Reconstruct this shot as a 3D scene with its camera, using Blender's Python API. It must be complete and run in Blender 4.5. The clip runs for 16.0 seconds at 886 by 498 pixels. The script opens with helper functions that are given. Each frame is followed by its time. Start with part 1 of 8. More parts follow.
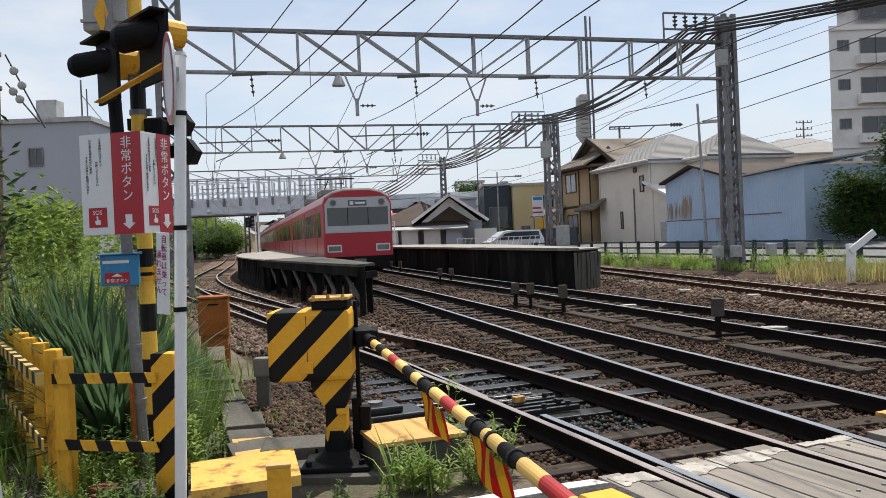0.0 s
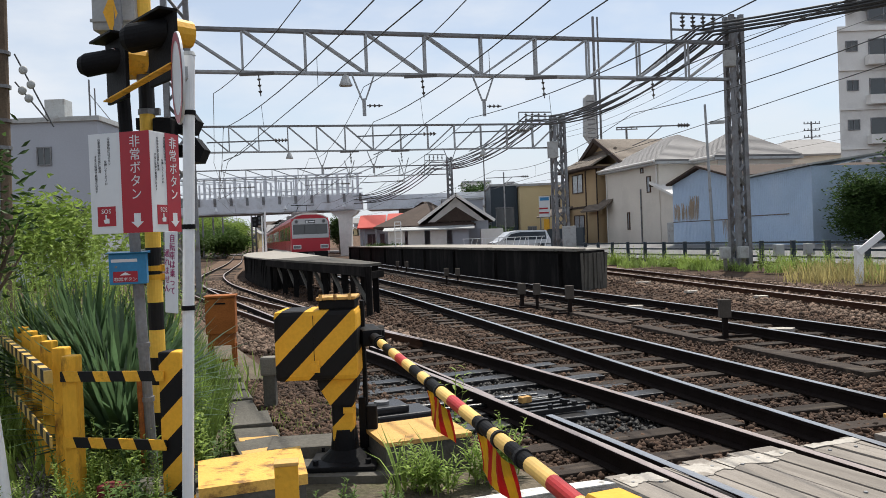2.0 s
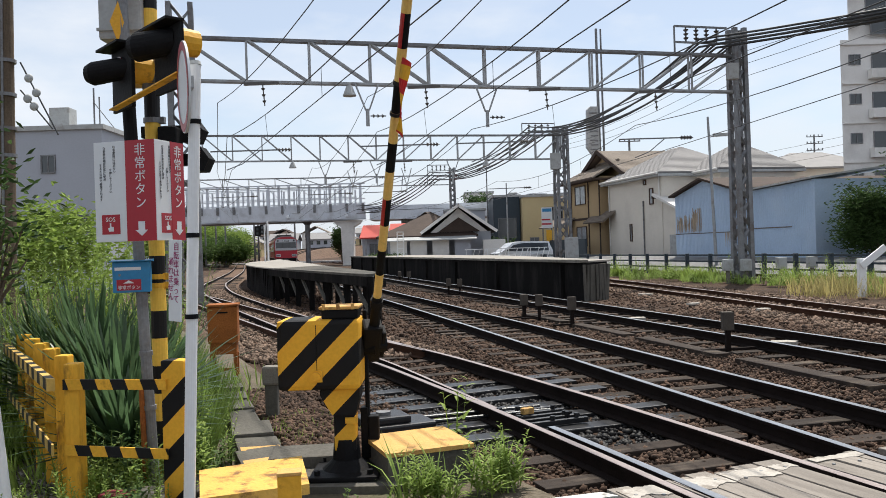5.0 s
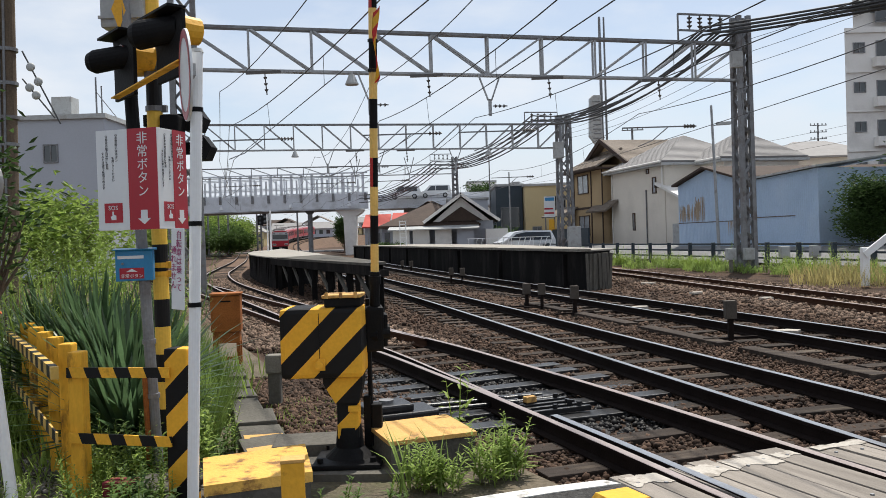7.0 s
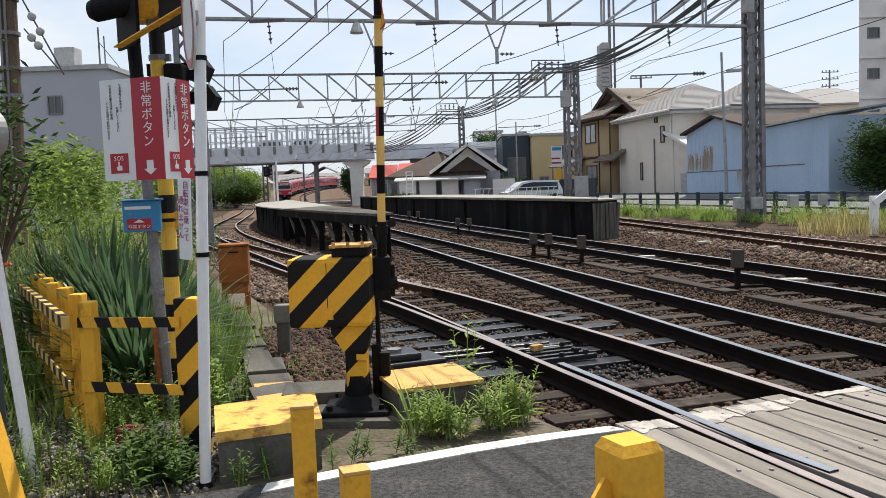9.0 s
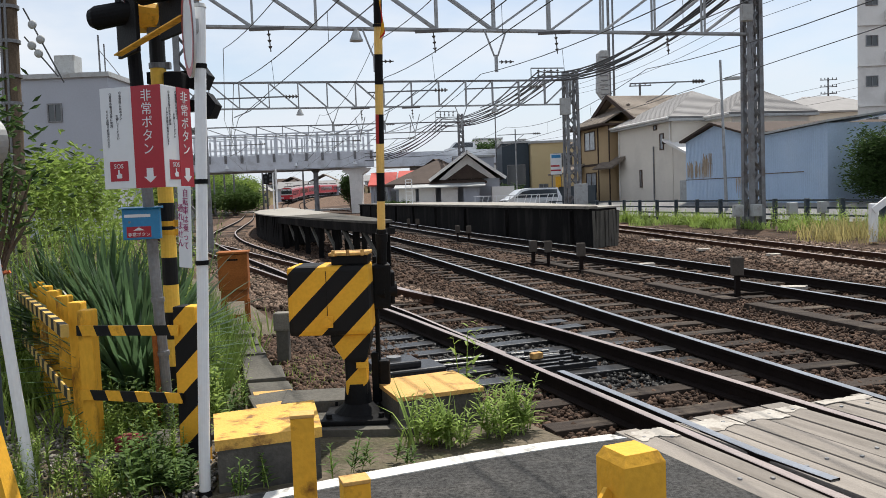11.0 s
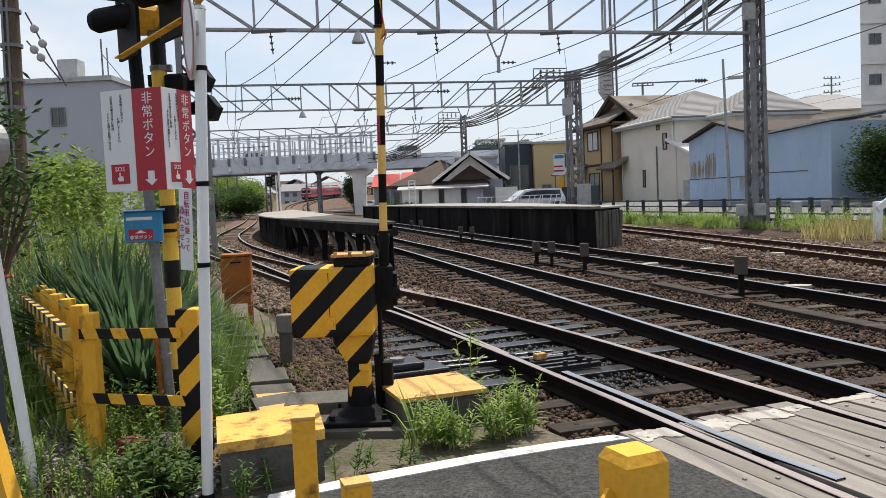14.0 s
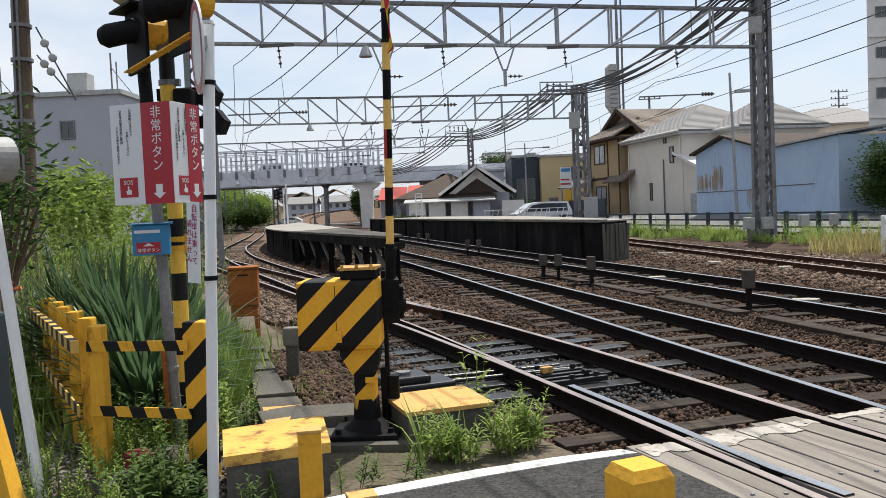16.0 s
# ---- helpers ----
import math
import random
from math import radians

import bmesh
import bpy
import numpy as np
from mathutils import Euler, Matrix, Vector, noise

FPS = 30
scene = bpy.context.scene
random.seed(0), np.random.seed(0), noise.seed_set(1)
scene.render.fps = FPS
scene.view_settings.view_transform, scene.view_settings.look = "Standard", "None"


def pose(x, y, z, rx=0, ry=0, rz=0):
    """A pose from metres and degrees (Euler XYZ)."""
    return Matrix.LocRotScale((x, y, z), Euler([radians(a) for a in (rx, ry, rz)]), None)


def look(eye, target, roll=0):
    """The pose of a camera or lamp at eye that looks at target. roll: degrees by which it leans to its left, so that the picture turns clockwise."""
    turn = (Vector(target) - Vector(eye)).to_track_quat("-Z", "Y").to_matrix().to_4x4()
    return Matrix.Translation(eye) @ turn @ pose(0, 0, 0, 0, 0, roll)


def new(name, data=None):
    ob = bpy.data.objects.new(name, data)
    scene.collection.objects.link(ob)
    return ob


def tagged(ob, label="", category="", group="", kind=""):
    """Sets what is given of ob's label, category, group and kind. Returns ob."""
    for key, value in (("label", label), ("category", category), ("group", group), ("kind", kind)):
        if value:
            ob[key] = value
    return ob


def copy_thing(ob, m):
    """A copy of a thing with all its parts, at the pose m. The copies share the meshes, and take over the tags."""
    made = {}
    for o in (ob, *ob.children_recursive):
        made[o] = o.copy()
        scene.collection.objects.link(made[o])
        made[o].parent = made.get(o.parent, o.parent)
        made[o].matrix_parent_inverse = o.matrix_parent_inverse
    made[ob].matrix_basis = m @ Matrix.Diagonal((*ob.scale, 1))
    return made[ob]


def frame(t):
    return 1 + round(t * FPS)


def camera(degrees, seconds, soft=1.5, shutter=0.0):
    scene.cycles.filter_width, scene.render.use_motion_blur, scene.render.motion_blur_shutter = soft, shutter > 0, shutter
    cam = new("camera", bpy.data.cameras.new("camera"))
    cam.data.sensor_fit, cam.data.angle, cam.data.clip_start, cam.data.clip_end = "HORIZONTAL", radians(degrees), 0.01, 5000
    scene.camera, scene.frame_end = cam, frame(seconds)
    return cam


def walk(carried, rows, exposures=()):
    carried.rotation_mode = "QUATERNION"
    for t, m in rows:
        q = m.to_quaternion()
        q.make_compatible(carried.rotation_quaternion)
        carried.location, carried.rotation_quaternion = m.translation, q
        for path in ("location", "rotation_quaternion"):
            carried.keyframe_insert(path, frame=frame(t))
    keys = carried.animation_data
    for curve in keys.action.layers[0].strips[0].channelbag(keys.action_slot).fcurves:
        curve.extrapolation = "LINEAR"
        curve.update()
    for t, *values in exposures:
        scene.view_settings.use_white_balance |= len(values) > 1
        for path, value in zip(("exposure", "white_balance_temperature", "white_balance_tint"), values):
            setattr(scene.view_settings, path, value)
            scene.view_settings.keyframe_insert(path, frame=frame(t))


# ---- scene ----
cam = camera(56.51, 16.0, soft=0.7)
walk(cam, [
    (0, pose(0.005, 0.004, 1.551, 89.18, 2.41, -0.40)),
    (0.5, pose(0.003, -0.000, 1.547, 89.23, 2.40, -0.37)),
    (1, pose(0.004, -0.007, 1.548, 89.27, 2.31, -0.24)),
    (1.5, pose(0.000, -0.000, 1.550, 89.20, 2.20, -0.03)),
    (2, pose(-0.000, -0.002, 1.549, 89.21, 2.22, 0.04)),
    (2.5, pose(0.003, -0.004, 1.548, 89.28, 2.39, -0.02)),
    (3, pose(-0.001, 0.000, 1.548, 89.38, 2.42, -0.10)),
    (3.5, pose(-0.002, -0.002, 1.547, 89.52, 2.30, -0.08)),
    (4, pose(-0.004, -0.003, 1.549, 89.73, 2.01, -0.02)),
    (6.5, pose(-0.013, 0.001, 1.547, 90.00, 1.84, 0.32)),
    (7, pose(-0.010, 0.003, 1.543, 89.20, 1.85, 0.37)),
    (7.5, pose(-0.008, 0.009, 1.533, 86.75, 1.70, 0.52)),
    (8, pose(-0.009, 0.013, 1.533, 85.48, 1.74, 0.74)),
    (8.5, pose(-0.008, 0.001, 1.534, 85.53, 1.96, 0.85)),
    (9, pose(-0.011, 0.008, 1.534, 85.79, 2.11, 0.83)),
    (11.5, pose(-0.014, 0.015, 1.537, 86.31, 2.14, 0.77)),
    (12, pose(-0.007, 0.018, 1.536, 86.24, 2.37, 0.76)),
    (12.5, pose(-0.006, 0.019, 1.534, 86.27, 2.52, 0.78)),
    (13, pose(0.001, 0.020, 1.534, 86.33, 2.51, 0.84)),
    (13.5, pose(-0.001, 0.023, 1.532, 86.33, 2.48, 0.94)),
    (14, pose(-0.005, 0.026, 1.533, 86.40, 2.50, 1.02)),
    (14.5, pose(-0.007, 0.022, 1.538, 86.76, 2.54, 1.13)),
    (15, pose(-0.003, 0.020, 1.537, 87.14, 2.61, 1.16)),
    (15.5, pose(-0.005, 0.032, 1.532, 87.29, 2.63, 1.22)),
    (16, pose(-0.003, 0.019, 1.536, 87.32, 2.45, 1.49)),
], exposures=[(0, 0.30), (2, 0.32), (3.5, 0.42), (4.2, 0.42), (6.5, 0.34), (7.5, 0.32), (9, 0.42), (11.5, 0.36), (16, 0.36)])

# ---- sky, sun ----
SUN_EL, SUN_ROT = 62.0, 24.0
world = bpy.data.worlds.new("sky")
scene.world = world
world.use_nodes = True
wn, wl = world.node_tree.nodes, world.node_tree.links
wn.clear()
w_out = wn.new("ShaderNodeOutputWorld")
w_bg = wn.new("ShaderNodeBackground")
w_sky = wn.new("ShaderNodeTexSky")
w_sky.sky_type, w_sky.sun_disc = "NISHITA", False
w_sky.sun_elevation, w_sky.sun_rotation = radians(SUN_EL), radians(SUN_ROT)
w_sky.air_density, w_sky.dust_density, w_sky.ozone_density = 1.0, 0.6, 1.2
w_co = wn.new("ShaderNodeTexCoord")
w_map = wn.new("ShaderNodeMapping")
w_map.inputs["Scale"].default_value = (1.6, 1.6, 4.2)
w_map.inputs["Location"].default_value = (0.35, 0.1, 0.25)
w_noise = wn.new("ShaderNodeTexNoise")
w_noise.inputs["Scale"].default_value, w_noise.inputs["Detail"].default_value = 2.3, 7
w_noise.inputs["Roughness"].default_value = 0.55
w_ramp = wn.new("ShaderNodeValToRGB")
w_ramp.color_ramp.elements[0].position, w_ramp.color_ramp.elements[1].position = 0.38, 0.68
w_ramp.color_ramp.elements[0].color, w_ramp.color_ramp.elements[1].color = (0.42, 0.42, 0.42, 1), (1, 1, 1, 1)
w_mix = wn.new("ShaderNodeMix")
w_mix.data_type = "RGBA"
w_mix.inputs["B"].default_value = (6.7, 7.05, 7.55, 1)
wl.new(w_co.outputs["Generated"], w_map.inputs["Vector"])
wl.new(w_map.outputs["Vector"], w_noise.inputs["Vector"])
wl.new(w_noise.outputs["Fac"], w_ramp.inputs["Fac"])
wl.new(w_ramp.outputs["Color"], w_mix.inputs["Factor"])
wl.new(w_sky.outputs["Color"], w_mix.inputs["A"])
# pale summer haze low over the town
w_sep = wn.new("ShaderNodeSeparateXYZ")
w_low = wn.new("ShaderNodeMapRange")
w_low.inputs["From Min"].default_value, w_low.inputs["From Max"].default_value = 0.0, 0.15
w_low.inputs["To Min"].default_value, w_low.inputs["To Max"].default_value = 0.95, 0.0
w_haze = wn.new("ShaderNodeMix")
w_haze.data_type = "RGBA"
w_haze.inputs["B"].default_value = (5.7, 6.15, 6.8, 1)
wl.new(w_co.outputs["Generated"], w_sep.inputs[0])
wl.new(w_sep.outputs["Z"], w_low.inputs["Value"])
wl.new(w_low.outputs["Result"], w_haze.inputs["Factor"])
wl.new(w_mix.outputs["Result"], w_haze.inputs["A"])
wl.new(w_haze.outputs["Result"], w_bg.inputs["Color"])
w_bg.inputs["Strength"].default_value = 0.1
wl.new(w_bg.outputs["Background"], w_out.inputs["Surface"])

sun = new("sun", bpy.data.lights.new("sun", "SUN"))
sun.data.energy, sun.data.angle, sun.data.color = 4.6, radians(0.6), (1.0, 0.95, 0.86)
_e, _a = radians(SUN_EL), radians(SUN_ROT)
SUN_DIR = Vector((math.sin(_a) * math.cos(_e), math.cos(_a) * math.cos(_e), math.sin(_e)))
sun.matrix_world = look(SUN_DIR * 60, (0, 0, 0))


# ---- materials ----
def mat(name, color, rough=0.7, metal=0.0, var=0.25, scale=6.0, fine=60.0, bump=0.2, tint=None, tint_amt=0.0,
        tint_scale=3.0, tint_lo=0.5, rand=0.0, island=0.0, spec=None, stretch=(1, 1, 1), bump_dist=0.01, thin=0.0):
    """A surface: base colour, two scales of variation, stains of a second colour, fine relief."""
    m = bpy.data.materials.new(name)
    m.use_nodes = True
    n, l = m.node_tree.nodes, m.node_tree.links
    b = n["Principled BSDF"]
    b.inputs["Roughness"].default_value, b.inputs["Metallic"].default_value = rough, metal
    b.inputs["Specular IOR Level"].default_value = spec if spec is not None else (0.5 if rough < 0.46 or metal else 0.18)
    co = n.new("ShaderNodeTexCoord")
    mp = n.new("ShaderNodeMapping")
    mp.inputs["Scale"].default_value = stretch
    l.new(co.outputs["Object"], mp.inputs["Vector"])
    oi = n.new("ShaderNodeObjectInfo")
    off = n.new("ShaderNodeVectorMath")
    off.operation = "ADD"
    sc = n.new("ShaderNodeVectorMath")
    sc.operation = "SCALE"
    sc.inputs[3].default_value = 17.0
    cmb = n.new("ShaderNodeCombineXYZ")
    for k in range(3):
        l.new(oi.outputs["Random"], cmb.inputs[k])
    l.new(cmb.outputs[0], sc.inputs[0])
    l.new(mp.outputs["Vector"], off.inputs[0])
    l.new(sc.outputs[0], off.inputs[1])
    n1 = n.new("ShaderNodeTexNoise")
    n1.inputs["Scale"].default_value, n1.inputs["Detail"].default_value = scale, 5
    n2 = n.new("ShaderNodeTexNoise")
    n2.inputs["Scale"].default_value, n2.inputs["Detail"].default_value = fine, 4
    l.new(off.outputs[0], n1.inputs["Vector"])
    l.new(off.outputs[0], n2.inputs["Vector"])
    add = n.new("ShaderNodeMath")
    add.operation = "ADD"
    l.new(n1.outputs["Fac"], add.inputs[0])
    l.new(n2.outputs["Fac"], add.inputs[1])
    rng = n.new("ShaderNodeMapRange")
    rng.inputs["From Min"].default_value, rng.inputs["From Max"].default_value = 0.65, 1.35
    rng.inputs["To Min"].default_value, rng.inputs["To Max"].default_value = 1 - var, 1 + var
    l.new(add.outputs[0], rng.inputs["Value"])
    val = rng.outputs["Result"]
    for amt, src in ((rand, "o"), (island, "i")):
        if amt:
            r2 = n.new("ShaderNodeMapRange")
            r2.inputs["To Min"].default_value, r2.inputs["To Max"].default_value = 1 - amt, 1 + amt
            if src == "o":
                l.new(oi.outputs["Random"], r2.inputs["Value"])
            else:
                g = n.new("ShaderNodeNewGeometry")
                l.new(g.outputs["Random Per Island"], r2.inputs["Value"])
            mu = n.new("ShaderNodeMath")
            mu.operation = "MULTIPLY"
            l.new(val, mu.inputs[0])
            l.new(r2.outputs["Result"], mu.inputs[1])
            val = mu.outputs[0]
    base = n.new("ShaderNodeRGB")
    base.outputs[0].default_value = (*color, 1)
    src = base.outputs[0]
    if tint:
        n3 = n.new("ShaderNodeTexNoise")
        n3.inputs["Scale"].default_value, n3.inputs["Detail"].default_value = tint_scale, 8
        n3.inputs["Roughness"].default_value = 0.65
        l.new(off.outputs[0], n3.inputs["Vector"])
        tr = n.new("ShaderNodeMapRange")
        tr.inputs["From Min"].default_value, tr.inputs["From Max"].default_value = tint_lo, tint_lo + 0.14
        tr.inputs["To Max"].default_value = tint_amt
        l.new(n3.outputs["Fac"], tr.inputs["Value"])
        mx = n.new("ShaderNodeMix")
        mx.data_type = "RGBA"
        mx.inputs["B"].default_value = (*tint, 1)
        l.new(tr.outputs["Result"], mx.inputs["Factor"])
        l.new(src, mx.inputs["A"])
        src = mx.outputs["Result"]
    vm = n.new("ShaderNodeVectorMath")
    vm.operation = "SCALE"
    l.new(src, vm.inputs[0])
    l.new(val, vm.inputs[3])
    l.new(vm.outputs[0], b.inputs["Base Color"])
    if bump:
        bp = n.new("ShaderNodeBump")
        bp.inputs["Strength"].default_value, bp.inputs["Distance"].default_value = bump, bump_dist
        l.new(n2.outputs["Fac"], bp.inputs["Height"])
        l.new(bp.outputs[0], b.inputs["Normal"])
    if thin:
        # light passes through thin leaves
        tl = n.new("ShaderNodeBsdfTranslucent")
        ms = n.new("ShaderNodeMixShader")
        ms.inputs[0].default_value = thin
        l.new(vm.outputs[0], tl.inputs["Color"])
        l.new(b.outputs[0], ms.inputs[1])
        l.new(tl.outputs[0], ms.inputs[2])
        l.new(ms.outputs[0], n["Material Output"].inputs["Surface"])
    return m


def striped(name, c1, c2, width, axis, ratio=0.5, slope=None, **kw):
    """Painted stripes of two colours, across the given direction of the thing's own space."""
    m = mat(name, c1, **kw)
    n, l = m.node_tree.nodes, m.node_tree.links
    b = n["Principled BSDF"]
    scaled = b.inputs["Base Color"].links[0].from_node
    co = n.new("ShaderNodeTexCoord")
    dt = n.new("ShaderNodeVectorMath")
    dt.operation = "DOT_PRODUCT"
    dt.inputs[1].default_value = axis
    l.new(co.outputs["Object"], dt.inputs[0])
    dv = n.new("ShaderNodeMath")
    dv.operation, dv.inputs[1].default_value = "DIVIDE", width
    l.new(dt.outputs["Value"], dv.inputs[0])
    fr = n.new("ShaderNodeMath")
    fr.operation = "FRACT"
    l.new(dv.outputs[0], fr.inputs[0])
    gt = n.new("ShaderNodeMath")
    gt.operation, gt.inputs[1].default_value = "GREATER_THAN", ratio
    l.new(fr.outputs[0], gt.inputs[0])
    mx = n.new("ShaderNodeMix")
    mx.data_type = "RGBA"
    old = scaled.inputs[0].links[0].from_socket
    mx.inputs["B"].default_value = (*c2, 1)
    l.new(gt.outputs[0], mx.inputs["Factor"])
    l.new(old, mx.inputs["A"])
    l.new(mx.outputs["Result"], scaled.inputs[0])
    return m


YEL, BLK = (0.74, 0.39, 0.04), (0.012, 0.012, 0.013)
M_BALLAST = mat("ballast", (0.07, 0.043, 0.029), 0.95, var=0.5, scale=3, fine=45, bump=1.0, tint=(0.022, 0.017, 0.014), tint_amt=0.7, tint_scale=0.7, bump_dist=0.03)
M_STONE = mat("ballast_stone", (0.075, 0.047, 0.033), 0.9, var=0.35, scale=8, fine=70, bump=0.4, island=0.8, tint=(0.03, 0.021, 0.017), tint_amt=0.6, tint_scale=0.5)
M_BALLAST_BROWN = mat("brown_ballast_stone", (0.15, 0.105, 0.078), 0.9, var=0.35, scale=8, fine=70, bump=0.4, island=0.75)
M_BALLAST_PALE = mat("rusty_ballast", (0.14, 0.092, 0.065), 0.95, var=0.45, scale=2, fine=24, bump=1.0, tint=(0.085, 0.055, 0.04), tint_amt=0.7, tint_scale=0.8, bump_dist=0.04)
M_GRAVEL = mat("grey_gravel", (0.20, 0.185, 0.165), 0.9, var=0.3, scale=8, fine=70, bump=0.4, island=0.7)
M_OILY_STONE = mat("oily_stone", (0.012, 0.011, 0.011), 0.6, var=0.4, scale=5, fine=50, bump=0.3, island=0.5, spec=0.25)
M_DIRT = mat("dirt", (0.115, 0.095, 0.07), 0.95, var=0.4, scale=2, fine=30, bump=0.8, tint=(0.06, 0.08, 0.025), tint_amt=0.7, tint_scale=0.9, bump_dist=0.02)
M_ASPHALT = mat("asphalt", (0.047, 0.046, 0.045), 0.9, var=1.0, scale=45, fine=220, bump=0.6, tint=(0.085, 0.08, 0.075), tint_amt=0.5, tint_scale=2.2)
M_ROAD = mat("pale_road", (0.30, 0.30, 0.30), 0.9, var=0.15, scale=0.6, fine=60, bump=0.2)
M_WHITE_LINE = mat("road_paint", (0.58, 0.57, 0.54), 0.7, var=0.12, scale=6, fine=90, bump=0.3, tint=(0.14, 0.13, 0.12), tint_amt=0.9, tint_scale=9, tint_lo=0.56)
M_OLD_PAINT = mat("old_deck_paint", (0.40, 0.37, 0.33), 0.8, var=0.2, scale=5, fine=60, bump=0.4, tint=(0.20, 0.175, 0.15), tint_amt=0.9, tint_scale=7, tint_lo=0.5)
M_RAIL_RUST = mat("rusty_rail_steel", (0.055, 0.028, 0.018), 0.85, var=0.4, scale=5, fine=80, bump=0.3, spec=0.06)
M_RAIL = mat("rail_steel_rust", (0.014, 0.010, 0.009), 0.8, 0.0, spec=0.06, var=0.35, scale=5, fine=80, bump=0.3)
M_RAILTOP = mat("rail_head_polished", (0.42, 0.43, 0.45), 0.30, 1.0, var=0.12, scale=3, fine=40, bump=0.05)
M_RAILTOP_RUST = mat("rail_head_rusty", (0.36, 0.30, 0.28), 0.38, 0.8, var=0.2, scale=5, fine=60, bump=0.1)
M_SLEEPER = mat("sleeper_wood", (0.036, 0.027, 0.022), 0.85, var=0.35, scale=4, fine=40, bump=0.6, rand=0.35, stretch=(0.5, 4, 4), tint=(0.11, 0.088, 0.066), tint_amt=0.65, tint_scale=2, tint_lo=0.54)
M_OILY = mat("oily_black_steel", (0.02, 0.02, 0.022), 0.35, 0.3, var=0.4, scale=5, fine=50, bump=0.3, rand=0.3)
M_DECK = mat("deck_plank", (0.235, 0.21, 0.185), 0.85, var=0.22, scale=3, fine=60, bump=0.4, rand=0.16, stretch=(5, 0.4, 5), tint=(0.17, 0.15, 0.13), tint_amt=0.6, tint_scale=2)
M_CONC = mat("concrete", (0.21, 0.195, 0.17), 0.9, var=0.22, scale=4, fine=60, bump=0.4, tint=(0.085, 0.08, 0.065), tint_amt=0.7, tint_scale=3)
M_CONC_DARK = mat("stained_concrete", (0.10, 0.094, 0.082), 0.92, var=0.3, scale=2, fine=40, bump=0.4, tint=(0.05, 0.048, 0.045), tint_amt=0.8, tint_scale=1.2)
M_PLATFORM_TOP = mat("platform_surface", (0.30, 0.28, 0.25), 0.9, var=0.15, scale=1.5, fine=60, bump=0.2)
# near-black base with slightly paler upright streaks, for walls, planks and posts alike
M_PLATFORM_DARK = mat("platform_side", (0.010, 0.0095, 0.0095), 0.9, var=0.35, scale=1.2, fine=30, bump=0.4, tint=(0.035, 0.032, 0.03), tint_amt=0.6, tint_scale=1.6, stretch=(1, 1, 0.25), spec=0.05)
M_STEEL = mat("galvanised_steel", (0.34, 0.35, 0.36), 0.55, 0.6, var=0.2, scale=3, fine=40, bump=0.15, tint=(0.16, 0.13, 0.11), tint_amt=0.5, tint_scale=2)
M_STEEL_DK = mat("weathered_steel", (0.20, 0.205, 0.215), 0.6, 0.5, var=0.25, scale=3, fine=40, bump=0.2, tint=(0.10, 0.07, 0.055), tint_amt=0.6, tint_scale=2)
M_BLACK = mat("black_paint", (0.009, 0.009, 0.010), 0.6, var=0.3, scale=8, fine=70, bump=0.2, spec=0.1)
M_RUBBER = mat("black_rubber", (0.02, 0.02, 0.021), 0.7, var=0.3, scale=8, fine=70, bump=0.2)
M_YELLOW = mat("yellow_paint", YEL, 0.5, var=0.12, scale=4, fine=50, bump=0.25, tint=(0.13, 0.055, 0.02), tint_amt=0.9, tint_scale=6, tint_lo=0.585)
M_YELLOW_WORN = mat("worn_yellow_paint", (0.58, 0.34, 0.11), 0.65, var=0.15, scale=4, fine=60, bump=0.4, tint=(0.17, 0.09, 0.045), tint_amt=0.85, tint_scale=5, tint_lo=0.52)
M_WHITE_PAINT = mat("white_paint", (0.78, 0.79, 0.80), 0.4, var=0.05, scale=3, fine=40, bump=0.08, tint=(0.35, 0.33, 0.30), tint_amt=0.5, tint_scale=9, tint_lo=0.66)
M_WIRE = mat("wire_dark", (0.05, 0.052, 0.055), 0.5, 0.3, var=0.1, bump=0)
M_INSUL = mat("insulator", (0.08, 0.07, 0.065), 0.35, var=0.15, bump=0.05)
M_RED = mat("red_enamel", (0.37, 0.008, 0.022), 0.35, var=0.06, scale=3, fine=30, bump=0.05)
M_TRAIN_RED = mat("train_red_paint", (0.40, 0.010, 0.026), 0.3, var=0.06, scale=1, fine=15, bump=0.03)
M_TRAIN_GREY = mat("train_grey_band", (0.45, 0.46, 0.48), 0.4, 0.2, var=0.06, scale=1, fine=15, bump=0.03)
M_TRAIN_ROOF = mat("train_roof", (0.22, 0.20, 0.20), 0.7, var=0.15, scale=1, fine=15, bump=0.1)
M_SIGN_WHITE = mat("sign_white", (0.68, 0.70, 0.72), 0.4, var=0.03, scale=3, fine=30, bump=0.02)
M_INK = mat("sign_ink", (0.10, 0.10, 0.11), 0.6, var=0.05, bump=0)
M_INK_RED = mat("sign_ink_purple_red", (0.34, 0.06, 0.16), 0.6, var=0.05, bump=0)
M_BLUE = mat("blue_enamel", (0.02, 0.20, 0.42), 0.4, var=0.12, scale=5, fine=50, bump=0.1)
M_GREYBOX = mat("grey_box_paint", (0.40, 0.41, 0.41), 0.5, var=0.12, scale=4, fine=40, bump=0.1, tint=(0.2, 0.17, 0.14), tint_amt=0.4, tint_scale=3)
M_RUSTBOX = mat("rust_brown_box", (0.30, 0.10, 0.025), 0.75, var=0.25, scale=5, fine=50, bump=0.3, tint=(0.12, 0.04, 0.015), tint_amt=0.7, tint_scale=3)
M_LEAF = mat("leaf_green", (0.10, 0.165, 0.045), 0.6, var=0.25, scale=1.5, fine=20, bump=0, island=0.35, thin=0.42)
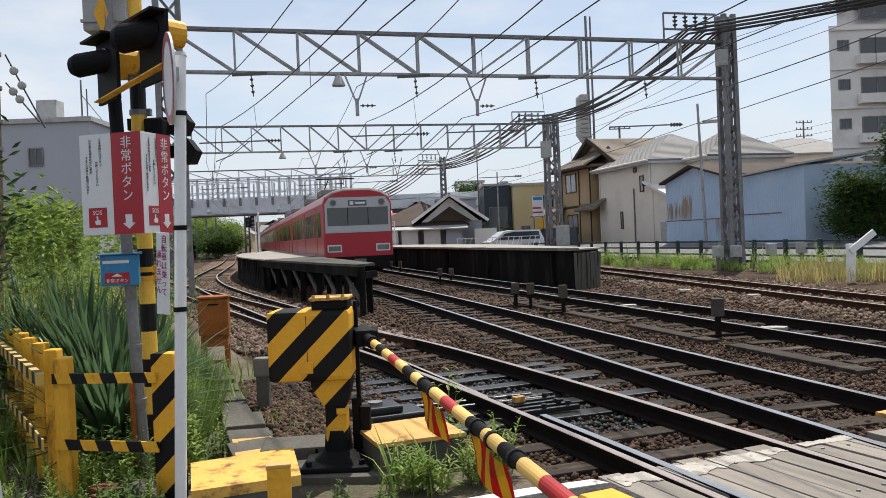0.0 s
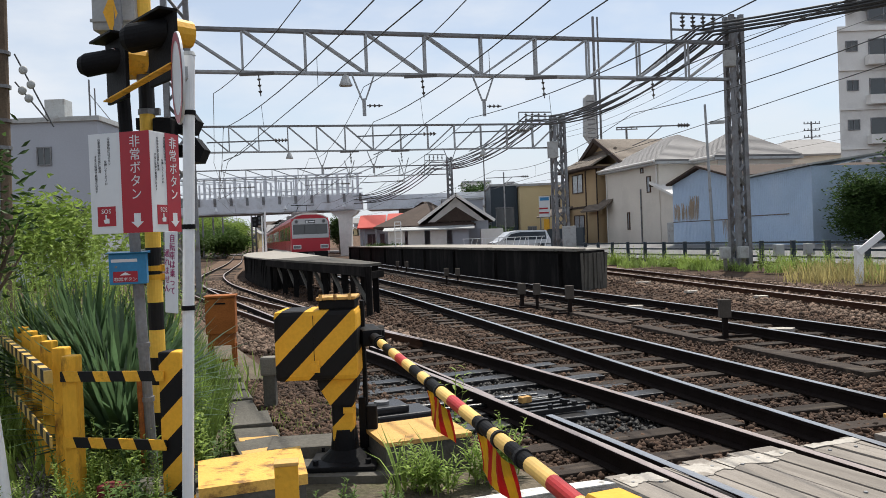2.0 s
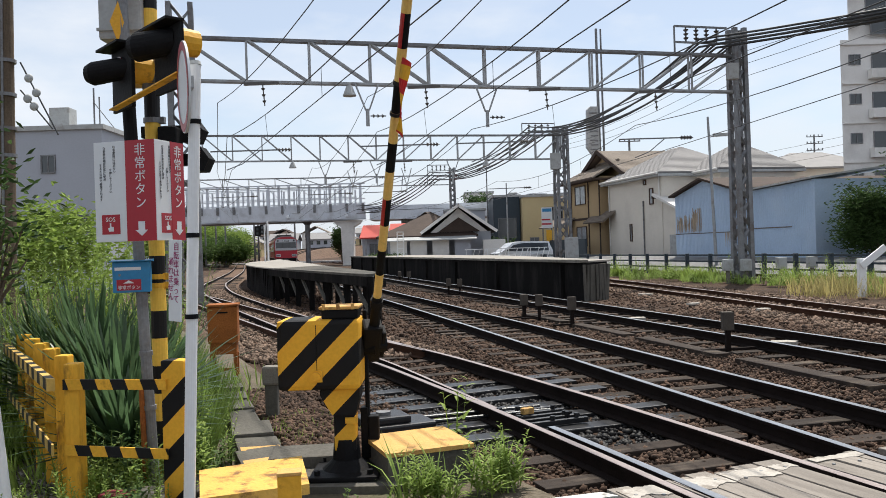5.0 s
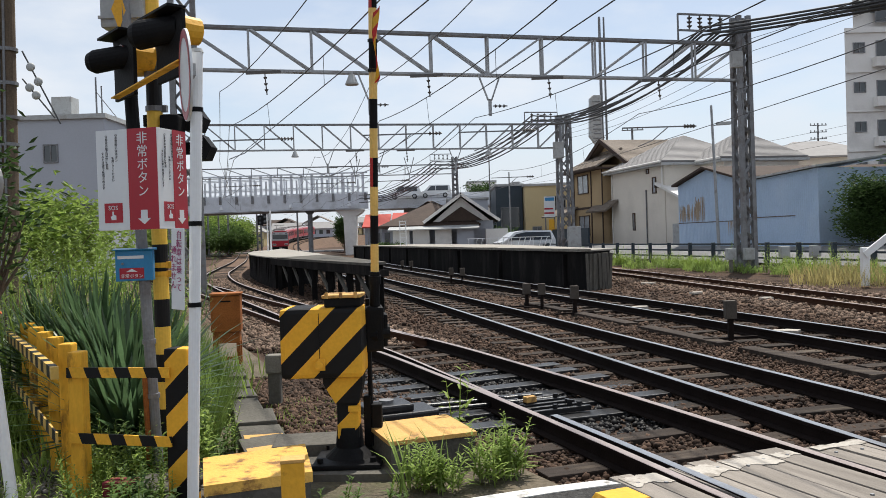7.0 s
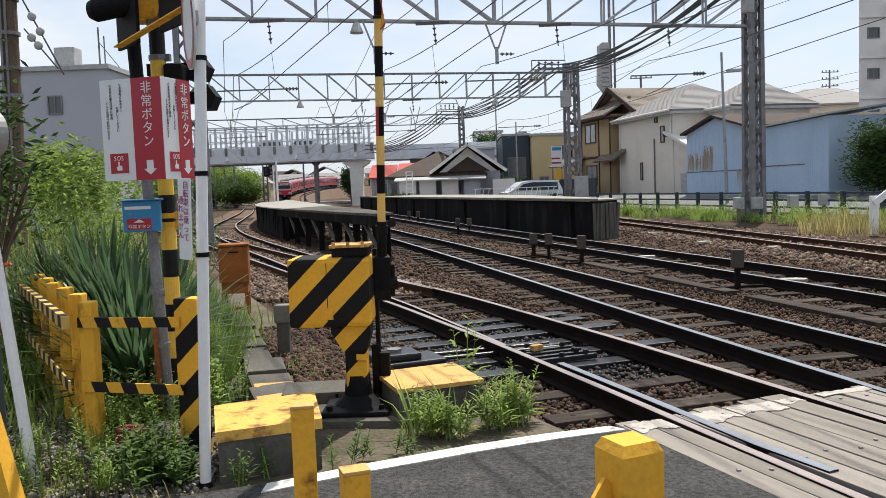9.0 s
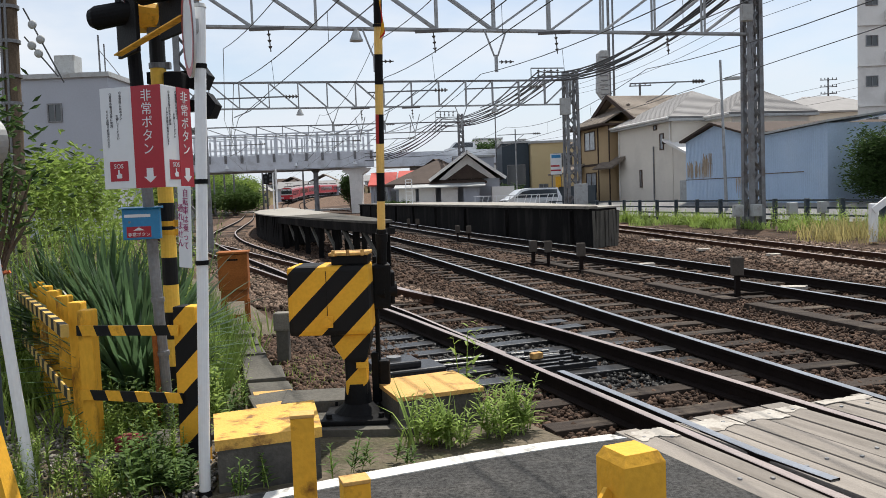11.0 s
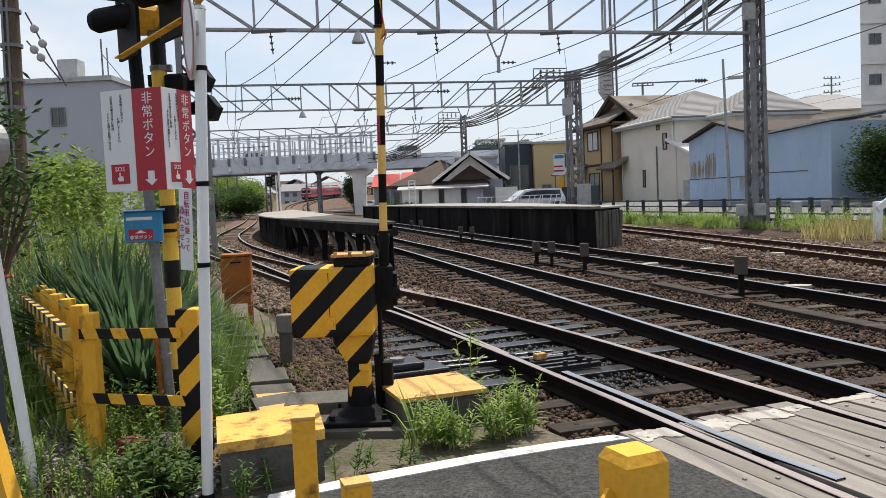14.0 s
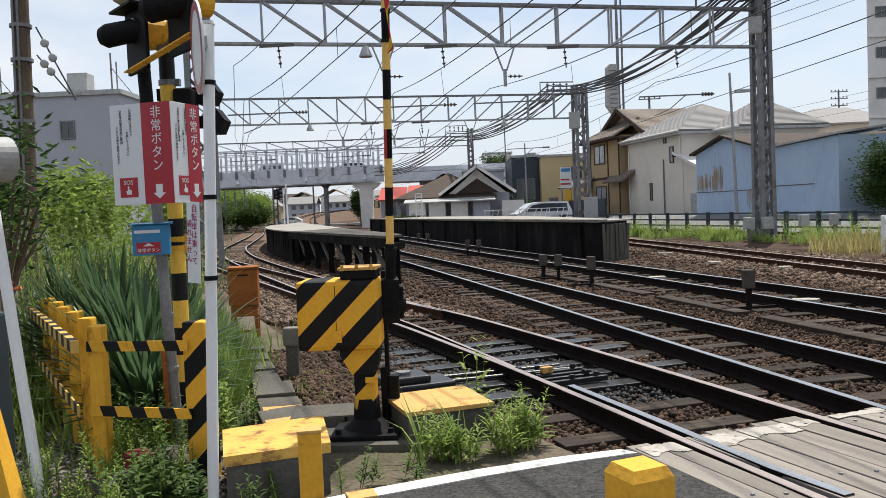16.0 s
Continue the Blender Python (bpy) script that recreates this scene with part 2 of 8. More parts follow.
M_LEAF_YEL = mat("leaf_yellow_green", (0.24, 0.33, 0.075), 0.6, var=0.25, scale=1.5, fine=20, bump=0, island=0.35, thin=0.42)
M_LEAF_DK = mat("leaf_dark", (0.06, 0.105, 0.032), 0.55, var=0.25, scale=1.5, fine=20, bump=0, island=0.4, thin=0.42)
M_BLADE = mat("sword_leaf", (0.075, 0.13, 0.06), 0.4, var=0.2, scale=2, fine=25, bump=0, island=0.4, thin=0.42)
M_BARK = mat("bark", (0.12, 0.09, 0.065), 0.9, var=0.3, scale=5, fine=40, bump=0.5)
M_GRASS = mat("grass", (0.26, 0.36, 0.095), 0.65, var=0.25, scale=1.0, fine=15, bump=0, island=0.35, thin=0.42)
M_DRYGRASS = mat("dry_grass", (0.42, 0.36, 0.15), 0.7, var=0.2, scale=1.0, fine=15, bump=0, island=0.3, thin=0.42)
M_GLASS_DK = mat("window_glass", (0.03, 0.035, 0.04), 0.08, var=0.1, bump=0, spec=0.8)
M_BEIGE = mat("beige_siding", (0.66, 0.61, 0.54), 0.85, var=0.06, scale=0.6, fine=20, bump=0.1, tint=(0.5, 0.46, 0.41), tint_amt=0.3, tint_scale=0.5)
M_TAN = mat("tan_stucco", (0.41, 0.30, 0.175), 0.85, var=0.08, scale=0.6, fine=25, bump=0.15)
M_TILE = mat("roof_tile_brown", (0.19, 0.158, 0.13), 0.75, var=0.2, scale=1.5, fine=12, bump=0.4)
M_TILE_GREY = mat("roof_slate", (0.27, 0.262, 0.26), 0.8, var=0.12, scale=1.0, fine=15, bump=0.3)
M_TILE_DARK = mat("roof_tile_dark", (0.06, 0.042, 0.034), 0.8, var=0.25, scale=1.5, fine=12, bump=0.4)
M_SHED = mat("blue_corrugated", (0.40, 0.51, 0.66), 0.6, var=0.1, scale=0.5, fine=10, bump=0.1, tint=(0.47, 0.56, 0.68), tint_amt=0.5, tint_scale=0.4)
M_RUSTSTAIN = mat("rust_streak", (0.40, 0.32, 0.24), 0.8, var=0.4, scale=3, fine=18, bump=0.2, stretch=(3, 3, 0.4))
M_RUSTSEAM = mat("rusty_seam", (0.16, 0.13, 0.12), 0.85, var=0.5, scale=2, fine=14, bump=0.2)
M_BROWN_FRAME = mat("brown_window_frame", (0.075, 0.045, 0.03), 0.5, var=0.15, bump=0.05)
M_GLASS_PALE = mat("curtained_window_glass", (0.30, 0.32, 0.34), 0.12, var=0.35, scale=0.8, fine=4, bump=0, spec=0.7)
M_APART = mat("apartment_wall", (0.72, 0.70, 0.67), 0.85, var=0.06, scale=0.4, fine=12, bump=0.08, tint=(0.42, 0.40, 0.38), tint_amt=0.4, tint_scale=0.35)
M_GREYBLD = mat("grey_building", (0.40, 0.42, 0.47), 0.8, var=0.05, scale=0.4, fine=12, bump=0.05)
M_BRIDGE = mat("bridge_paint", (0.60, 0.63, 0.68), 0.6, 0.1, var=0.07, scale=0.4, fine=6, bump=0.05, tint=(0.28, 0.28, 0.28), tint_amt=0.4, tint_scale=0.6)
M_FENCE_DK = mat("dark_fence_paint", (0.03, 0.045, 0.06), 0.5, 0.2, var=0.15, bump=0.05)
M_CAR = mat("silver_car_paint", (0.62, 0.63, 0.64), 0.25, 0.4, var=0.03, bump=0)
M_REDROOF = mat("red_awning", (0.42, 0.06, 0.045), 0.6, var=0.12, scale=1, fine=15, bump=0.1)
M_CREAM = mat("cream_wall", (0.55, 0.45, 0.26), 0.8, var=0.06, scale=0.5, fine=12, bump=0.05)
M_LIGHT_RED = mat("lens_red_dark", (0.10, 0.012, 0.01), 0.25, var=0.1, bump=0)


# ---- mesh helpers ----
def part(name, bm, material, parent=None, label="", smooth=False, mats=()):
    me = bpy.data.meshes.new(name)
    if smooth:
        for f in bm.faces:
            f.smooth = True
    bm.to_mesh(me)
    bm.free()
    for m in (material, *mats):
        me.materials.append(m)
    ob = new(name, me)
    if parent:
        ob.parent = parent
    if label:
        ob["label"] = label
    return ob


def thing(name, m, label, category, group="", kind=""):
    ob = new(name)
    ob.empty_display_size = 0.1
    ob.matrix_world = m
    return tagged(ob, label, category, group, kind)


def box(bm, lo, hi, m=None, bevel=0.0, mat_index=0):
    r = bmesh.ops.create_cube(bm, size=1.0)
    vs = r["verts"]
    c = [(a + b) / 2 for a, b in zip(lo, hi)]
    s = [abs(b - a) for a, b in zip(lo, hi)]
    bmesh.ops.transform(bm, matrix=Matrix.LocRotScale(c, None, s), verts=vs)
    if bevel:
        es = list({e for v in vs for e in v.link_edges})
        vs = list({v for f in bmesh.ops.bevel(bm, geom=es, offset=bevel, segments=2, affect="EDGES", profile=0.6)["faces"] for v in f.verts} | {v for v in vs if v.is_valid})
    if m is not None:
        bmesh.ops.transform(bm, matrix=m, verts=vs)
    if mat_index:
        for f in {f for v in vs for f in v.link_faces}:
            f.material_index = mat_index
    return vs


def rod(bm, a, b, r, r2=None, seg=8, caps=True, mat_index=0):
    a, b = Vector(a), Vector(b)
    d = b - a
    m = Matrix.Translation((a + b) / 2) @ d.to_track_quat("Z", "Y").to_matrix().to_4x4()
    res = bmesh.ops.create_cone(bm, cap_ends=caps, segments=seg, radius1=r, radius2=r if r2 is None else r2, depth=d.length, matrix=m)
    if mat_index:
        for f in {f for v in res["verts"] for f in v.link_faces}:
            f.material_index = mat_index
    return res["verts"]


def bar(bm, a, b, w, h, up=(0, 0, 1), mat_index=0):
    """A square bar from a to b, w across and h along up."""
    a, b, up = Vector(a), Vector(b), Vector(up)
    d = (b - a).normalized()
    side = d.cross(up)
    side = side.normalized() if side.length > 1e-4 else Vector((1, 0, 0))
    u = side.cross(d)
    vs = [bm.verts.new(p + side * sx * w / 2 + u * sz * h / 2) for p in (a, b) for sx, sz in ((-1, -1), (1, -1), (1, 1), (-1, 1))]
    for q in ((3, 2, 1, 0), (4, 5, 6, 7), (0, 1, 5, 4), (1, 2, 6, 5), (2, 3, 7, 6), (3, 0, 4, 7)):
        f = bm.faces.new([vs[i] for i in q])
        f.material_index = mat_index
    return vs


def prism(bm, outline, z0, z1, mat_index=0, axis="z"):
    """An outline (pairs) drawn out from z0 to z1 along z, or along y (pairs are then x, z) or x (pairs y, z)."""
    def at(p, h):
        return {"z": (p[0], p[1], h), "y": (p[0], h, p[1]), "x": (h, p[0], p[1])}[axis]
    lo = [bm.verts.new(at(p, z0)) for p in outline]
    hi = [bm.verts.new(at(p, z1)) for p in outline]
    fs = [bm.faces.new(lo), bm.faces.new(hi)]
    k = len(outline)
    for i in range(k):
        fs.append(bm.faces.new((lo[i], lo[(i + 1) % k], hi[(i + 1) % k], hi[i])))
    for f in fs:
        f.material_index = mat_index
    bmesh.ops.recalc_face_normals(bm, faces=fs)
    return lo + hi


def smooth_path(pts, step=0.5):
    """Points at even steps along a smooth curve through pts."""
    P = [np.array(p, float) for p in pts]
    P = [2 * P[0] - P[1]] + P + [2 * P[-1] - P[-2]]
    out = []
    for i in range(1, len(P) - 2):
        k = max(2, int(np.linalg.norm(P[i + 1] - P[i]) / step * 2))
        for j in range(k):
            u = j / k
            out.append(0.5 * (2 * P[i] + (P[i + 1] - P[i - 1]) * u + (2 * P[i - 1] - 5 * P[i] + 4 * P[i + 1] - P[i + 2]) * u * u
                              + (3 * P[i] - P[i - 1] - 3 * P[i + 1] + P[i + 2]) * u ** 3))
    out.append(P[-2])
    out = np.array(out)
    s = np.r_[0, np.cumsum(np.linalg.norm(np.diff(out, axis=0), axis=1))]
    q = np.linspace(0, s[-1], max(2, int(s[-1] / step)))
    return np.stack([np.interp(q, s, out[:, k]) for k in range(out.shape[1])], 1)


def offset_path(path, d):
    """The path moved d to its right."""
    t = np.gradient(path[:, :2], axis=0)
    t /= np.linalg.norm(t, axis=1)[:, None]
    q = path.copy()
    q[:, 0] += t[:, 1] * d
    q[:, 1] -= t[:, 0] * d
    return q


def sweep(bm, path, profile, z=0.0, mat_of=None, closed=True):
    """A profile (sideways, up) drawn along a flat path."""
    t = np.gradient(path[:, :2], axis=0)
    t /= np.linalg.norm(t, axis=1)[:, None]
    rings = []
    for (x, y), (tx, ty) in zip(path[:, :2], t):
        rings.append([bm.verts.new((x + ty * a, y - tx * a, z + b)) for a, b in profile])
    k = len(profile)
    for i in range(len(rings) - 1):
        for j in range(k if closed else k - 1):
            f = bm.faces.new((rings[i][j], rings[i][(j + 1) % k], rings[i + 1][(j + 1) % k], rings[i + 1][j]))
            if mat_of:
                f.material_index = mat_of(j)
    return rings


# ---- plan: tracks ----
GAUGE = 0.566
NEAR_TRACK = smooth_path([(8.6, -12), (5.55, -4), (3.95, 0.0), (2.37, 4.13), (1.55, 6.4), (0.88, 8.2), (0.36, 9.5), (-0.5, 11.6), (-1.7, 14.2), (-3.6, 18.9), (-6.55, 26.2),
                          (-9.6, 34.5), (-12.4, 44), (-14.6, 54), (-19.6, 77), (-26.8, 107), (-32.5, 130), (-40, 162), (-45, 190), (-47.5, 220), (-47, 250)], 0.5)
SIDING = smooth_path([(-0.9, 12.4), (-2.3, 15.2), (-4.3, 19.6), (-6.4, 24.1), (-8.8, 29.4), (-13.5, 39), (-19, 48)], 0.5)
TRAIN_TRACK = smooth_path([(7.95, -12), (5.98, -4), (4.98, 0), (3.75, 5), (2.42, 10.4), (1.07, 16), (-0.95, 24.1), (-3.0, 32), (-7.75, 51.5), (-13.7, 76), (-26.2, 129), (-33.5, 162),
                           (-38.5, 190), (-41, 220), (-41, 250), (-38, 285), (-32, 320), (-22, 360), (-8, 400), (10, 440)], 0.5)
THIRD_TRACK = smooth_path([(11.5, -12), (9.5, -4), (8.5, 0), (7.2, 5), (5.85, 10.4), (4.47, 16), (2.45, 24.1), (0.4, 32), (-4.3, 51.5), (-10.2, 76), (-22.7, 129), (-30, 162),
                           (-35, 190), (-37.3, 220), (-37.3, 250)], 0.5)
FOURTH_TRACK = smooth_path([(13.2, -12), (11.8, -4), (10.9, 0), (9.9, 5), (9.05, 10.4), (8.45, 16), (7.6, 24), (6.8, 32), (5.0, 46), (1.4, 62), (-3.5, 80), (-19, 129)], 0.5)

def clip_path(path, y0, y1):
    return path[(path[:, 1] >= y0) & (path[:, 1] <= y1)]


RAIL_PROFILE = [(-0.064, -0.14), (0.064, -0.14), (0.064, -0.128), (0.009, -0.115), (0.009, -0.04), (0.033, -0.03), (0.033, -0.003), (0.028, 0.0), (-0.028, 0.0), (-0.033, -0.003), (-0.033, -0.03), (-0.009, -0.04), (-0.009, -0.115), (-0.064, -0.128)]


def track(name, path, label, rusty=False, brown=False):
    root = thing(name, Matrix(), label, "railway track", "tracks", "structure")
    for side in (-GAUGE, GAUGE):
        bm = bmesh.new()
        sweep(bm, offset_path(path, side), RAIL_PROFILE, 0.0, lambda j: 1 if j in (6, 7, 8) else 0)
        part("rail", bm, M_RAIL_RUST if brown else M_RAIL, root, mats=(M_RAILTOP_RUST if rusty else M_RAILTOP,))
    return root


def sleeper_mesh(name, length, w, h, material):
    bm = bmesh.new()
    box(bm, (-length / 2, -w / 2, -h), (length / 2, w / 2, 0), bevel=0.012)
    me = bpy.data.meshes.new(name)
    bm.to_mesh(me)
    bm.free()
    me.materials.append(material)
    return me


def lay_sleepers(root, path, mesh, spacing, y0, y1, z=-0.142, skip=None):
    s = np.r_[0, np.cumsum(np.linalg.norm(np.diff(path, axis=0), axis=1))]
    q = 0.3
    rnd = random.Random(len(path))
    while q < s[-1]:
        x, y = (np.interp(q, s, path[:, k]) for k in (0, 1))
        x2, y2 = (np.interp(q + 0.1, s, path[:, k]) for k in (0, 1))
        if y0 < y < y1 and not (skip and skip(x, y)):
            ob = new("sleeper", mesh)
            ob.parent = root
            ob.matrix_basis = pose(x + rnd.uniform(-0.04, 0.04), y, z + rnd.uniform(-0.012, 0.006), 0, rnd.uniform(-0.6, 0.6), math.degrees(math.atan2(y2 - y, x2 - x)) - 90 + rnd.uniform(-1.5, 1.5))
        q += spacing


# ---- ground ----
bm = bmesh.new()
bmesh.ops.create_grid(bm, x_segments=150, y_segments=150, size=1.0)
for v in bm.verts:
    x, y = v.co.x, v.co.y
    X, Y = math.copysign(abs(x) ** 2.6, x) * 1500, math.copysign(abs(y) ** 2.6, y) * 1500 + 6
    near = math.exp(-((X / 30) ** 2 + ((Y - 20) / 40) ** 2))
    v.co = (X, Y, -0.19 + 0.03 * near * noise.noise((X * 0.9, Y * 0.9, 0)))
tagged(part("ground", bm, M_BALLAST), "brown stone ballast ground with dark oily stains", "ground", kind="structure")

U = Vector((0.925, 0.38, 0))    # across the tracks, along the road
V = Vector((0.38, -0.925, 0))   # along the near track, towards the viewer
EDGE = Vector((-1.08, 4.31, 0))


def uv(u, v, z=0.0):
    p = EDGE + U * u + V * v
    return (p.x, p.y, z)


# road this side of the rails, with its painted edge line
bm = bmesh.new()
prism(bm, [uv(-9, 0.0)[:2], uv(2.22, 0.0)[:2], uv(2.22, 14)[:2], uv(-9, 14)[:2]], -0.3, -0.004)
tagged(part("road", bm, M_ASPHALT), "dark worn asphalt of the level crossing road", "road", kind="structure")
bm = bmesh.new()
prism(bm, [uv(0.0, 0.03)[:2], uv(0.55, -0.03)[:2], uv(1.2, -0.06)[:2], uv(1.7, -0.05)[:2], uv(2.15, 0.0)[:2], uv(2.2, 0.11)[:2], uv(1.75, 0.075)[:2], uv(1.2, 0.07)[:2], uv(0.5, 0.10)[:2], uv(-0.05, 0.15)[:2]], -0.05, 0.002)
tagged(part("road_edge_line", bm, M_WHITE_LINE), "worn white painted edge line on the asphalt", "road marking", kind="structure")

# far street behind the guard fence, rising a little towards the houses
bm = bmesh.new()
near_edge = [(22, 4), (15.3, 33), (10.6, 50), (3.6, 80), (-2, 100)]
far_edge = [(30, 4), (20.2, 33), (14.9, 52), (11.2, 74), (6, 100)]
lo = [bm.verts.new((x, y, -0.06)) for x, y in near_edge]
hi = [bm.verts.new((x, y, 0.55)) for x, y in far_edge]
for k in range(4):
    bm.faces.new((lo[k], hi[k], hi[k + 1], lo[k + 1]))
bmesh.ops.solidify(bm, geom=bm.faces[:], thickness=0.3)
tagged(part("road", bm, M_ROAD), "pale grey sunlit street behind the guard fence", "road", kind="structure")

# verge with weeds on this side of the near track
bm = bmesh.new()
prism(bm, [(-1.15, 4.3), (-0.35, 4.62), (0.75, 5.0), (0.2, 6.1), (-0.8, 6.9), (-1.55, 8.3), (-2.25, 10.3), (-3.6, 13.6), (-9.5, 25), (-60, 60), (-60, -6), (-3.2, 3.3)], -0.3, -0.05)
tagged(part("verge", bm, M_DIRT), "dry earth verge with scattered weeds", "ground", kind="structure")

near_track = track("track_1", NEAR_TRACK, "brown worn steel rails of the near track with points", True)
siding = track("track_2", SIDING, "rusty rails of the siding branching off", True, True)
train_track = track("track_3", TRAIN_TRACK, "shiny rails of the track between the platforms")
third_track = track("track_4", THIRD_TRACK, "rails of the track beside the long platform")
fourth_track = track("track_5", FOURTH_TRACK, "rusty rails of the outermost track", True, True)


bm = bmesh.new()
sweep(bm, clip_path(NEAR_TRACK, 15, 150), [(-2.3, -0.3), (1.5, -0.3), (1.3, -0.150), (-2.0, -0.150)])
tagged(part("ballast_bed", bm, M_BALLAST_PALE), "rusty brown ballast bed along the curved track", "ballast", kind="structure")
bm = bmesh.new()
sweep(bm, clip_path(FOURTH_TRACK, 6, 60), [(-1.7, -0.3), (2.4, -0.3), (2.2, -0.160), (-1.5, -0.160)])
tagged(part("ballast_bed", bm, M_BALLAST_PALE), "sunlit brown ballast bed of the outermost track", "ballast", kind="structure")


# ---- platforms ----
def clip(path, y0, y1):
    return path[(path[:, 1] >= y0) & (path[:, 1] <= y1)]


def platform_slab(bm, left, right, z0, z1):
    n = min(len(left), len(right))
    li = left[np.linspace(0, len(left) - 1, n).astype(int)]
    ri = right[np.linspace(0, len(right) - 1, n).astype(int)]
    ring = [[bm.verts.new((*p[:2], z)) for p, z in ((a, z0), (a, z1), (b, z1), (b, z0))] for a, b in zip(li, ri)]
    for i in range(n - 1):
        for j in range(4):
            bm.faces.new((ring[i][j], ring[i][(j + 1) % 4], ring[i + 1][(j + 1) % 4], ring[i + 1][j]))
    bm.faces.new(ring[0])
    bm.faces.new(ring[-1])
    bmesh.ops.recalc_face_normals(bm, faces=bm.faces[:])


right_platform = thing("platform_1", Matrix(), "long island platform with near-black streaked side wall and pale top", "platform", kind="structure")
pl = clip(offset_path(THIRD_TRACK, 1.5), 24.2, 78)
pr = clip(offset_path(FOURTH_TRACK, -1.5), 25.4, 82)
pr[:, 0] -= np.clip((52 - pr[:, 1]) * 0.04, 0, 0.86)
bm = bmesh.new()
platform_slab(bm, pl, pr, 0.985, 1.03)
part("slab", bm, M_PLATFORM_TOP, right_platform, "pale worn platform surface")
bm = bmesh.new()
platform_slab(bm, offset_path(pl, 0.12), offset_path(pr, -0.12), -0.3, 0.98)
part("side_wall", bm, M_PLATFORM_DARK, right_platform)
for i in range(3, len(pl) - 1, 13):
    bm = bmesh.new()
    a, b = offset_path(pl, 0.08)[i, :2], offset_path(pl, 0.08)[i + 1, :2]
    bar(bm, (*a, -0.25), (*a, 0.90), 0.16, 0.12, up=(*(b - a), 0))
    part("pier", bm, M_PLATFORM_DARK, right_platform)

# worn coping stones along the track edge, and stained boards at the platform's end
cop = offset_path(pl, 0.14)
rnd = random.Random(31)
for i in range(0, len(cop) - 3, 2):
    a, b = Vector((*cop[i, :2], 0)), Vector((*cop[i + 2, :2], 0))
    bm = bmesh.new()
    d = (b - a) * 0.006
    z = 1.034 + rnd.uniform(-0.004, 0.008)
    bar(bm, a + d + Vector((0, 0, z)), b - d + Vector((0, 0, z)), 0.30 + rnd.uniform(-0.02, 0.03), 0.07)
    part("coping_stone", bm, M_CONC, right_platform)
a, b = Vector((*offset_path(pl, 0.1)[0, :2], 0)), Vector((*offset_path(pr, -0.1)[0, :2], 0))
for k in range(9):
    p, q = a.lerp(b, (k + 0.08) / 9), a.lerp(b, (k + 0.9) / 9)
    bm = bmesh.new()
    w = rnd.uniform(0.02, 0.10)
    off = Vector((0, -0.06 - w, 0))
    bar(bm, p + off + Vector((0, 0, 0.32)), q + off + Vector((0, 0, 0.32 + rnd.uniform(-0.02, 0.02))), w, 1.2)
    part("end_board", bm, M_CONC_DARK, right_platform)

left_platform = thing("platform_2", Matrix(), "curved platform on dark plank wall and timber posts", "platform", kind="structure")
ll = clip(offset_path(NEAR_TRACK, 1.62), 18.6, 52)
lr = clip(offset_path(TRAIN_TRACK, -1.62), 19.3, 74)
ll = np.r_[ll, smooth_path([ll[-1], (-13.6, 58), (-14.0, 66), (-15.2, 74)], 0.5)[1:]]
bm = bmesh.new()
platform_slab(bm, ll[24:], lr[28:], 0.965, 1.01)
part("slab", bm, M_PLATFORM_TOP, left_platform, "pale worn platform surface")
bm = bmesh.new()
platform_slab(bm, ll[:25], lr[:29], 0.95, 1.008)
part("timber_walkway", bm, M_CONC_DARK, left_platform, "grey weathered timber walkway")
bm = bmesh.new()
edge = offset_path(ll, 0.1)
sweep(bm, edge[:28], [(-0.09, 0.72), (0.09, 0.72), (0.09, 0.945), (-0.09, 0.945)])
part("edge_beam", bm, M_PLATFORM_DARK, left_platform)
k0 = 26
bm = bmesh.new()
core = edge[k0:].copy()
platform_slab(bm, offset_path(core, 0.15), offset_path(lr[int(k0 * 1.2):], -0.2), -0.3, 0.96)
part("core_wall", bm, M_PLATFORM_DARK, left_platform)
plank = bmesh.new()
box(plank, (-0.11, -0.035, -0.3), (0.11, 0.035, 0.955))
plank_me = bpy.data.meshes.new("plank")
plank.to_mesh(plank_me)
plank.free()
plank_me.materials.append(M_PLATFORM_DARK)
rnd = random.Random(4)
for i in range(k0, len(edge) - 2):
    for h in (0, 0.5):
        a = edge[i, :2] * (1 - h) + edge[i + 1, :2] * h
        d = edge[i + 1, :2] - edge[i, :2]
        ob = new("plank", plank_me)
        ob.parent = left_platform
        ob.matrix_basis = pose(a[0], a[1], rnd.uniform(-0.03, 0.0), rnd.uniform(-2, 5), rnd.uniform(-3, 3), math.degrees(math.atan2(d[1], d[0])))
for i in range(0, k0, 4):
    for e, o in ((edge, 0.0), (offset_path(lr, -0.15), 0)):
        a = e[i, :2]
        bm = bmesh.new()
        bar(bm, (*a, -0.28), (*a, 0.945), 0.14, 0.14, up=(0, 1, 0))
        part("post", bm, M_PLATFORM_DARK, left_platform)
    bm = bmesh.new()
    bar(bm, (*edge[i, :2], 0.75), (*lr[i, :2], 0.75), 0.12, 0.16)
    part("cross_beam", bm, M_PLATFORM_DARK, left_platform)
    if i + 4 < k0:
        a, b = edge[i, :2], edge[i + 3, :2]
        bm = bmesh.new()
        bar(bm, (*a, 0.05), (*b, 0.82), 0.06, 0.10)
        part("brace", bm, M_CONC_DARK, left_platform, "pale diagonal timber brace")


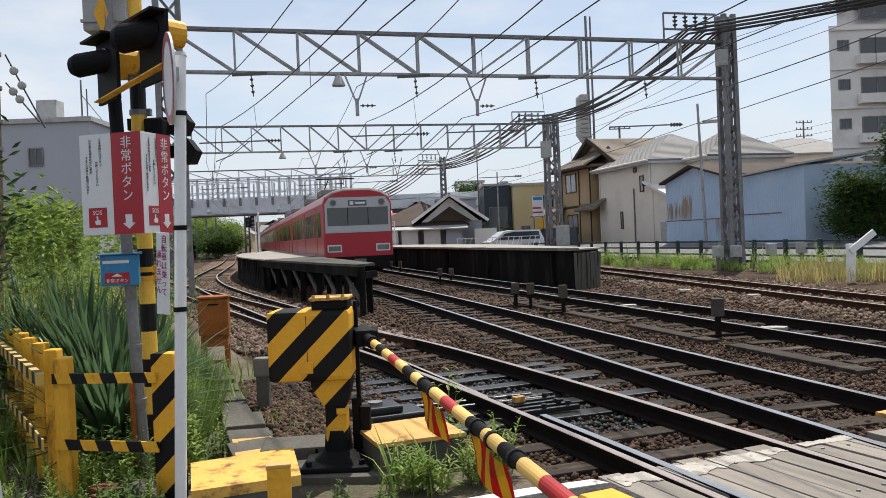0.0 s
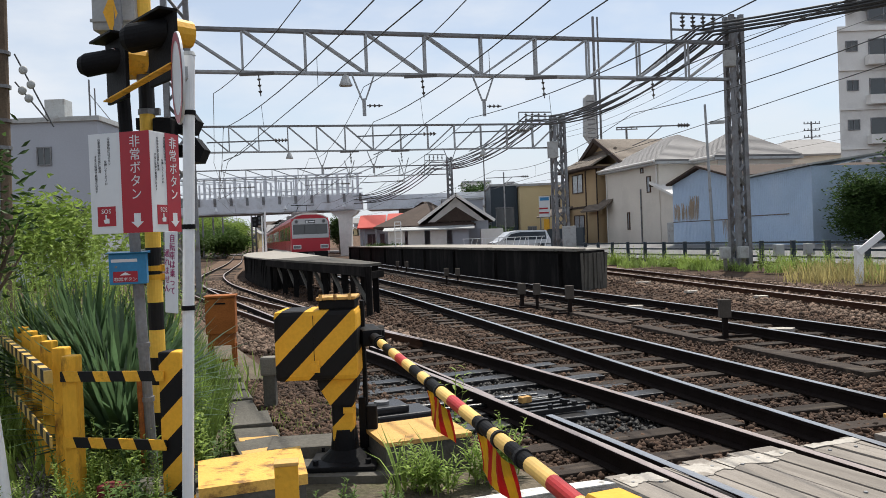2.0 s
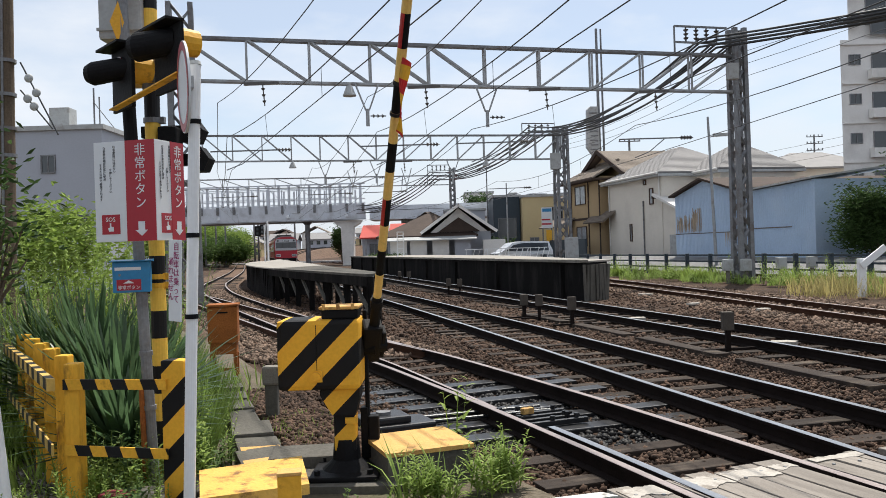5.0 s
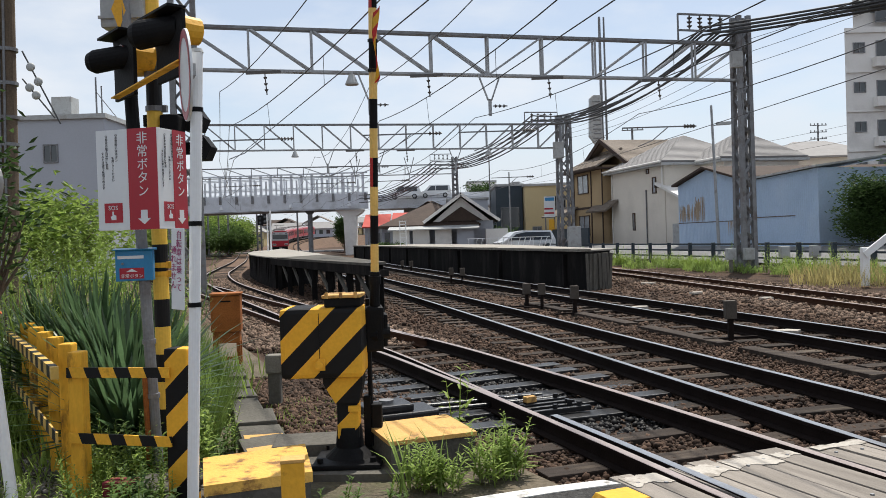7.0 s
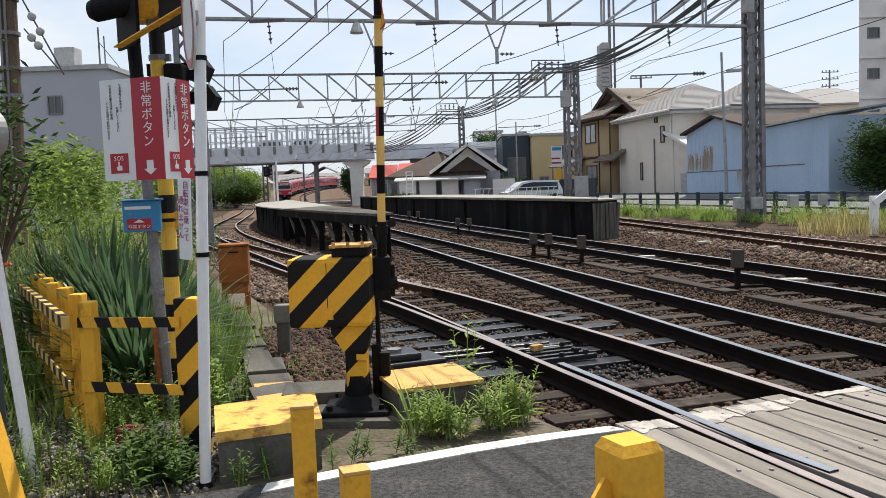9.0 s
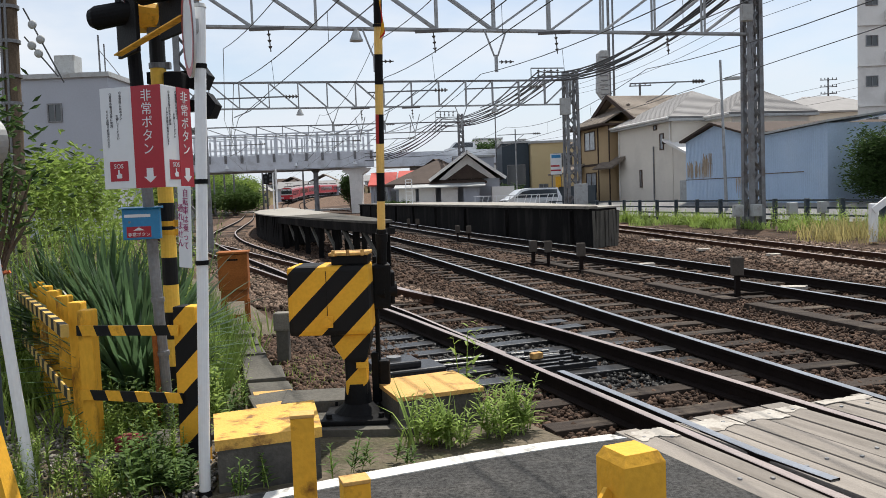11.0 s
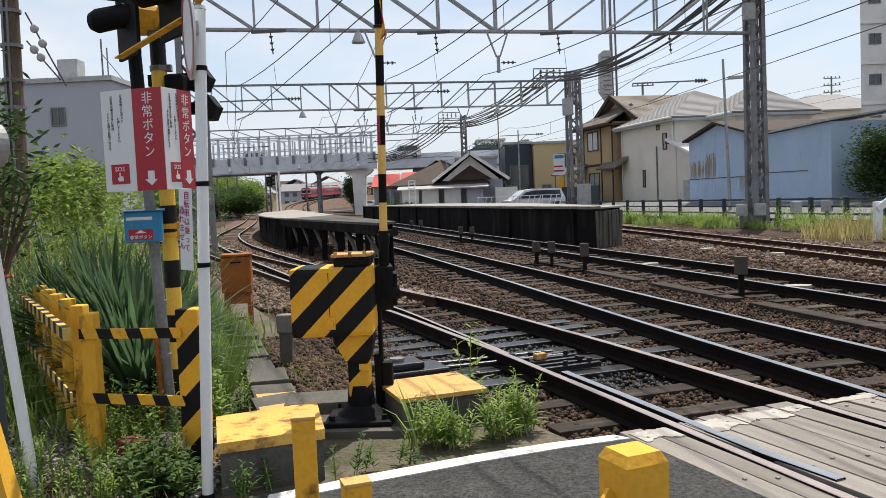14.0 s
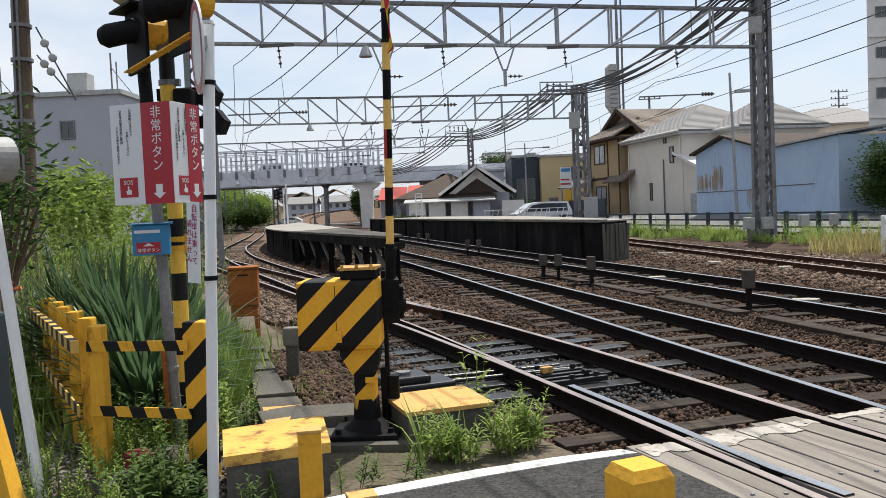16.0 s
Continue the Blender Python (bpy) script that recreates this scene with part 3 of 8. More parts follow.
# ---- portals over the tracks ----
def lattice_tower(root, base, direction, height, w, w_top=None):
    """A square lattice column; direction: along the portal."""
    d = Vector((*direction, 0)).normalized()
    e = Vector((-d.y, d.x, 0))
    w_top = w_top or w
    b = Vector(base)
    cs = [(sx, sy) for sx, sy in ((-1, -1), (1, -1), (1, 1), (-1, 1))]

    def corner(k, z):
        q = w + (w_top - w) * z / height
        return b + d * cs[k][0] * q / 2 + e * cs[k][1] * q / 2 + Vector((0, 0, z))
    for k in range(4):
        bm = bmesh.new()
        bar(bm, corner(k, 0), corner(k, height), 0.17, 0.17, up=d)
        part("leg", bm, M_STEEL_DK, root)
    n = int(height / (w * 1.05))
    for i in range(n):
        z0, z1 = height * i / n, height * (i + 1) / n
        for k in range(4):
            a, c = (k, (k + 1) % 4) if i % 2 else ((k + 1) % 4, k)
            bm = bmesh.new()
            bar(bm, corner(a, z0), corner(c, z1), 0.10, 0.03, up=d + e)
            part("lacing_bar", bm, M_STEEL_DK, root)
    bm = bmesh.new()
    box(bm, (-0.5, -0.5, -0.25), (0.5, 0.5, 0.12), Matrix.Translation(b), bevel=0.03)
    part("footing", bm, M_CONC_DARK, root)


def truss(root, a, b, z_lo, z_hi, panels, depth=0.22, thick=0.075):
    a, b = Vector((*a, 0)), Vector((*b, 0))
    d = (b - a).normalized()
    e = Vector((-d.y, d.x, 0))
    L = (b - a).length
    for s in (-1, 1):
        for z, nm in ((z_lo, "lower_chord"), (z_hi, "upper_chord")):
            bm = bmesh.new()
            bar(bm, a + e * s * depth / 2 + Vector((0, 0, z)), b + e * s * depth / 2 + Vector((0, 0, z)), thick, thick * (1.3 if z == z_hi else 1.1))
            part(nm, bm, M_STEEL_DK if z == z_hi else M_STEEL, root)
        for i in range(panels + 1):
            p = a + d * L * i / panels + e * s * depth / 2
            bm = bmesh.new()
            bar(bm, p + Vector((0, 0, z_lo)), p + Vector((0, 0, z_hi)), 0.07, 0.05, up=e)
            part("strut", bm, M_STEEL, root)
            if i < panels:
                q = a + d * L * (i + 1) / panels + e * s * depth / 2
                lo, hi = (q, p) if i < panels / 2 else (p, q)
                bm = bmesh.new()
                bar(bm, lo + Vector((0, 0, z_lo)), hi + Vector((0, 0, z_hi)), 0.07, 0.05, up=e)
                part("diagonal", bm, M_STEEL, root)


def insulator(bm, a, b, discs=3, r=0.07):
    a, b = Vector(a), Vector(b)
    rod(bm, a, b, r * 0.3, seg=6)
    for i in range(discs):
        p = a.lerp(b, (i + 0.7) / (discs + 0.4))
        dd = (b - a).normalized() * 0.03
        rod(bm, p - dd, p + dd, r, r * 0.55, seg=8)


def bell_lamp(root, p, r=0.22):
    x, y, z = p
    bm = bmesh.new()
    rod(bm, (x, y, z), (x, y, z - 0.14), 0.05, seg=8)
    rod(bm, (x, y, z - 0.12), (x, y, z - 0.42), r * 0.45, r, seg=14, caps=False)
    rod(bm, (x, y, z - 0.42), (x, y, z - 0.47), r * 1.05, r * 1.05, seg=14)
    part("bell_lamp", bm, M_GREYBOX, root, "grey bell-shaped lamp")


def portal(a, b, z_lo, z_hi, panels, tower_h, label, w=0.75, lamps=(), vbars=(), droppers=(), left_tower=True, tw=0):
    root = thing("catenary_portal", Matrix(), label, "catenary portal", "catenary portals")
    d = Vector((b[0] - a[0], b[1] - a[1])).normalized()
    A, B = Vector(a), Vector(b)
    truss(root, A, B, z_lo, z_hi, panels)
    lattice_tower(root, (*b, -0.1), d, tower_h, tw or w, (tw or w) * 0.86)
    if left_tower:
        lattice_tower(root, (*a, -0.1), d, tower_h, w, w * 0.86)
    for f in lamps:
        p = A.lerp(B, f)
        bell_lamp(root, (p.x, p.y - 0.3, z_lo))
    for f in vbars:
        p = A.lerp(B, f)
        bm = bmesh.new()
        for s in (-1, 1):
            q = p + d * 0.42 * s
            bar(bm, (q.x, q.y - 0.3, z_lo), (p.x + d.x * 0.06 * s, p.y - 0.3, z_lo - 0.95), 0.05, 0.05)
        bar(bm, (p.x, p.y - 0.3, z_lo - 0.9), (p.x, p.y - 0.3, z_lo - 1.5), 0.12, 0.08)
        part("v_bracket", bm, M_STEEL, root)
        bm = bmesh.new()
        insulator(bm, (p.x + d.x * 0.1, p.y - 0.3, z_lo - 1.15), (p.x + d.x * 0.65, p.y - 0.2, z_lo - 1.15), 3)
        part("insulator", bm, M_INSUL, root)
    for f in droppers:
        p = A.lerp(B, f)
        bm = bmesh.new()
        bar(bm, (p.x - d.x * 0.6, p.y - 0.3, z_lo - 0.1), (p.x + d.x * 0.6, p.y - 0.3, z_lo - 0.1), 0.1, 0.1)
        insulator(bm, (p.x + 0.05, p.y - 0.3, z_lo - 0.15), (p.x + 0.1, p.y - 0.3, z_lo - 0.85), 3)
        part("insulator_string", bm, M_INSUL, root)
    return root


portal_a = portal((-8.55, 27.2), (11.75, 32.7), 7.35, 8.78, 10, 9.95, "grey steel lattice portal carrying the overhead wires", 0.8,
                  lamps=(0.266,), vbars=(0.295, 0.502), droppers=(0.125, 0.392, 0.608, 0.82), tw=0.48)
portal_b = portal((-16.6, 50.5), (8.0, 56.0), 7.35, 8.95, 14, 9.6, "grey steel lattice portal standing by the platform", 0.8,
                  lamps=(0.29, 0.79), vbars=(0.37, 0.5, 0.7), droppers=(0.44, 0.57))
portal_c = portal((-28, 84), (0.9, 88.0), 8.3, 9.3, 11, 10.2, "distant grey lattice portal near the overpass", 0.8, tw=0.5)


# ---- overpass ----
def overpass():
    root = thing("overpass", Matrix(), "pale grey steel road overpass with a tall mesh screen", "bridge")
    y0, y1 = 100.0, 108.0
    bm = bmesh.new()
    box(bm, (-62, y0, 5.4), (-9.6, y0 + 0.35, 7.25))
    box(bm, (-62, y1, 5.4), (-11.4, y1 + 0.35, 7.25))
    box(bm, (-62, y0, 5.35), (-9.6, y0 + 0.6, 5.45))
    part("girder", bm, M_BRIDGE, root)
    bm = bmesh.new()
    box(bm, (-62, y0 + 0.36, 6.3), (-11.4, y1 - 0.01, 6.7))
    part("deck", bm, M_CONC_DARK, root)
    x = -61.0
    while x < -9.8:
        bm = bmesh.new()
        box(bm, (x, y0 - 0.14, 6.35), (x + 0.3, y0 - 0.005, 7.3))
        part("stiffener", bm, M_STEEL_DK, root)
        x += 1.96
    x, k = -61.0, 0
    while x < -9.6:
        bm = bmesh.new()
        h = 9.75 if k % 2 == 0 else 9.0
        bar(bm, (x, y0 + 0.1, 7.25), (x, y0 + 0.1, h), 0.30 if k % 2 == 0 else 0.2, 0.16, up=(0, 1, 0))
        part("screen_post", bm, M_BRIDGE, root)
        x += 0.62
        k += 1
    for z, r in ((9.75, 0.16), (9.1, 0.08), (7.9, 0.1), (7.35, 0.12)):
        bm = bmesh.new()
        bar(bm, (-62, y0 + 0.1, z), (-9.6, y0 + 0.1, z), 0.1, r)
        part("screen_rail", bm, M_BRIDGE, root)
    # slanting stays between the tall posts, and the far screen
    x = -61.0
    while x < -11:
        bm = bmesh.new()
        bar(bm, (x, y0 + 0.22, 9.7), (x + 2.7, y0 + 0.22, 7.3), 0.08, 0.09)
        part("screen_stay", bm, M_BRIDGE, root)
        x += 3.92
    x = -60.5
    while x < -11.5:
        bm = bmesh.new()
        bar(bm, (x, y1 + 0.1, 7.2), (x, y1 + 0.1, 9.9), 0.16, 0.12, up=(0, 1, 0))
        part("screen_post", bm, M_BRIDGE, root)
        x += 1.96
    for z in (9.9, 8.6):
        bm = bmesh.new()
        bar(bm, (-62, y1 + 0.1, z), (-11.4, y1 + 0.1, z), 0.1, 0.12)
        part("screen_rail", bm, M_BRIDGE, root)
    for x in (-27.4, -19.0, -11.9):
        bm = bmesh.new()
        rod(bm, (x, y0 - 0.25, 5.75), (x, y0 - 0.25, 6.15), 0.26, 0.10, seg=12)
        part("lamp", bm, M_SIGN_WHITE, root, "small white bell lamp under the girder")
    bm = bmesh.new()
    prism(bm, [(-13.7, 5.3), (-13.4, 4.9), (-12.75, 4.5), (-12.6, -0.3), (-11.3, -0.3), (-11.2, 4.5), (-10.5, 4.9), (-10.2, 5.3)], y0 + 0.6, y0 + 2.6, axis="y")
    part("pier", bm, M_APART, root)
    bm = bmesh.new()
    rod(bm, (-16.95, y0 + 1.5, -0.3), (-16.95, y0 + 1.5, 4.9), 0.3, seg=16)
    rod(bm, (-16.95, y0 + 1.5, 4.9), (-16.95, y0 + 1.5, 5.38), 0.3, 0.75, seg=16)
    part("column", bm, M_STEEL_DK, root, "round dark steel bridge column")
    bm = bmesh.new()
    box(bm, (-10.2, 112, 5.7), (60, 119, 7.0))
    part("viaduct_deck", bm, M_BRIDGE, root, "pale grey viaduct approach")
    bm = bmesh.new()
    box(bm, (-11.2, 112, 6.95), (60, 112.2, 7.6))
    part("parapet", bm, M_BRIDGE, root)
    for x in (-6, 14, 34):
        bm = bmesh.new()
        box(bm, (x, 113, -0.3), (x + 1.6, 118, 5.75))
        part("pier", bm, M_CONC, root)


overpass()


# ---- houses ----
def gable_roof(bm, x0, x1, y0, y1, z, ridge, over=0.5, along="x", thick=0.16):
    if along == "x":
        ym = (y0 + y1) / 2
        pts = [(y0 - over, z - 0.15), (ym, ridge), (y1 + over, z - 0.15), (y1 + over, z - 0.15 - thick), (ym, ridge - thick), (y0 - over, z - 0.15 - thick)]
        prism(bm, pts, x0 - over, x1 + over, axis="x")
    else:
        xm = (x0 + x1) / 2
        pts = [(x0 - over, z - 0.15), (xm, ridge), (x1 + over, z - 0.15), (x1 + over, z - 0.15 - thick), (xm, ridge - thick), (x0 - over, z - 0.15 - thick)]
        prism(bm, pts, y0 - over, y1 + over, axis="y")


def hip_roof(bm, x0, x1, y0, y1, z, ridge, over=0.5, inset=2.5):
    xs, ys = (x0 - over, x1 + over), (y0 - over, y1 + over)
    ym = (y0 + y1) / 2
    lo = [bm.verts.new((x, y, z)) for x, y in ((xs[0], ys[0]), (xs[1], ys[0]), (xs[1], ys[1]), (xs[0], ys[1]))]
    lo2 = [bm.verts.new((v.co.x, v.co.y, z - 0.18)) for v in lo]
    a, b = bm.verts.new((xs[0] + inset, ym, ridge)), bm.verts.new((xs[1] - inset, ym, ridge))
    for q in ((lo[0], lo[1], b, a), (lo[1], lo[2], b), (lo[2], lo[3], a, b), (lo[3], lo[0], a), tuple(lo2)):
        bm.faces.new(q)
    for i in range(4):
        bm.faces.new((lo[i], lo2[i], lo2[(i + 1) % 4], lo[(i + 1) % 4]))
    bmesh.ops.recalc_face_normals(bm, faces=bm.faces[:])


def window(parent, x0, x1, y, z0, z1, frame_mat=None, bars=1):
    """A window in a wall that faces -y: frame proud, glass behind."""
    bm = bmesh.new()
    t = 0.07
    for lo, hi in (((x0, y - 0.06, z0), (x1, y + 0.02, z0 + t)), ((x0, y - 0.06, z1 - t), (x1, y + 0.02, z1)),
                   ((x0, y - 0.06, z0 + t), (x0 + t, y + 0.02, z1 - t)), ((x1 - t, y - 0.06, z0 + t), (x1, y + 0.02, z1 - t))):
        box(bm, lo, hi)
    for k in range(bars):
        xm = x0 + (x1 - x0) * (k + 1) / (bars + 1)
        box(bm, (xm - 0.03, y - 0.05, z0 + t), (xm + 0.03, y + 0.02, z1 - t))
    w = part("window", bm, frame_mat or M_STEEL_DK, parent)
    bm = bmesh.new()
    box(bm, (x0 + t, y - 0.02, z0 + t), (x1 - t, y + 0.015, z1 - t))
    part("pane", bm, M_GLASS_DK, w)
    return w


def side_window(parent, x, y0, y1, z0, z1):
    bm = bmesh.new()
    box(bm, (x - 0.05, y0, z0), (x + 0.02, y1, z1))
    w = part("window", bm, M_STEEL_DK, parent)
    bm = bmesh.new()
    box(bm, (x - 0.07, y0 + 0.08, z0 + 0.08), (x - 0.04, y1 - 0.08, z1 - 0.08))
    part("pane", bm, M_GLASS_DK, w)


def wall_part(parent, lo, hi, material, name="wall"):
    bm = bmesh.new()
    box(bm, lo, hi)
    return part(name, bm, material, parent)


HOUSE_U = Vector((0.232, -0.973, 0))   # along the street, towards the crossing
HOUSE_V = Vector((0.973, 0.232, 0))    # away from the street


def plot(x, y):
    """Local x along the street towards the crossing, local y away from it."""
    return Matrix.Translation((x, y, 0)) @ Matrix((HOUSE_U, HOUSE_V, Vector((0, 0, 1)))).transposed().to_4x4()


def local_part(name, bm, material, r, label=""):
    bmesh.ops.recalc_face_normals(bm, faces=bm.faces[:])
    return part(name, bm, material, r, label)


def street_window(r, x0, x1, z0, z1, y=0.0, frame_mat=None, sash=1):
    """A window in a wall that faces the street, local -y."""
    bm = bmesh.new()
    for a, b, c, d in ((x0, x1, z0, z0 + 0.08), (x0, x1, z1 - 0.08, z1), (x0, x0 + 0.08, z0 + 0.08, z1 - 0.08), (x1 - 0.08, x1, z0 + 0.08, z1 - 0.08)):
        box(bm, (a, y - 0.08, c), (b, y + 0.02, d))
    for k in range(sash):
        xm = x0 + (x1 - x0) * (k + 1) / (sash + 1)
        box(bm, (xm - 0.035, y - 0.06, z0 + 0.08), (xm + 0.035, y + 0.02, z1 - 0.08))
    w = part("window", bm, frame_mat or M_BROWN_FRAME, r)
    bm = bmesh.new()
    box(bm, (x0 + 0.08, y - 0.03, z0 + 0.08), (x1 - 0.08, y + 0.015, z1 - 0.08))
    part("pane", bm, M_GLASS_PALE, w)


def tile_roof(r, quad, material, rows, name="roof"):
    """A sloping plane of tiles: quad is eave a, eave b, ridge b, ridge a; courses stand proud one over the next."""
    a, b, c, d = (Vector(p) for p in quad)
    bm = bmesh.new()
    n = (b - a).cross(d - a).normalized()
    if n.z < 0:
        n = -n
    prof = []
    for k in range(rows):
        prof += [(k / rows, 0.034), ((k + 1) / rows, 0.012)]
    top = [[bm.verts.new(p.lerp(q, f) + n * h) for f, h in prof] for p, q in ((a, d), (b, c))]
    for k in range(len(prof) - 1):
        bm.faces.new((top[0][k], top[1][k], top[1][k + 1], top[0][k + 1]))
    low = [bm.verts.new(v - n * 0.12) for v in (a, b, c, d)]
    bm.faces.new(low)
    bm.faces.new((top[0][0], top[1][0], low[1], low[0]))
    bm.faces.new((top[0][-1], top[1][-1], low[2], low[3]))
    bm.faces.new((*top[0], low[3], low[0]))
    bm.faces.new((*top[1], low[2], low[1]))
    local_part(name, bm, material, r)


def tan_house():
    r = thing("house", plot(11.55, 78.0), "two-storey tan stucco house with brown tiled roofs", "house", "houses")
    # rear block with the high gable, front wing along the street
    bm = bmesh.new()
    prism(bm, [(0.4, -0.1), (9.4, -0.1), (9.4, 7.5), (4.9, 9.4), (0.4, 7.5)], 1.8, 9.5, axis="y")
    local_part("main_wall", bm, M_TAN, r)
    wall_part(r, (1.2, 0.0, -0.1), (7.6, 1.79, 7.3), M_TAN, "wing_wall")
    wall_part(r, (-2.6, 1.2, -0.1), (1.19, 6, 6.2), M_TAN, "rear_wall")
    tile_roof(r, ((-0.2, 1.1, 7.35), (-0.2, 10.2, 7.35), (4.9, 10.2, 9.75), (4.9, 1.1, 9.75)), M_TILE, 20)
    tile_roof(r, ((10.1, 1.1, 7.3), (10.1, 10.2, 7.3), (4.9, 10.2, 9.75), (4.9, 1.1, 9.75)), M_TILE, 20)
    for x0, x1 in ((-0.3, 4.9), (10.2, 4.9)):
        bm = bmesh.new()
        bar(bm, (x0, 1.05, 7.2), (x1, 1.05, 9.68), 0.16, 0.34)
        part("bargeboard", bm, M_TILE_DARK, r)
    tile_roof(r, ((0.5, -0.95, 7.15), (8.3, -0.95, 7.15), (7.3, 1.9, 8.6), (1.6, 1.9, 8.6)), M_TILE, 13, "wing_roof")
    bm = bmesh.new()
    box(bm, (0.5, -0.95, 6.95), (8.3, 1.8, 7.1))
    part("soffit", bm, M_TILE_DARK, r)
    bm = bmesh.new()
    rod(bm, (1.5, 1.9, 8.68), (7.4, 1.9, 8.68), 0.14)
    part("ridge_cap", bm, M_TILE, r)
    tile_roof(r, ((-3.3, 0.3, 6.0), (0.4, 0.3, 6.0), (0.4, 3.0, 7.2), (-3.3, 3.0, 7.2)), M_TILE, 12, "rear_roof")
    tile_roof(r, ((-3.2, -1.7, 3.2), (2.0, -1.7, 3.2), (2.0, 0.2, 4.05), (-3.2, 0.2, 4.05)), M_TILE, 8, "porch_roof")
    tile_roof(r, ((5.6, -0.8, 3.35), (9.6, -0.8, 3.35), (9.6, 0.6, 4.3), (5.6, 0.6, 4.3)), M_TILE, 8, "porch_roof")
    bm = bmesh.new()
    box(bm, (1.1, -0.06, 3.65), (7.7, -0.003, 3.85))
    part("band", bm, M_TILE_DARK, r)
    for x in (1.25, 5.2, 7.55):
        bm = bmesh.new()
        box(bm, (x - 0.07, -0.07, -0.1), (x + 0.07, -0.003, 7.0))
        part("post", bm, M_TILE_DARK, r)
    street_window(r, 2.2, 4.6, 5.05, 6.75)
    street_window(r, 2.4, 4.7, 1.3, 3.1)
    street_window(r, 0.2, 0.8, 5.2, 6.6, y=1.2)
    wall_part(r, (-5.0, -2.4, 0.2), (9.8, -2.25, 1.95), M_FENCE_DK, "fence_panel")


def hip_block(r, x0, x1, y0, y1, eave, ridge, inset, over=0.45):
    wall_part(r, (x0, y0, -0.1), (x1, y1, eave - 0.12), M_BEIGE)
    X0, X1, Y0, Y1 = x0 - over, x1 + over, y0 - over, y1 + over
    ym = (y0 + y1) / 2
    a, b = (X0 + inset, ym, ridge), (X1 - inset, ym, ridge)
    for q in (((X0, Y0, eave), (X1, Y0, eave), b, a), ((X0, Y1, eave), (X1, Y1, eave), b, a), ((X0, Y0, eave), (X0, Y1, eave), a, a), ((X1, Y0, eave), (X1, Y1, eave), b, b)):
        tile_roof(r, q, M_TILE_GREY, 22)
    bm = bmesh.new()
    box(bm, (X0 - 0.06, Y0 - 0.06, eave - 0.3), (X1 + 0.06, Y1 + 0.06, eave - 0.125))
    part("soffit", bm, M_GREYBOX, r)
    for y in (Y0 - 0.14,):
        bm = bmesh.new()
        rod(bm, (X0, y, eave - 0.06), (X1, y, eave - 0.06), 0.09, seg=8)
        part("gutter", bm, M_APART, r)


def beige_house():
    r = thing("house", plot(13.95, 70.0), "large two-storey beige sided house with grey hip roofs", "house", "houses")
    hip_block(r, 0.0, 9.2, 0.0, 7.5, 6.65, 9.0, 4.2)
    hip_block(r, 7.2, 12.4, 2.9, 9.0, 6.6, 8.75, 2.9)
    # lean-to at the end of the street wall
    bm = bmesh.new()
    prism(bm, [(9.21, -0.1), (12.3, -0.1), (12.3, 3.6), (9.21, 4.6)], 0.05, 2.4, axis="y")
    local_part("annex_wall", bm, M_BEIGE, r)
    bm = bmesh.new()
    prism(bm, [(8.3, 4.95), (12.75, 3.5), (12.75, 3.68), (8.3, 5.15)], -0.35, 2.6, axis="y")
    local_part("annex_roof", bm, M_APART, r)
    bm = bmesh.new()
    box(bm, (8.3, -0.37, 4.75), (8.45, 2.6, 4.95))
    part("annex_trim", bm, M_TILE_DARK, r)
    street_window(r, 7.35, 7.95, 4.35, 5.6, sash=0)
    street_window(r, 3.9, 4.3, 1.6, 3.0, sash=0)
    street_window(r, 6.4, 6.85, 5.9, 6.3, sash=0)
    for x, z0, z1, m in ((6.35, -0.1, 4.7, M_STEEL_DK), (8.95, 4.9, 6.5, M_APART), (0.2, -0.1, 6.5, M_APART)):
        bm = bmesh.new()
        rod(bm, (x, -0.07, z0), (x, -0.07, z1), 0.055)
        part("downpipe", bm, m, r)
    bm = bmesh.new()
    box(bm, (11.0, -0.45, 0.4), (11.9, 0.04, 2.0), bevel=0.04)
    part("meter_box", bm, M_GREYBOX, r)
    bm = bmesh.new()
    for z in np.arange(0.45, 6.3, 0.46):
        box(bm, (0.02, -0.012, z), (9.18, -0.001, z + 0.018))
    tagged(part("siding_joint", bm, M_BEIGE, r), kind="stuff")


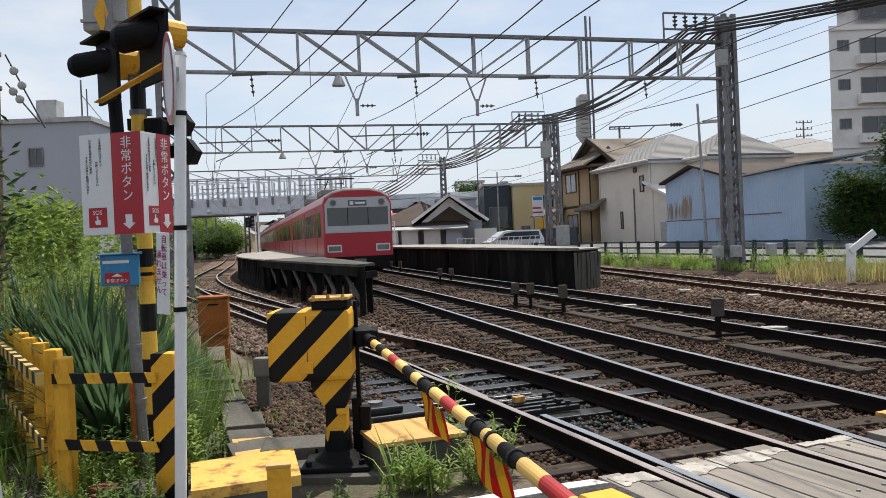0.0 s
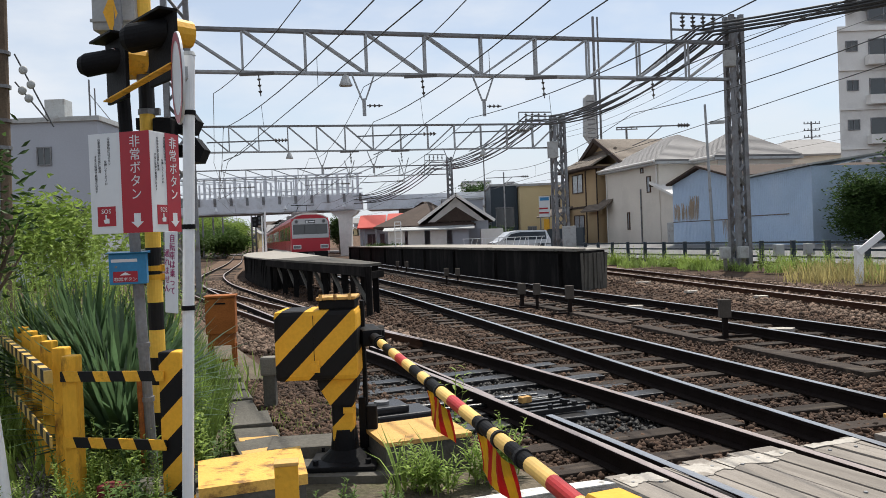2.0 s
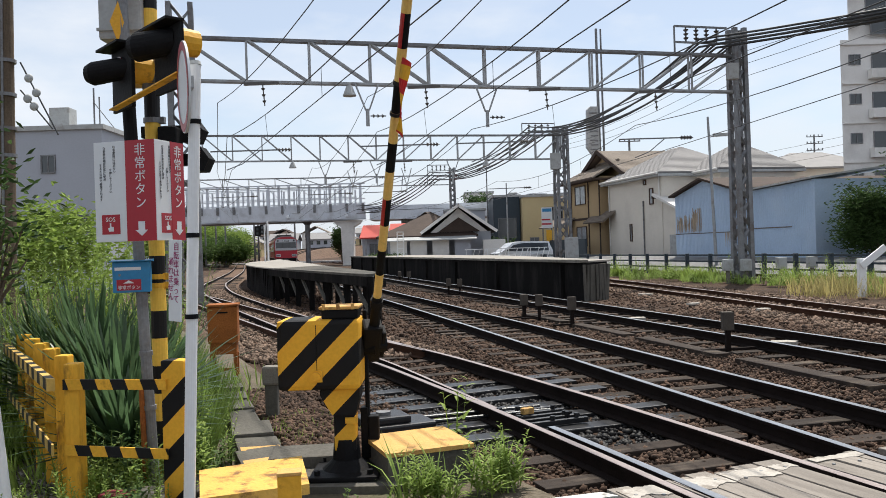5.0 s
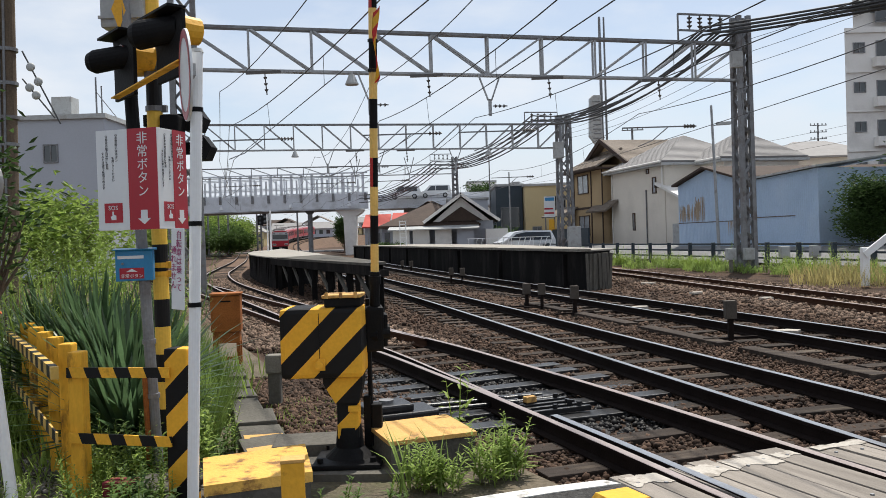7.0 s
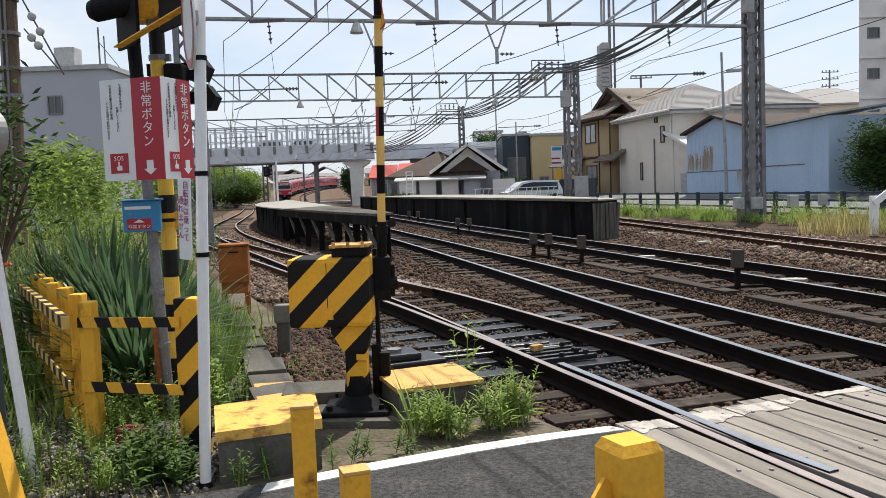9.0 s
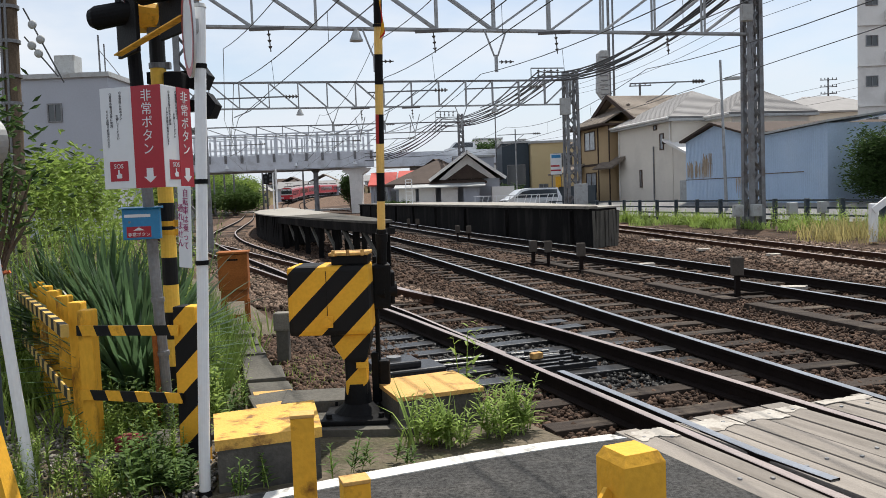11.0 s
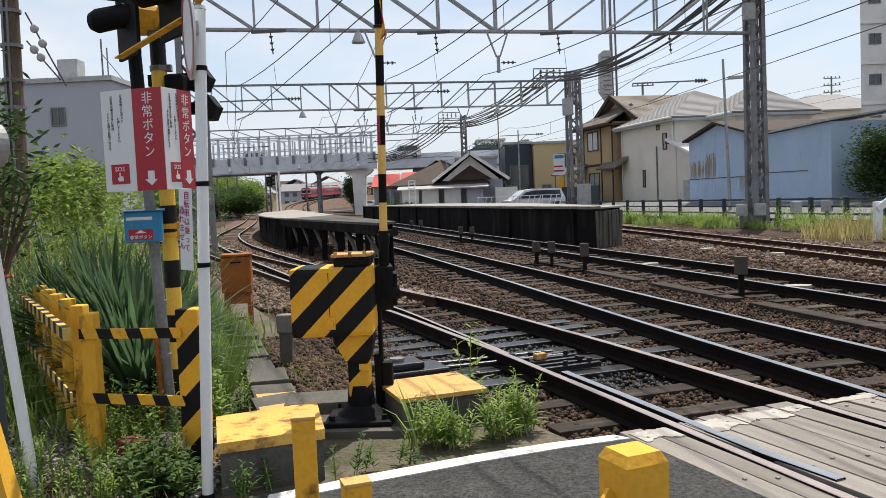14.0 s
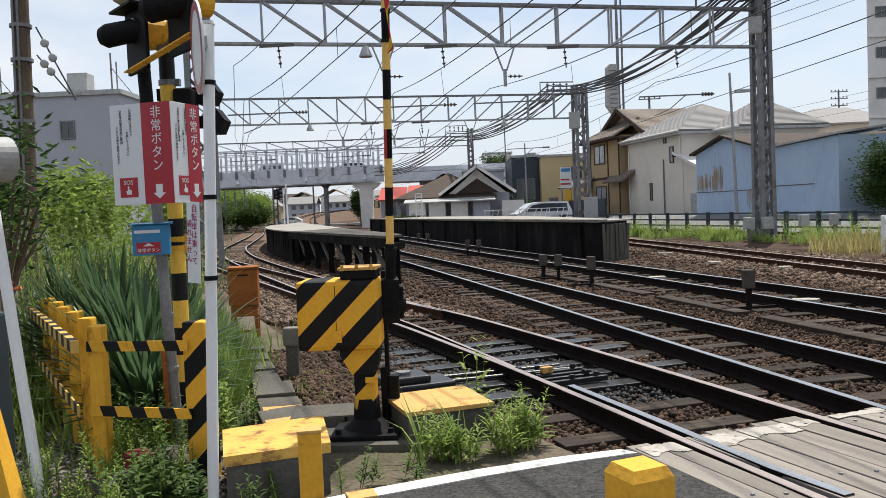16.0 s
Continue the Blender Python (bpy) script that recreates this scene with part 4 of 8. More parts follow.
def blue_shed():
    r = thing("shed", plot(14.8, 52.96), "blue corrugated metal shed with rust streaks", "shed")
    # gabled end part, then a long hall with a low eave
    bm = bmesh.new()
    prism(bm, [(0, -0.1), (6.75, -0.1), (6.75, 4.25), (3.4, 5.1), (0, 4.33)], 0.0, 12.8, axis="y")
    local_part("gable_wall", bm, M_SHED, r)
    bm = bmesh.new()
    prism(bm, [(-0.28, 4.30), (3.4, 5.16), (6.85, 4.33), (6.85, 4.45), (3.4, 5.29), (-0.28, 4.42)], -0.32, 13.0, axis="y")
    local_part("roof", bm, M_TILE_DARK, r)
    bm = bmesh.new()
    prism(bm, [(6.76, -0.1), (13.35, -0.1), (13.35, 4.34), (6.76, 4.07)], 0.03, 12.8, axis="y")
    local_part("hall_wall", bm, M_SHED, r)
    bm = bmesh.new()
    prism(bm, [(-0.2, 4.09), (7.0, 4.95), (7.0, 5.03), (-0.2, 4.19)], 6.87, 13.5, axis="x")
    for v in bm.verts:
        v.co.z += (v.co.x - 6.76) * 0.041
    local_part("hall_roof", bm, M_GREYBOX, r)
    # ribs of the sheeting
    bm = bmesh.new()
    for k in range(82):
        x = 0.08 + 0.162 * k
        gable = x < 6.72
        top = 4.28 + 0.76 * (1 - abs(x - 3.4) / 3.38) if gable else 4.03 + (x - 6.76) * 0.041
        box(bm, (x, -0.010 if gable else 0.02, 0.0), (x + 0.035, 0.0 if gable else 0.031, top - 0.03))
    tagged(part("sheet_ribs", bm, M_SHED, r), kind="stuff")
    rnd = random.Random(8)
    for i in range(120):
        if i % 3:
            x, z1 = rnd.uniform(0.15, 3.1), 2.75 + rnd.uniform(-0.25, 0.4)
            z0 = 1.98 + 0.35 * rnd.random() ** 2
            if x > 2.0:
                z1 += 0.4
        else:
            x, z1 = rnd.uniform(5.6, 7.6), 1.95
            z0 = z1 - rnd.uniform(0.2, 1.3)
        w = rnd.uniform(0.02, 0.10)
        bm = bmesh.new()
        prism(bm, [(x, z1), (x + w, z1 - rnd.uniform(0, 0.1)), (x + w * 0.7, z0 + 0.1), (x + w * 0.4, z0)], -0.016, -0.0105, axis="y")
        part("rust_streak", bm, M_RUSTSTAIN, r)
    for x0, x1, z, y in ((0.0, 6.72, 1.93, -0.024), (6.76, 11.6, 2.05, 0.0)):
        bm = bmesh.new()
        box(bm, (x0, y, z), (x1, y + 0.022, z + 0.05))
        part("sheet_seam", bm, M_RUSTSEAM, r)


def apartment():
    r = thing("apartment_building", pose(0.75, 0, 0), "tall off-white concrete apartment building", "building")
    bm = bmesh.new()
    prism(bm, [(29.3, 62), (50, 62), (50, 80), (38.5, 80)], -0.1, 16.2)
    part('wall', bm, M_APART, r)
    bm = bmesh.new()
    prism(bm, [(30.2, 62.5), (50, 62.5), (50, 79), (39, 79)], 16.2, 22)
    part('upper_wall', bm, M_APART, r)
    for i in range(6):
        z = 1.2 + i * 2.95
        window(r, 29.9, 30.8, 62, z + 1.3, z + 2.1, bars=1)
        window(r, 31.6, 34.0, 62, z + 0.6, z + 2.2, bars=1)
        bm = bmesh.new()
        box(bm, (29.35, 61.85, z - 0.15), (50, 61.99, z - 0.02))
        part("floor_band", bm, M_APART, r)
        if i < 5:
            bm = bmesh.new()
            box(bm, (31.3, 61.3, z + 0.2), (36, 61.95, z + 0.9))
            part("balcony", bm, M_APART, r)
    window(r, 31.5, 34.6, 62.5, 17.4, 19.4)


def far_house(x0, x1, y0, y1, h, ridge):
    r = thing("house", Matrix(), "distant house with pale grey hip roof", "house", "houses")
    wall_part(r, (x0, y0, -0.1), (x1, y1, h), M_BEIGE)
    bm = bmesh.new()
    hip_roof(bm, x0, x1, y0, y1, h, ridge, 0.6, 4)
    part("roof", bm, M_TILE_GREY, r)


def bungalow():
    r = thing("house", Matrix(), "old single-storey house with dark tiled gable roof", "house", "houses")
    wall_part(r, (-5.4, 76.5, -0.1), (4.2, 88, 3.0), M_GREYBLD)
    bm = bmesh.new()
    gable_roof(bm, -1.5, 4.0, 76, 90, 3.2, 5.6, 0.7, "y")
    part("roof", bm, M_TILE_DARK, r)
    bm = bmesh.new()
    prism(bm, [(-1.4, 3.0), (1.25, 5.2), (3.9, 3.0)], 76.2, 76.4, axis="y")
    part("gable", bm, M_APART, r)
    bm = bmesh.new()
    prism(bm, [(-0.75, 3.0), (1.25, 4.35), (3.25, 3.0)], 76.08, 76.199, axis="y")
    part("gable_opening", bm, M_TILE_DARK, r)
    for s in (-1, 1):
        bm = bmesh.new()
        bar(bm, (1.25 + 3.5 * s, 75.25, 2.95), (1.25, 75.25, 5.42), 0.12, 0.26, up=(0, 0, 1))
        part("bargeboard", bm, M_APART, r)
    bm = bmesh.new()
    hip_roof(bm, -6.4, 3.0, 75.6, 88.6, 2.75, 5.2, 0.0, 5.0)
    part("roof", bm, M_TILE_DARK, r)
    bm = bmesh.new()
    prism(bm, [(73.5, 2.35), (76.4, 2.75), (76.4, 2.65), (73.5, 2.25)], -5.4, 2.8, axis="x")
    part("lean_to_roof", bm, M_GREYBOX, r)
    for x in (-5.0, -3.2, -1.2, 0.8):
        wall_part(r, (x, 74.2, -0.1), (x + 1.5, 74.3, 2.3), M_APART if int(x) % 2 else M_GREYBLD, "panel")
    wall_part(r, (3.4, 74.5, -0.1), (5.4, 76, 2.2), M_APART, "outhouse")


tan_house()
beige_house()
blue_shed()
apartment()
far_house(35.6, 46, 88, 98, 8.9, 11.0)
bungalow()


def town_block(x0, x1, y0, y1, h, material, label, windows=()):
    r = thing("building", Matrix(), label, "building", "town buildings")
    wall_part(r, (x0, y0, -0.1), (x1, y1, h), material)
    bm = bmesh.new()
    box(bm, (x0 - 0.15, y0 - 0.15, h), (x1 + 0.15, y1 + 0.15, h + 0.25))
    part("roof", bm, M_GREYBOX, r)
    for a, b, c, d in windows:
        window(r, a, b, y0, c, d)
    return r


town_block(5.3, 8.2, 90, 100, 6.9, M_FENCE_DK, "dark grey and brown clad shop building", [(5.8, 7.8, 2.4, 4.6)])
town_block(8.3, 13.5, 88, 99, 6.7, M_CREAM, "cream two-storey building with recessed balcony", [(10.6, 12.6, 3.8, 5.6), (9.0, 10.0, 0.9, 2.4)])
town_block(0, 5.0, 102, 112, 6.1, M_GREYBLD, "pale grey flat-roofed building", [])
town_block(3.2, 7.4, 125, 135, 9.7, M_APART, "white block of flats beyond the overpass", [])
town_block(-26.5, -18.2, 44, 48, 8.5, M_GREYBLD, "grey metal-clad industrial building", [(-21.5, -20.7, 6.2, 7.2), (-21.5, -20.7, 3.0, 4.0), (-22.6, -21.4, 2.0, 2.3), (-19.6, -19.0, 3.0, 4.0)])


# ---- level crossing: near things ----
ARM_PIVOT = Vector((-0.562, 5.97, 0.870))
M_YELLOW_RUST = mat("rust_streaked_yellow", YEL, 0.55, var=0.15, scale=4, fine=50, bump=0.3, tint=(0.10, 0.045, 0.02), tint_amt=0.9, tint_scale=7, tint_lo=0.54, stretch=(1, 1, 0.35))
M_YELLOW_PALE = mat("sun_bleached_yellow", (0.66, 0.39, 0.09), 0.6, var=0.15, scale=3, fine=60, bump=0.35, tint=(0.15, 0.07, 0.035), tint_amt=0.9, tint_scale=8, tint_lo=0.51)
M_STRIPE_BOX = striped("hazard_stripes", YEL, BLK, 0.2284, (0.7071, 0, -0.7071), 0.5, rough=0.55, spec=0.12, var=0.1, scale=4, fine=50, bump=0.15, tint=(0.20, 0.10, 0.03), tint_amt=0.7, tint_scale=6, tint_lo=0.64)
M_STRIPE_POST = striped("pole_bands", (0.80, 0.50, 0.08), BLK, 0.372, (0, 0, 1), 0.5, rough=0.5, var=0.1, scale=4, fine=50, bump=0.1)
M_STRIPE_BAR = striped("bar_bands", YEL, BLK, 0.185, (1, 0, 0.35), 0.5, rough=0.5, var=0.15, scale=6, fine=50, bump=0.15, tint=(0.16, 0.07, 0.02), tint_amt=0.8, tint_scale=6, tint_lo=0.6)
M_STRIPE_SIDE = striped("side_bar_bands", (0.55, 0.36, 0.10), BLK, 0.26, (0.4, -0.9, 0), 0.5, rough=0.55, var=0.15, scale=6, fine=50, bump=0.15)
M_STRIPE_FLAG = striped("flag_stripes", (0.62, 0.40, 0.03), (0.50, 0.02, 0.02), 0.16, (0.95, 0, 0.3), 0.5, rough=0.6, var=0.1, scale=5, fine=40, bump=0.1)
M_ARM_Y = mat("arm_cream_yellow", (0.78, 0.50, 0.14), 0.45, var=0.1, scale=6, fine=60, bump=0.1, tint=(0.3, 0.18, 0.08), tint_amt=0.5, tint_scale=8, tint_lo=0.6)
M_ARM_R = mat("arm_red", (0.42, 0.02, 0.02), 0.45, var=0.1, scale=6, fine=60, bump=0.1)


def text_mesh(name, s, size, material, parent, m, label="", vertical=False, extrude=0.0008, spacing=1.0):
    """Writing as a flat mesh, read in the xy plane of the pose m; centred."""
    cu = bpy.data.curves.new(name, "FONT")
    cu.body = "\n".join(s) if vertical else s
    cu.size, cu.align_x, cu.align_y, cu.extrude, cu.resolution_u = size, "CENTER", "TOP" if vertical else "CENTER", extrude, 2
    if vertical:
        cu.space_line = spacing
    tmp = new(name, cu)
    me = bpy.data.meshes.new_from_object(tmp.evaluated_get(bpy.context.evaluated_depsgraph_get()))
    bpy.data.objects.remove(tmp)
    me.materials.append(material) if not me.materials else None
    me.materials[0] = material
    ob = new(name, me)
    ob.parent = parent
    ob.matrix_basis = m
    if label:
        ob["label"] = label
    return ob


def white_pole():
    r = thing("sign_pole", Matrix(), "leaning white painted steel sign pole", "pole")
    a, b = Vector((-1.435, 4.40, -0.05)), Vector((-1.305, 4.36, 2.56))
    bm = bmesh.new()
    rod(bm, a, b, 0.031, seg=16)
    part("shaft", bm, M_WHITE_PAINT, r, smooth=False)
    bm = bmesh.new()
    rod(bm, b, b + Vector((0, 0, 0.02)), 0.035, 0.028, seg=16)
    part("cap", bm, M_GREYBOX, r)
    for f in (0.485, 0.65, 0.88):
        p = a.lerp(b, f)
        bm = bmesh.new()
        rod(bm, p, p + Vector((0, 0, 0.025)), 0.036, seg=14)
        part("clamp", bm, M_BLACK, r)
    bm = bmesh.new()
    rod(bm, a, a + Vector((0, 0, 0.03)), 0.04, 0.034, seg=14)
    part("base_ring", bm, M_BLACK, r)
    # round traffic sign, almost edge-on
    d = thing("round_sign", look((-1.352, 4.31, 2.433), (-4.372, 2.95, 2.38)), "round white traffic sign with red ring seen nearly edge-on", "traffic sign")
    bm = bmesh.new()
    rod(bm, (0, 0, -0.006), (0, 0, 0.006), 0.238, seg=40)
    part("plate", bm, M_SIGN_WHITE, d)
    bm = bmesh.new()
    for i in range(40):
        a0, a1 = 2 * math.pi * i / 40, 2 * math.pi * (i + 1) / 40
        q = [bm.verts.new((rr * math.cos(t), rr * math.sin(t), -0.0085)) for rr, t in ((0.19, a0), (0.233, a0), (0.233, a1), (0.19, a1))]
        bm.faces.new(q)
    part("red_ring", bm, M_RED, d)
    bm = bmesh.new()
    box(bm, (-0.16, -0.03, 0.006), (0.16, 0.03, 0.03))
    part("rear_bracket", bm, M_STEEL, d)
    # narrow notice with vertical writing
    n = thing("notice_board", pose(-1.395, 4.30, 1.42, 0, 3, -34), "narrow white notice with purple vertical writing on the pole", "sign")
    bm = bmesh.new()
    box(bm, (-0.10, -0.004, -0.215), (0.0, 0.004, 0.215), bevel=0.003)
    part("board", bm, M_SIGN_WHITE, n)
    text_mesh("writing", "自転車は乗って", 0.046, M_INK_RED, n, Matrix.Translation((-0.035, -0.006, 0.2)) @ pose(0, 0, 0, 90), vertical=True, spacing=1.0)
    text_mesh("writing", "通れません", 0.046, M_INK_RED, n, Matrix.Translation((-0.078, -0.006, 0.12)) @ pose(0, 0, 0, 90), vertical=True, spacing=1.0)


def crossing_signal():
    r = thing("crossing_signal", pose(-1.975, 5.6, 0.07), "level crossing signal on a yellow and black banded pole", "crossing signal")
    bm = bmesh.new()
    rod(bm, (0, 0, -0.12), (0, 0, 3.6), 0.052, seg=18)
    part("pole", bm, M_STRIPE_POST, r)
    for z in (1.27, 1.33, 2.39, 2.62):
        bm = bmesh.new()
        rod(bm, (0, 0, z), (0, 0, z + 0.035), 0.06, seg=16)
        box(bm, (0.04, -0.02, z - 0.005), (0.085, 0.02, z + 0.04))
        part("clamp", bm, M_YELLOW if z < 2 else M_STEEL_DK, r)
    root_inv = r.matrix_world.inverted()
    d = Vector((0.664, -0.747, 0))
    n = Vector((-0.747, -0.664, 0))
    for k, c in enumerate((Vector((-1.995, 5.166, 2.747)), Vector((-1.60, 4.855, 2.824)))):
        R = Matrix((d, -n, Vector((0, 0, 1)))).transposed().to_4x4()
        m = root_inv @ Matrix.Translation(c) @ R
        bm = bmesh.new()
        box(bm, (-0.17 - 0.03 * k, -0.012, -0.27 - 0.03 * k), (0.16 + 0.02 * k, 0.012, 0.115 - 0.04 * k), bevel=0.006)
        lamp = part("backboard", bm, M_BLACK, r)
        lamp.matrix_basis = m
        bm = bmesh.new()
        seg = 20
        q = 0.9 + 0.14 * k
        prof = [(0.076 * q, 0.06), (0.082 * q, -0.20), (0.06 * q, -0.24), (0.05 * q, -0.2), (0.06 * q, 0.06)]
        rings = [[bm.verts.new((rad * math.cos(2 * math.pi * i / seg), yy, rad * math.sin(2 * math.pi * i / seg) - (0.03 if yy < -0.1 else 0))) for i in range(seg)] for rad, yy in prof]
        for a in range(5):
            for i in range(seg):
                bm.faces.new((rings[a][i], rings[a][(i + 1) % seg], rings[(a + 1) % 5][(i + 1) % seg], rings[(a + 1) % 5][i]))
        hood = part("hood", bm, M_BLACK, lamp)
        hood.matrix_basis = pose(0, 0, 0, 0, 0, -48)
        bm = bmesh.new()
        rod(bm, (0, -0.03, 0), (0, -0.012, 0), 0.062, seg=20)
        part("lens", bm, M_LIGHT_RED, lamp, "dark red unlit lens")
        bm = bmesh.new()
        rod(bm, (0, 0.012, 0), (0, 0.17, 0), 0.09, 0.08, seg=14)
        part("lamp_body", bm, M_YELLOW, lamp, "yellow lamp housing")
        bm = bmesh.new()
        box(bm, (-0.20 - 0.08 * k, -0.10, 0.117 - 0.04 * k), (0.165 + 0.02 * k, 0.012, 0.131 - 0.04 * k))
        part("sun_shade", bm, M_BLACK, lamp)
    bm = bmesh.new()
    bar(bm, root_inv @ Vector((-2.075, 5.18, 2.482)), root_inv @ Vector((-1.418, 4.468, 2.546)), 0.05, 0.008)
    part("yellow_strip", bm, M_YELLOW_RUST, r)
    bm = bmesh.new()
    bar(bm, root_inv @ Vector((-1.975, 5.6, 2.76)), root_inv @ Vector((-1.62, 4.95, 2.83)), 0.07, 0.07)
    part("cross_arm", bm, M_STEEL_DK, r)
    # the pair that faces the other way
    for c in ((-1.80, 5.75, 2.42), (-1.76, 5.75, 2.22)):
        m = root_inv @ Matrix.Translation(c)
        bm = bmesh.new()
        prism(bm, [(0.0, -0.085), (0.10, -0.085), (0.14, 0.0), (0.08, 0.085), (0.0, 0.085)], -0.08, 0.08, axis="y")
        box(bm, (-0.3, -0.03, -0.04), (0.0, 0.03, 0.04))
        o = part("rear_hood", bm, M_BLACK, r)
        o.matrix_basis = m
    bm = bmesh.new()
    box(bm, (0.05, -0.07, 2.14), (0.18, 0.09, 2.36), bevel=0.02)
    part("junction_box", bm, M_BLACK, r)
    bm = bmesh.new()
    box(bm, (-0.20, -0.12, 2.64), (-0.05, 0.06, 2.82), bevel=0.01)
    part("lamp_case", bm, M_YELLOW, r, "yellow lamp case on the pole")
    # grey equipment box and the yellow diamond at the top
    bm = bmesh.new()
    box(bm, (-0.31, -0.10, 2.945), (-0.02, 0.10, 3.35), bevel=0.02)
    box(bm, (-0.315, -0.115, 3.0), (-0.015, -0.10, 3.02))
    part("bell_box", bm, M_GREYBOX, r, "grey warning bell box")
    bm = bmesh.new()
    prism(bm, [(-0.183, 3.03), (-0.134, 2.89), (-0.09, 3.02), (-0.125, 3.16)], -0.22, -0.19, axis="y")
    part("diamond", bm, M_YELLOW, r)
    # leaning grey conduit pole
    g = thing("conduit_pole", Matrix(), "leaning grey steel conduit pole", "pole")
    a, b = Vector((-1.955, 5.38, -0.05)), Vector((-2.10, 5.42, 3.5))
    bm = bmesh.new()
    rod(bm, a, b, 0.036, seg=14)
    part("shaft", bm, M_STEEL_DK, g)
    bm = bmesh.new()
    rod(bm, a.lerp(b, 0.655), a.lerp(b, 0.80), 0.043, seg=14)
    part("sleeve", bm, M_BLACK, g)
    for f in (0.17, 0.27, 0.6):
        p = a.lerp(b, f)
        bm = bmesh.new()
        rod(bm, p, p + Vector((0, 0, 0.03)), 0.044, seg=12)
        part("clamp", bm, M_STEEL_DK, g)
    bm = bmesh.new()
    rod(bm, (-2.0, 5.34, 0.0), (-2.02, 5.36, 0.7), 0.018, seg=8)
    part("thin_pipe", bm, M_RUSTBOX, g)


def emergency_sign():
    """Two white and red panels that meet at an edge."""
    E, A, B = Vector((-1.698, 4.83, 0)), Vector((-2.10, 4.93, 0)), Vector((-1.617, 5.10, 0))
    z0, z1 = 1.648, 2.245
    r = thing("emergency_sign", Matrix(), "folded white and red emergency button sign with arrows", "sign")
    for p, q in ((A, E), (E, B)):
        x = (q - p).normalized()
        W = (q - p).length
        M = Matrix((x, Vector((0, 0, 1)), x.cross(Vector((0, 0, 1))))).transposed().to_4x4()
        M = Matrix.Translation((p.x, p.y, z0)) @ M
        H = z1 - z0
        bm = bmesh.new()
        box(bm, (0.0, 0, -0.012), (W, H, 0.0), bevel=0.003)
        panel = part("panel", bm, M_SIGN_WHITE, r)
        panel.matrix_basis = M
        bm = bmesh.new()
        box(bm, (W * 0.52, 0.0, 0.0), (W - 0.003, H, 0.003))
        part("red_field", bm, M_RED, panel)
        text_mesh("writing", "非常ボタン", 0.076, M_SIGN_WHITE, panel, Matrix.Translation((W * 0.76, H - 0.025, 0.0045)), vertical=True, spacing=1.02)
        bm = bmesh.new()
        c = W * 0.76
        prism(bm, [(c - 0.022, 0.115), (c + 0.022, 0.115), (c + 0.022, 0.065), (c + 0.042, 0.065), (c, 0.03), (c - 0.042, 0.065), (c - 0.022, 0.065)], 0.003, 0.0045)
        part("arrow", bm, M_SIGN_WHITE, panel)
        bm = bmesh.new()
        box(bm, (0.045, 0.045, 0.0), (0.168, 0.162, 0.002))
        part("sos_field", bm, M_RED, panel)
        text_mesh("writing", "SOS", 0.038, M_SIGN_WHITE, panel, Matrix.Translation((0.105, 0.132, 0.0035)))
        bm = bmesh.new()
        prism(bm, [(0.098, 0.112), (0.108, 0.112), (0.108, 0.092), (0.124, 0.088), (0.124, 0.062), (0.092, 0.062), (0.086, 0.082), (0.098, 0.086)], 0.002, 0.0035)
        part("hand_mark", bm, M_SIGN_WHITE, panel)
        for s, u, top in (("○非常時にはボタン", 0.138, H - 0.025), ("を押してください", 0.112, H - 0.16), ("○非常の場合以外に使用", 0.072, H - 0.03), ("すると法律で処罰されます", 0.045, H - 0.13)):
            text_mesh("writing", s, 0.019, M_INK, panel, Matrix.Translation((u, top, 0.0015)), vertical=True, spacing=0.98)
    bm = bmesh.new()
    bar(bm, (-1.98, 5.40, 1.9), (-1.75, 4.92, 1.9), 0.04, 0.03)
    bar(bm, (-1.98, 5.40, 2.1), (-1.75, 4.92, 2.1), 0.04, 0.03)
    part("bracket", bm, M_STEEL_DK, r)


def button_box():
    r = thing("emergency_button_box", pose(-2.07, 5.40, 1.325, 0, 0, 14), "blue enamelled emergency button box on the pole", "button box")
    bm = bmesh.new()
    box(bm, (-0.115, -0.06, 0), (0.115, 0.06, 0.20), bevel=0.006)
    part("case", bm, M_BLUE, r)
    bm = bmesh.new()
    prism(bm, [(-0.085, 0.2), (0.07, 0.2), (0.07, 0.215), (-0.09, 0.206)], -0.13, 0.13, axis="x")
    part("lid", bm, M_BLUE, r)
    bm = bmesh.new()
    box(bm, (-0.10, -0.063, 0.145), (0.06, -0.06, 0.165))
    part("label_strip", bm, M_SIGN_WHITE, r)
    bm = bmesh.new()
    box(bm, (-0.09, -0.064, 0.015), (0.06, -0.06, 0.085))
    part("red_label", bm, M_RED, r)
    text_mesh("writing", "非常ボタン", 0.028, M_SIGN_WHITE, r, pose(-0.015, -0.0655, 0.032, 90))
    bm = bmesh.new()
    prism(bm, [(-0.05, 0.06), (0.02, 0.06), (-0.015, 0.08)], -0.066, -0.0645, axis="y")
    part("arrow", bm, M_SIGN_WHITE, r)
    bm = bmesh.new()
    rod(bm, (-0.07, -0.062, 0.115), (-0.07, -0.075, 0.115), 0.008)
    part("lock", bm, M_STEEL_DK, r)


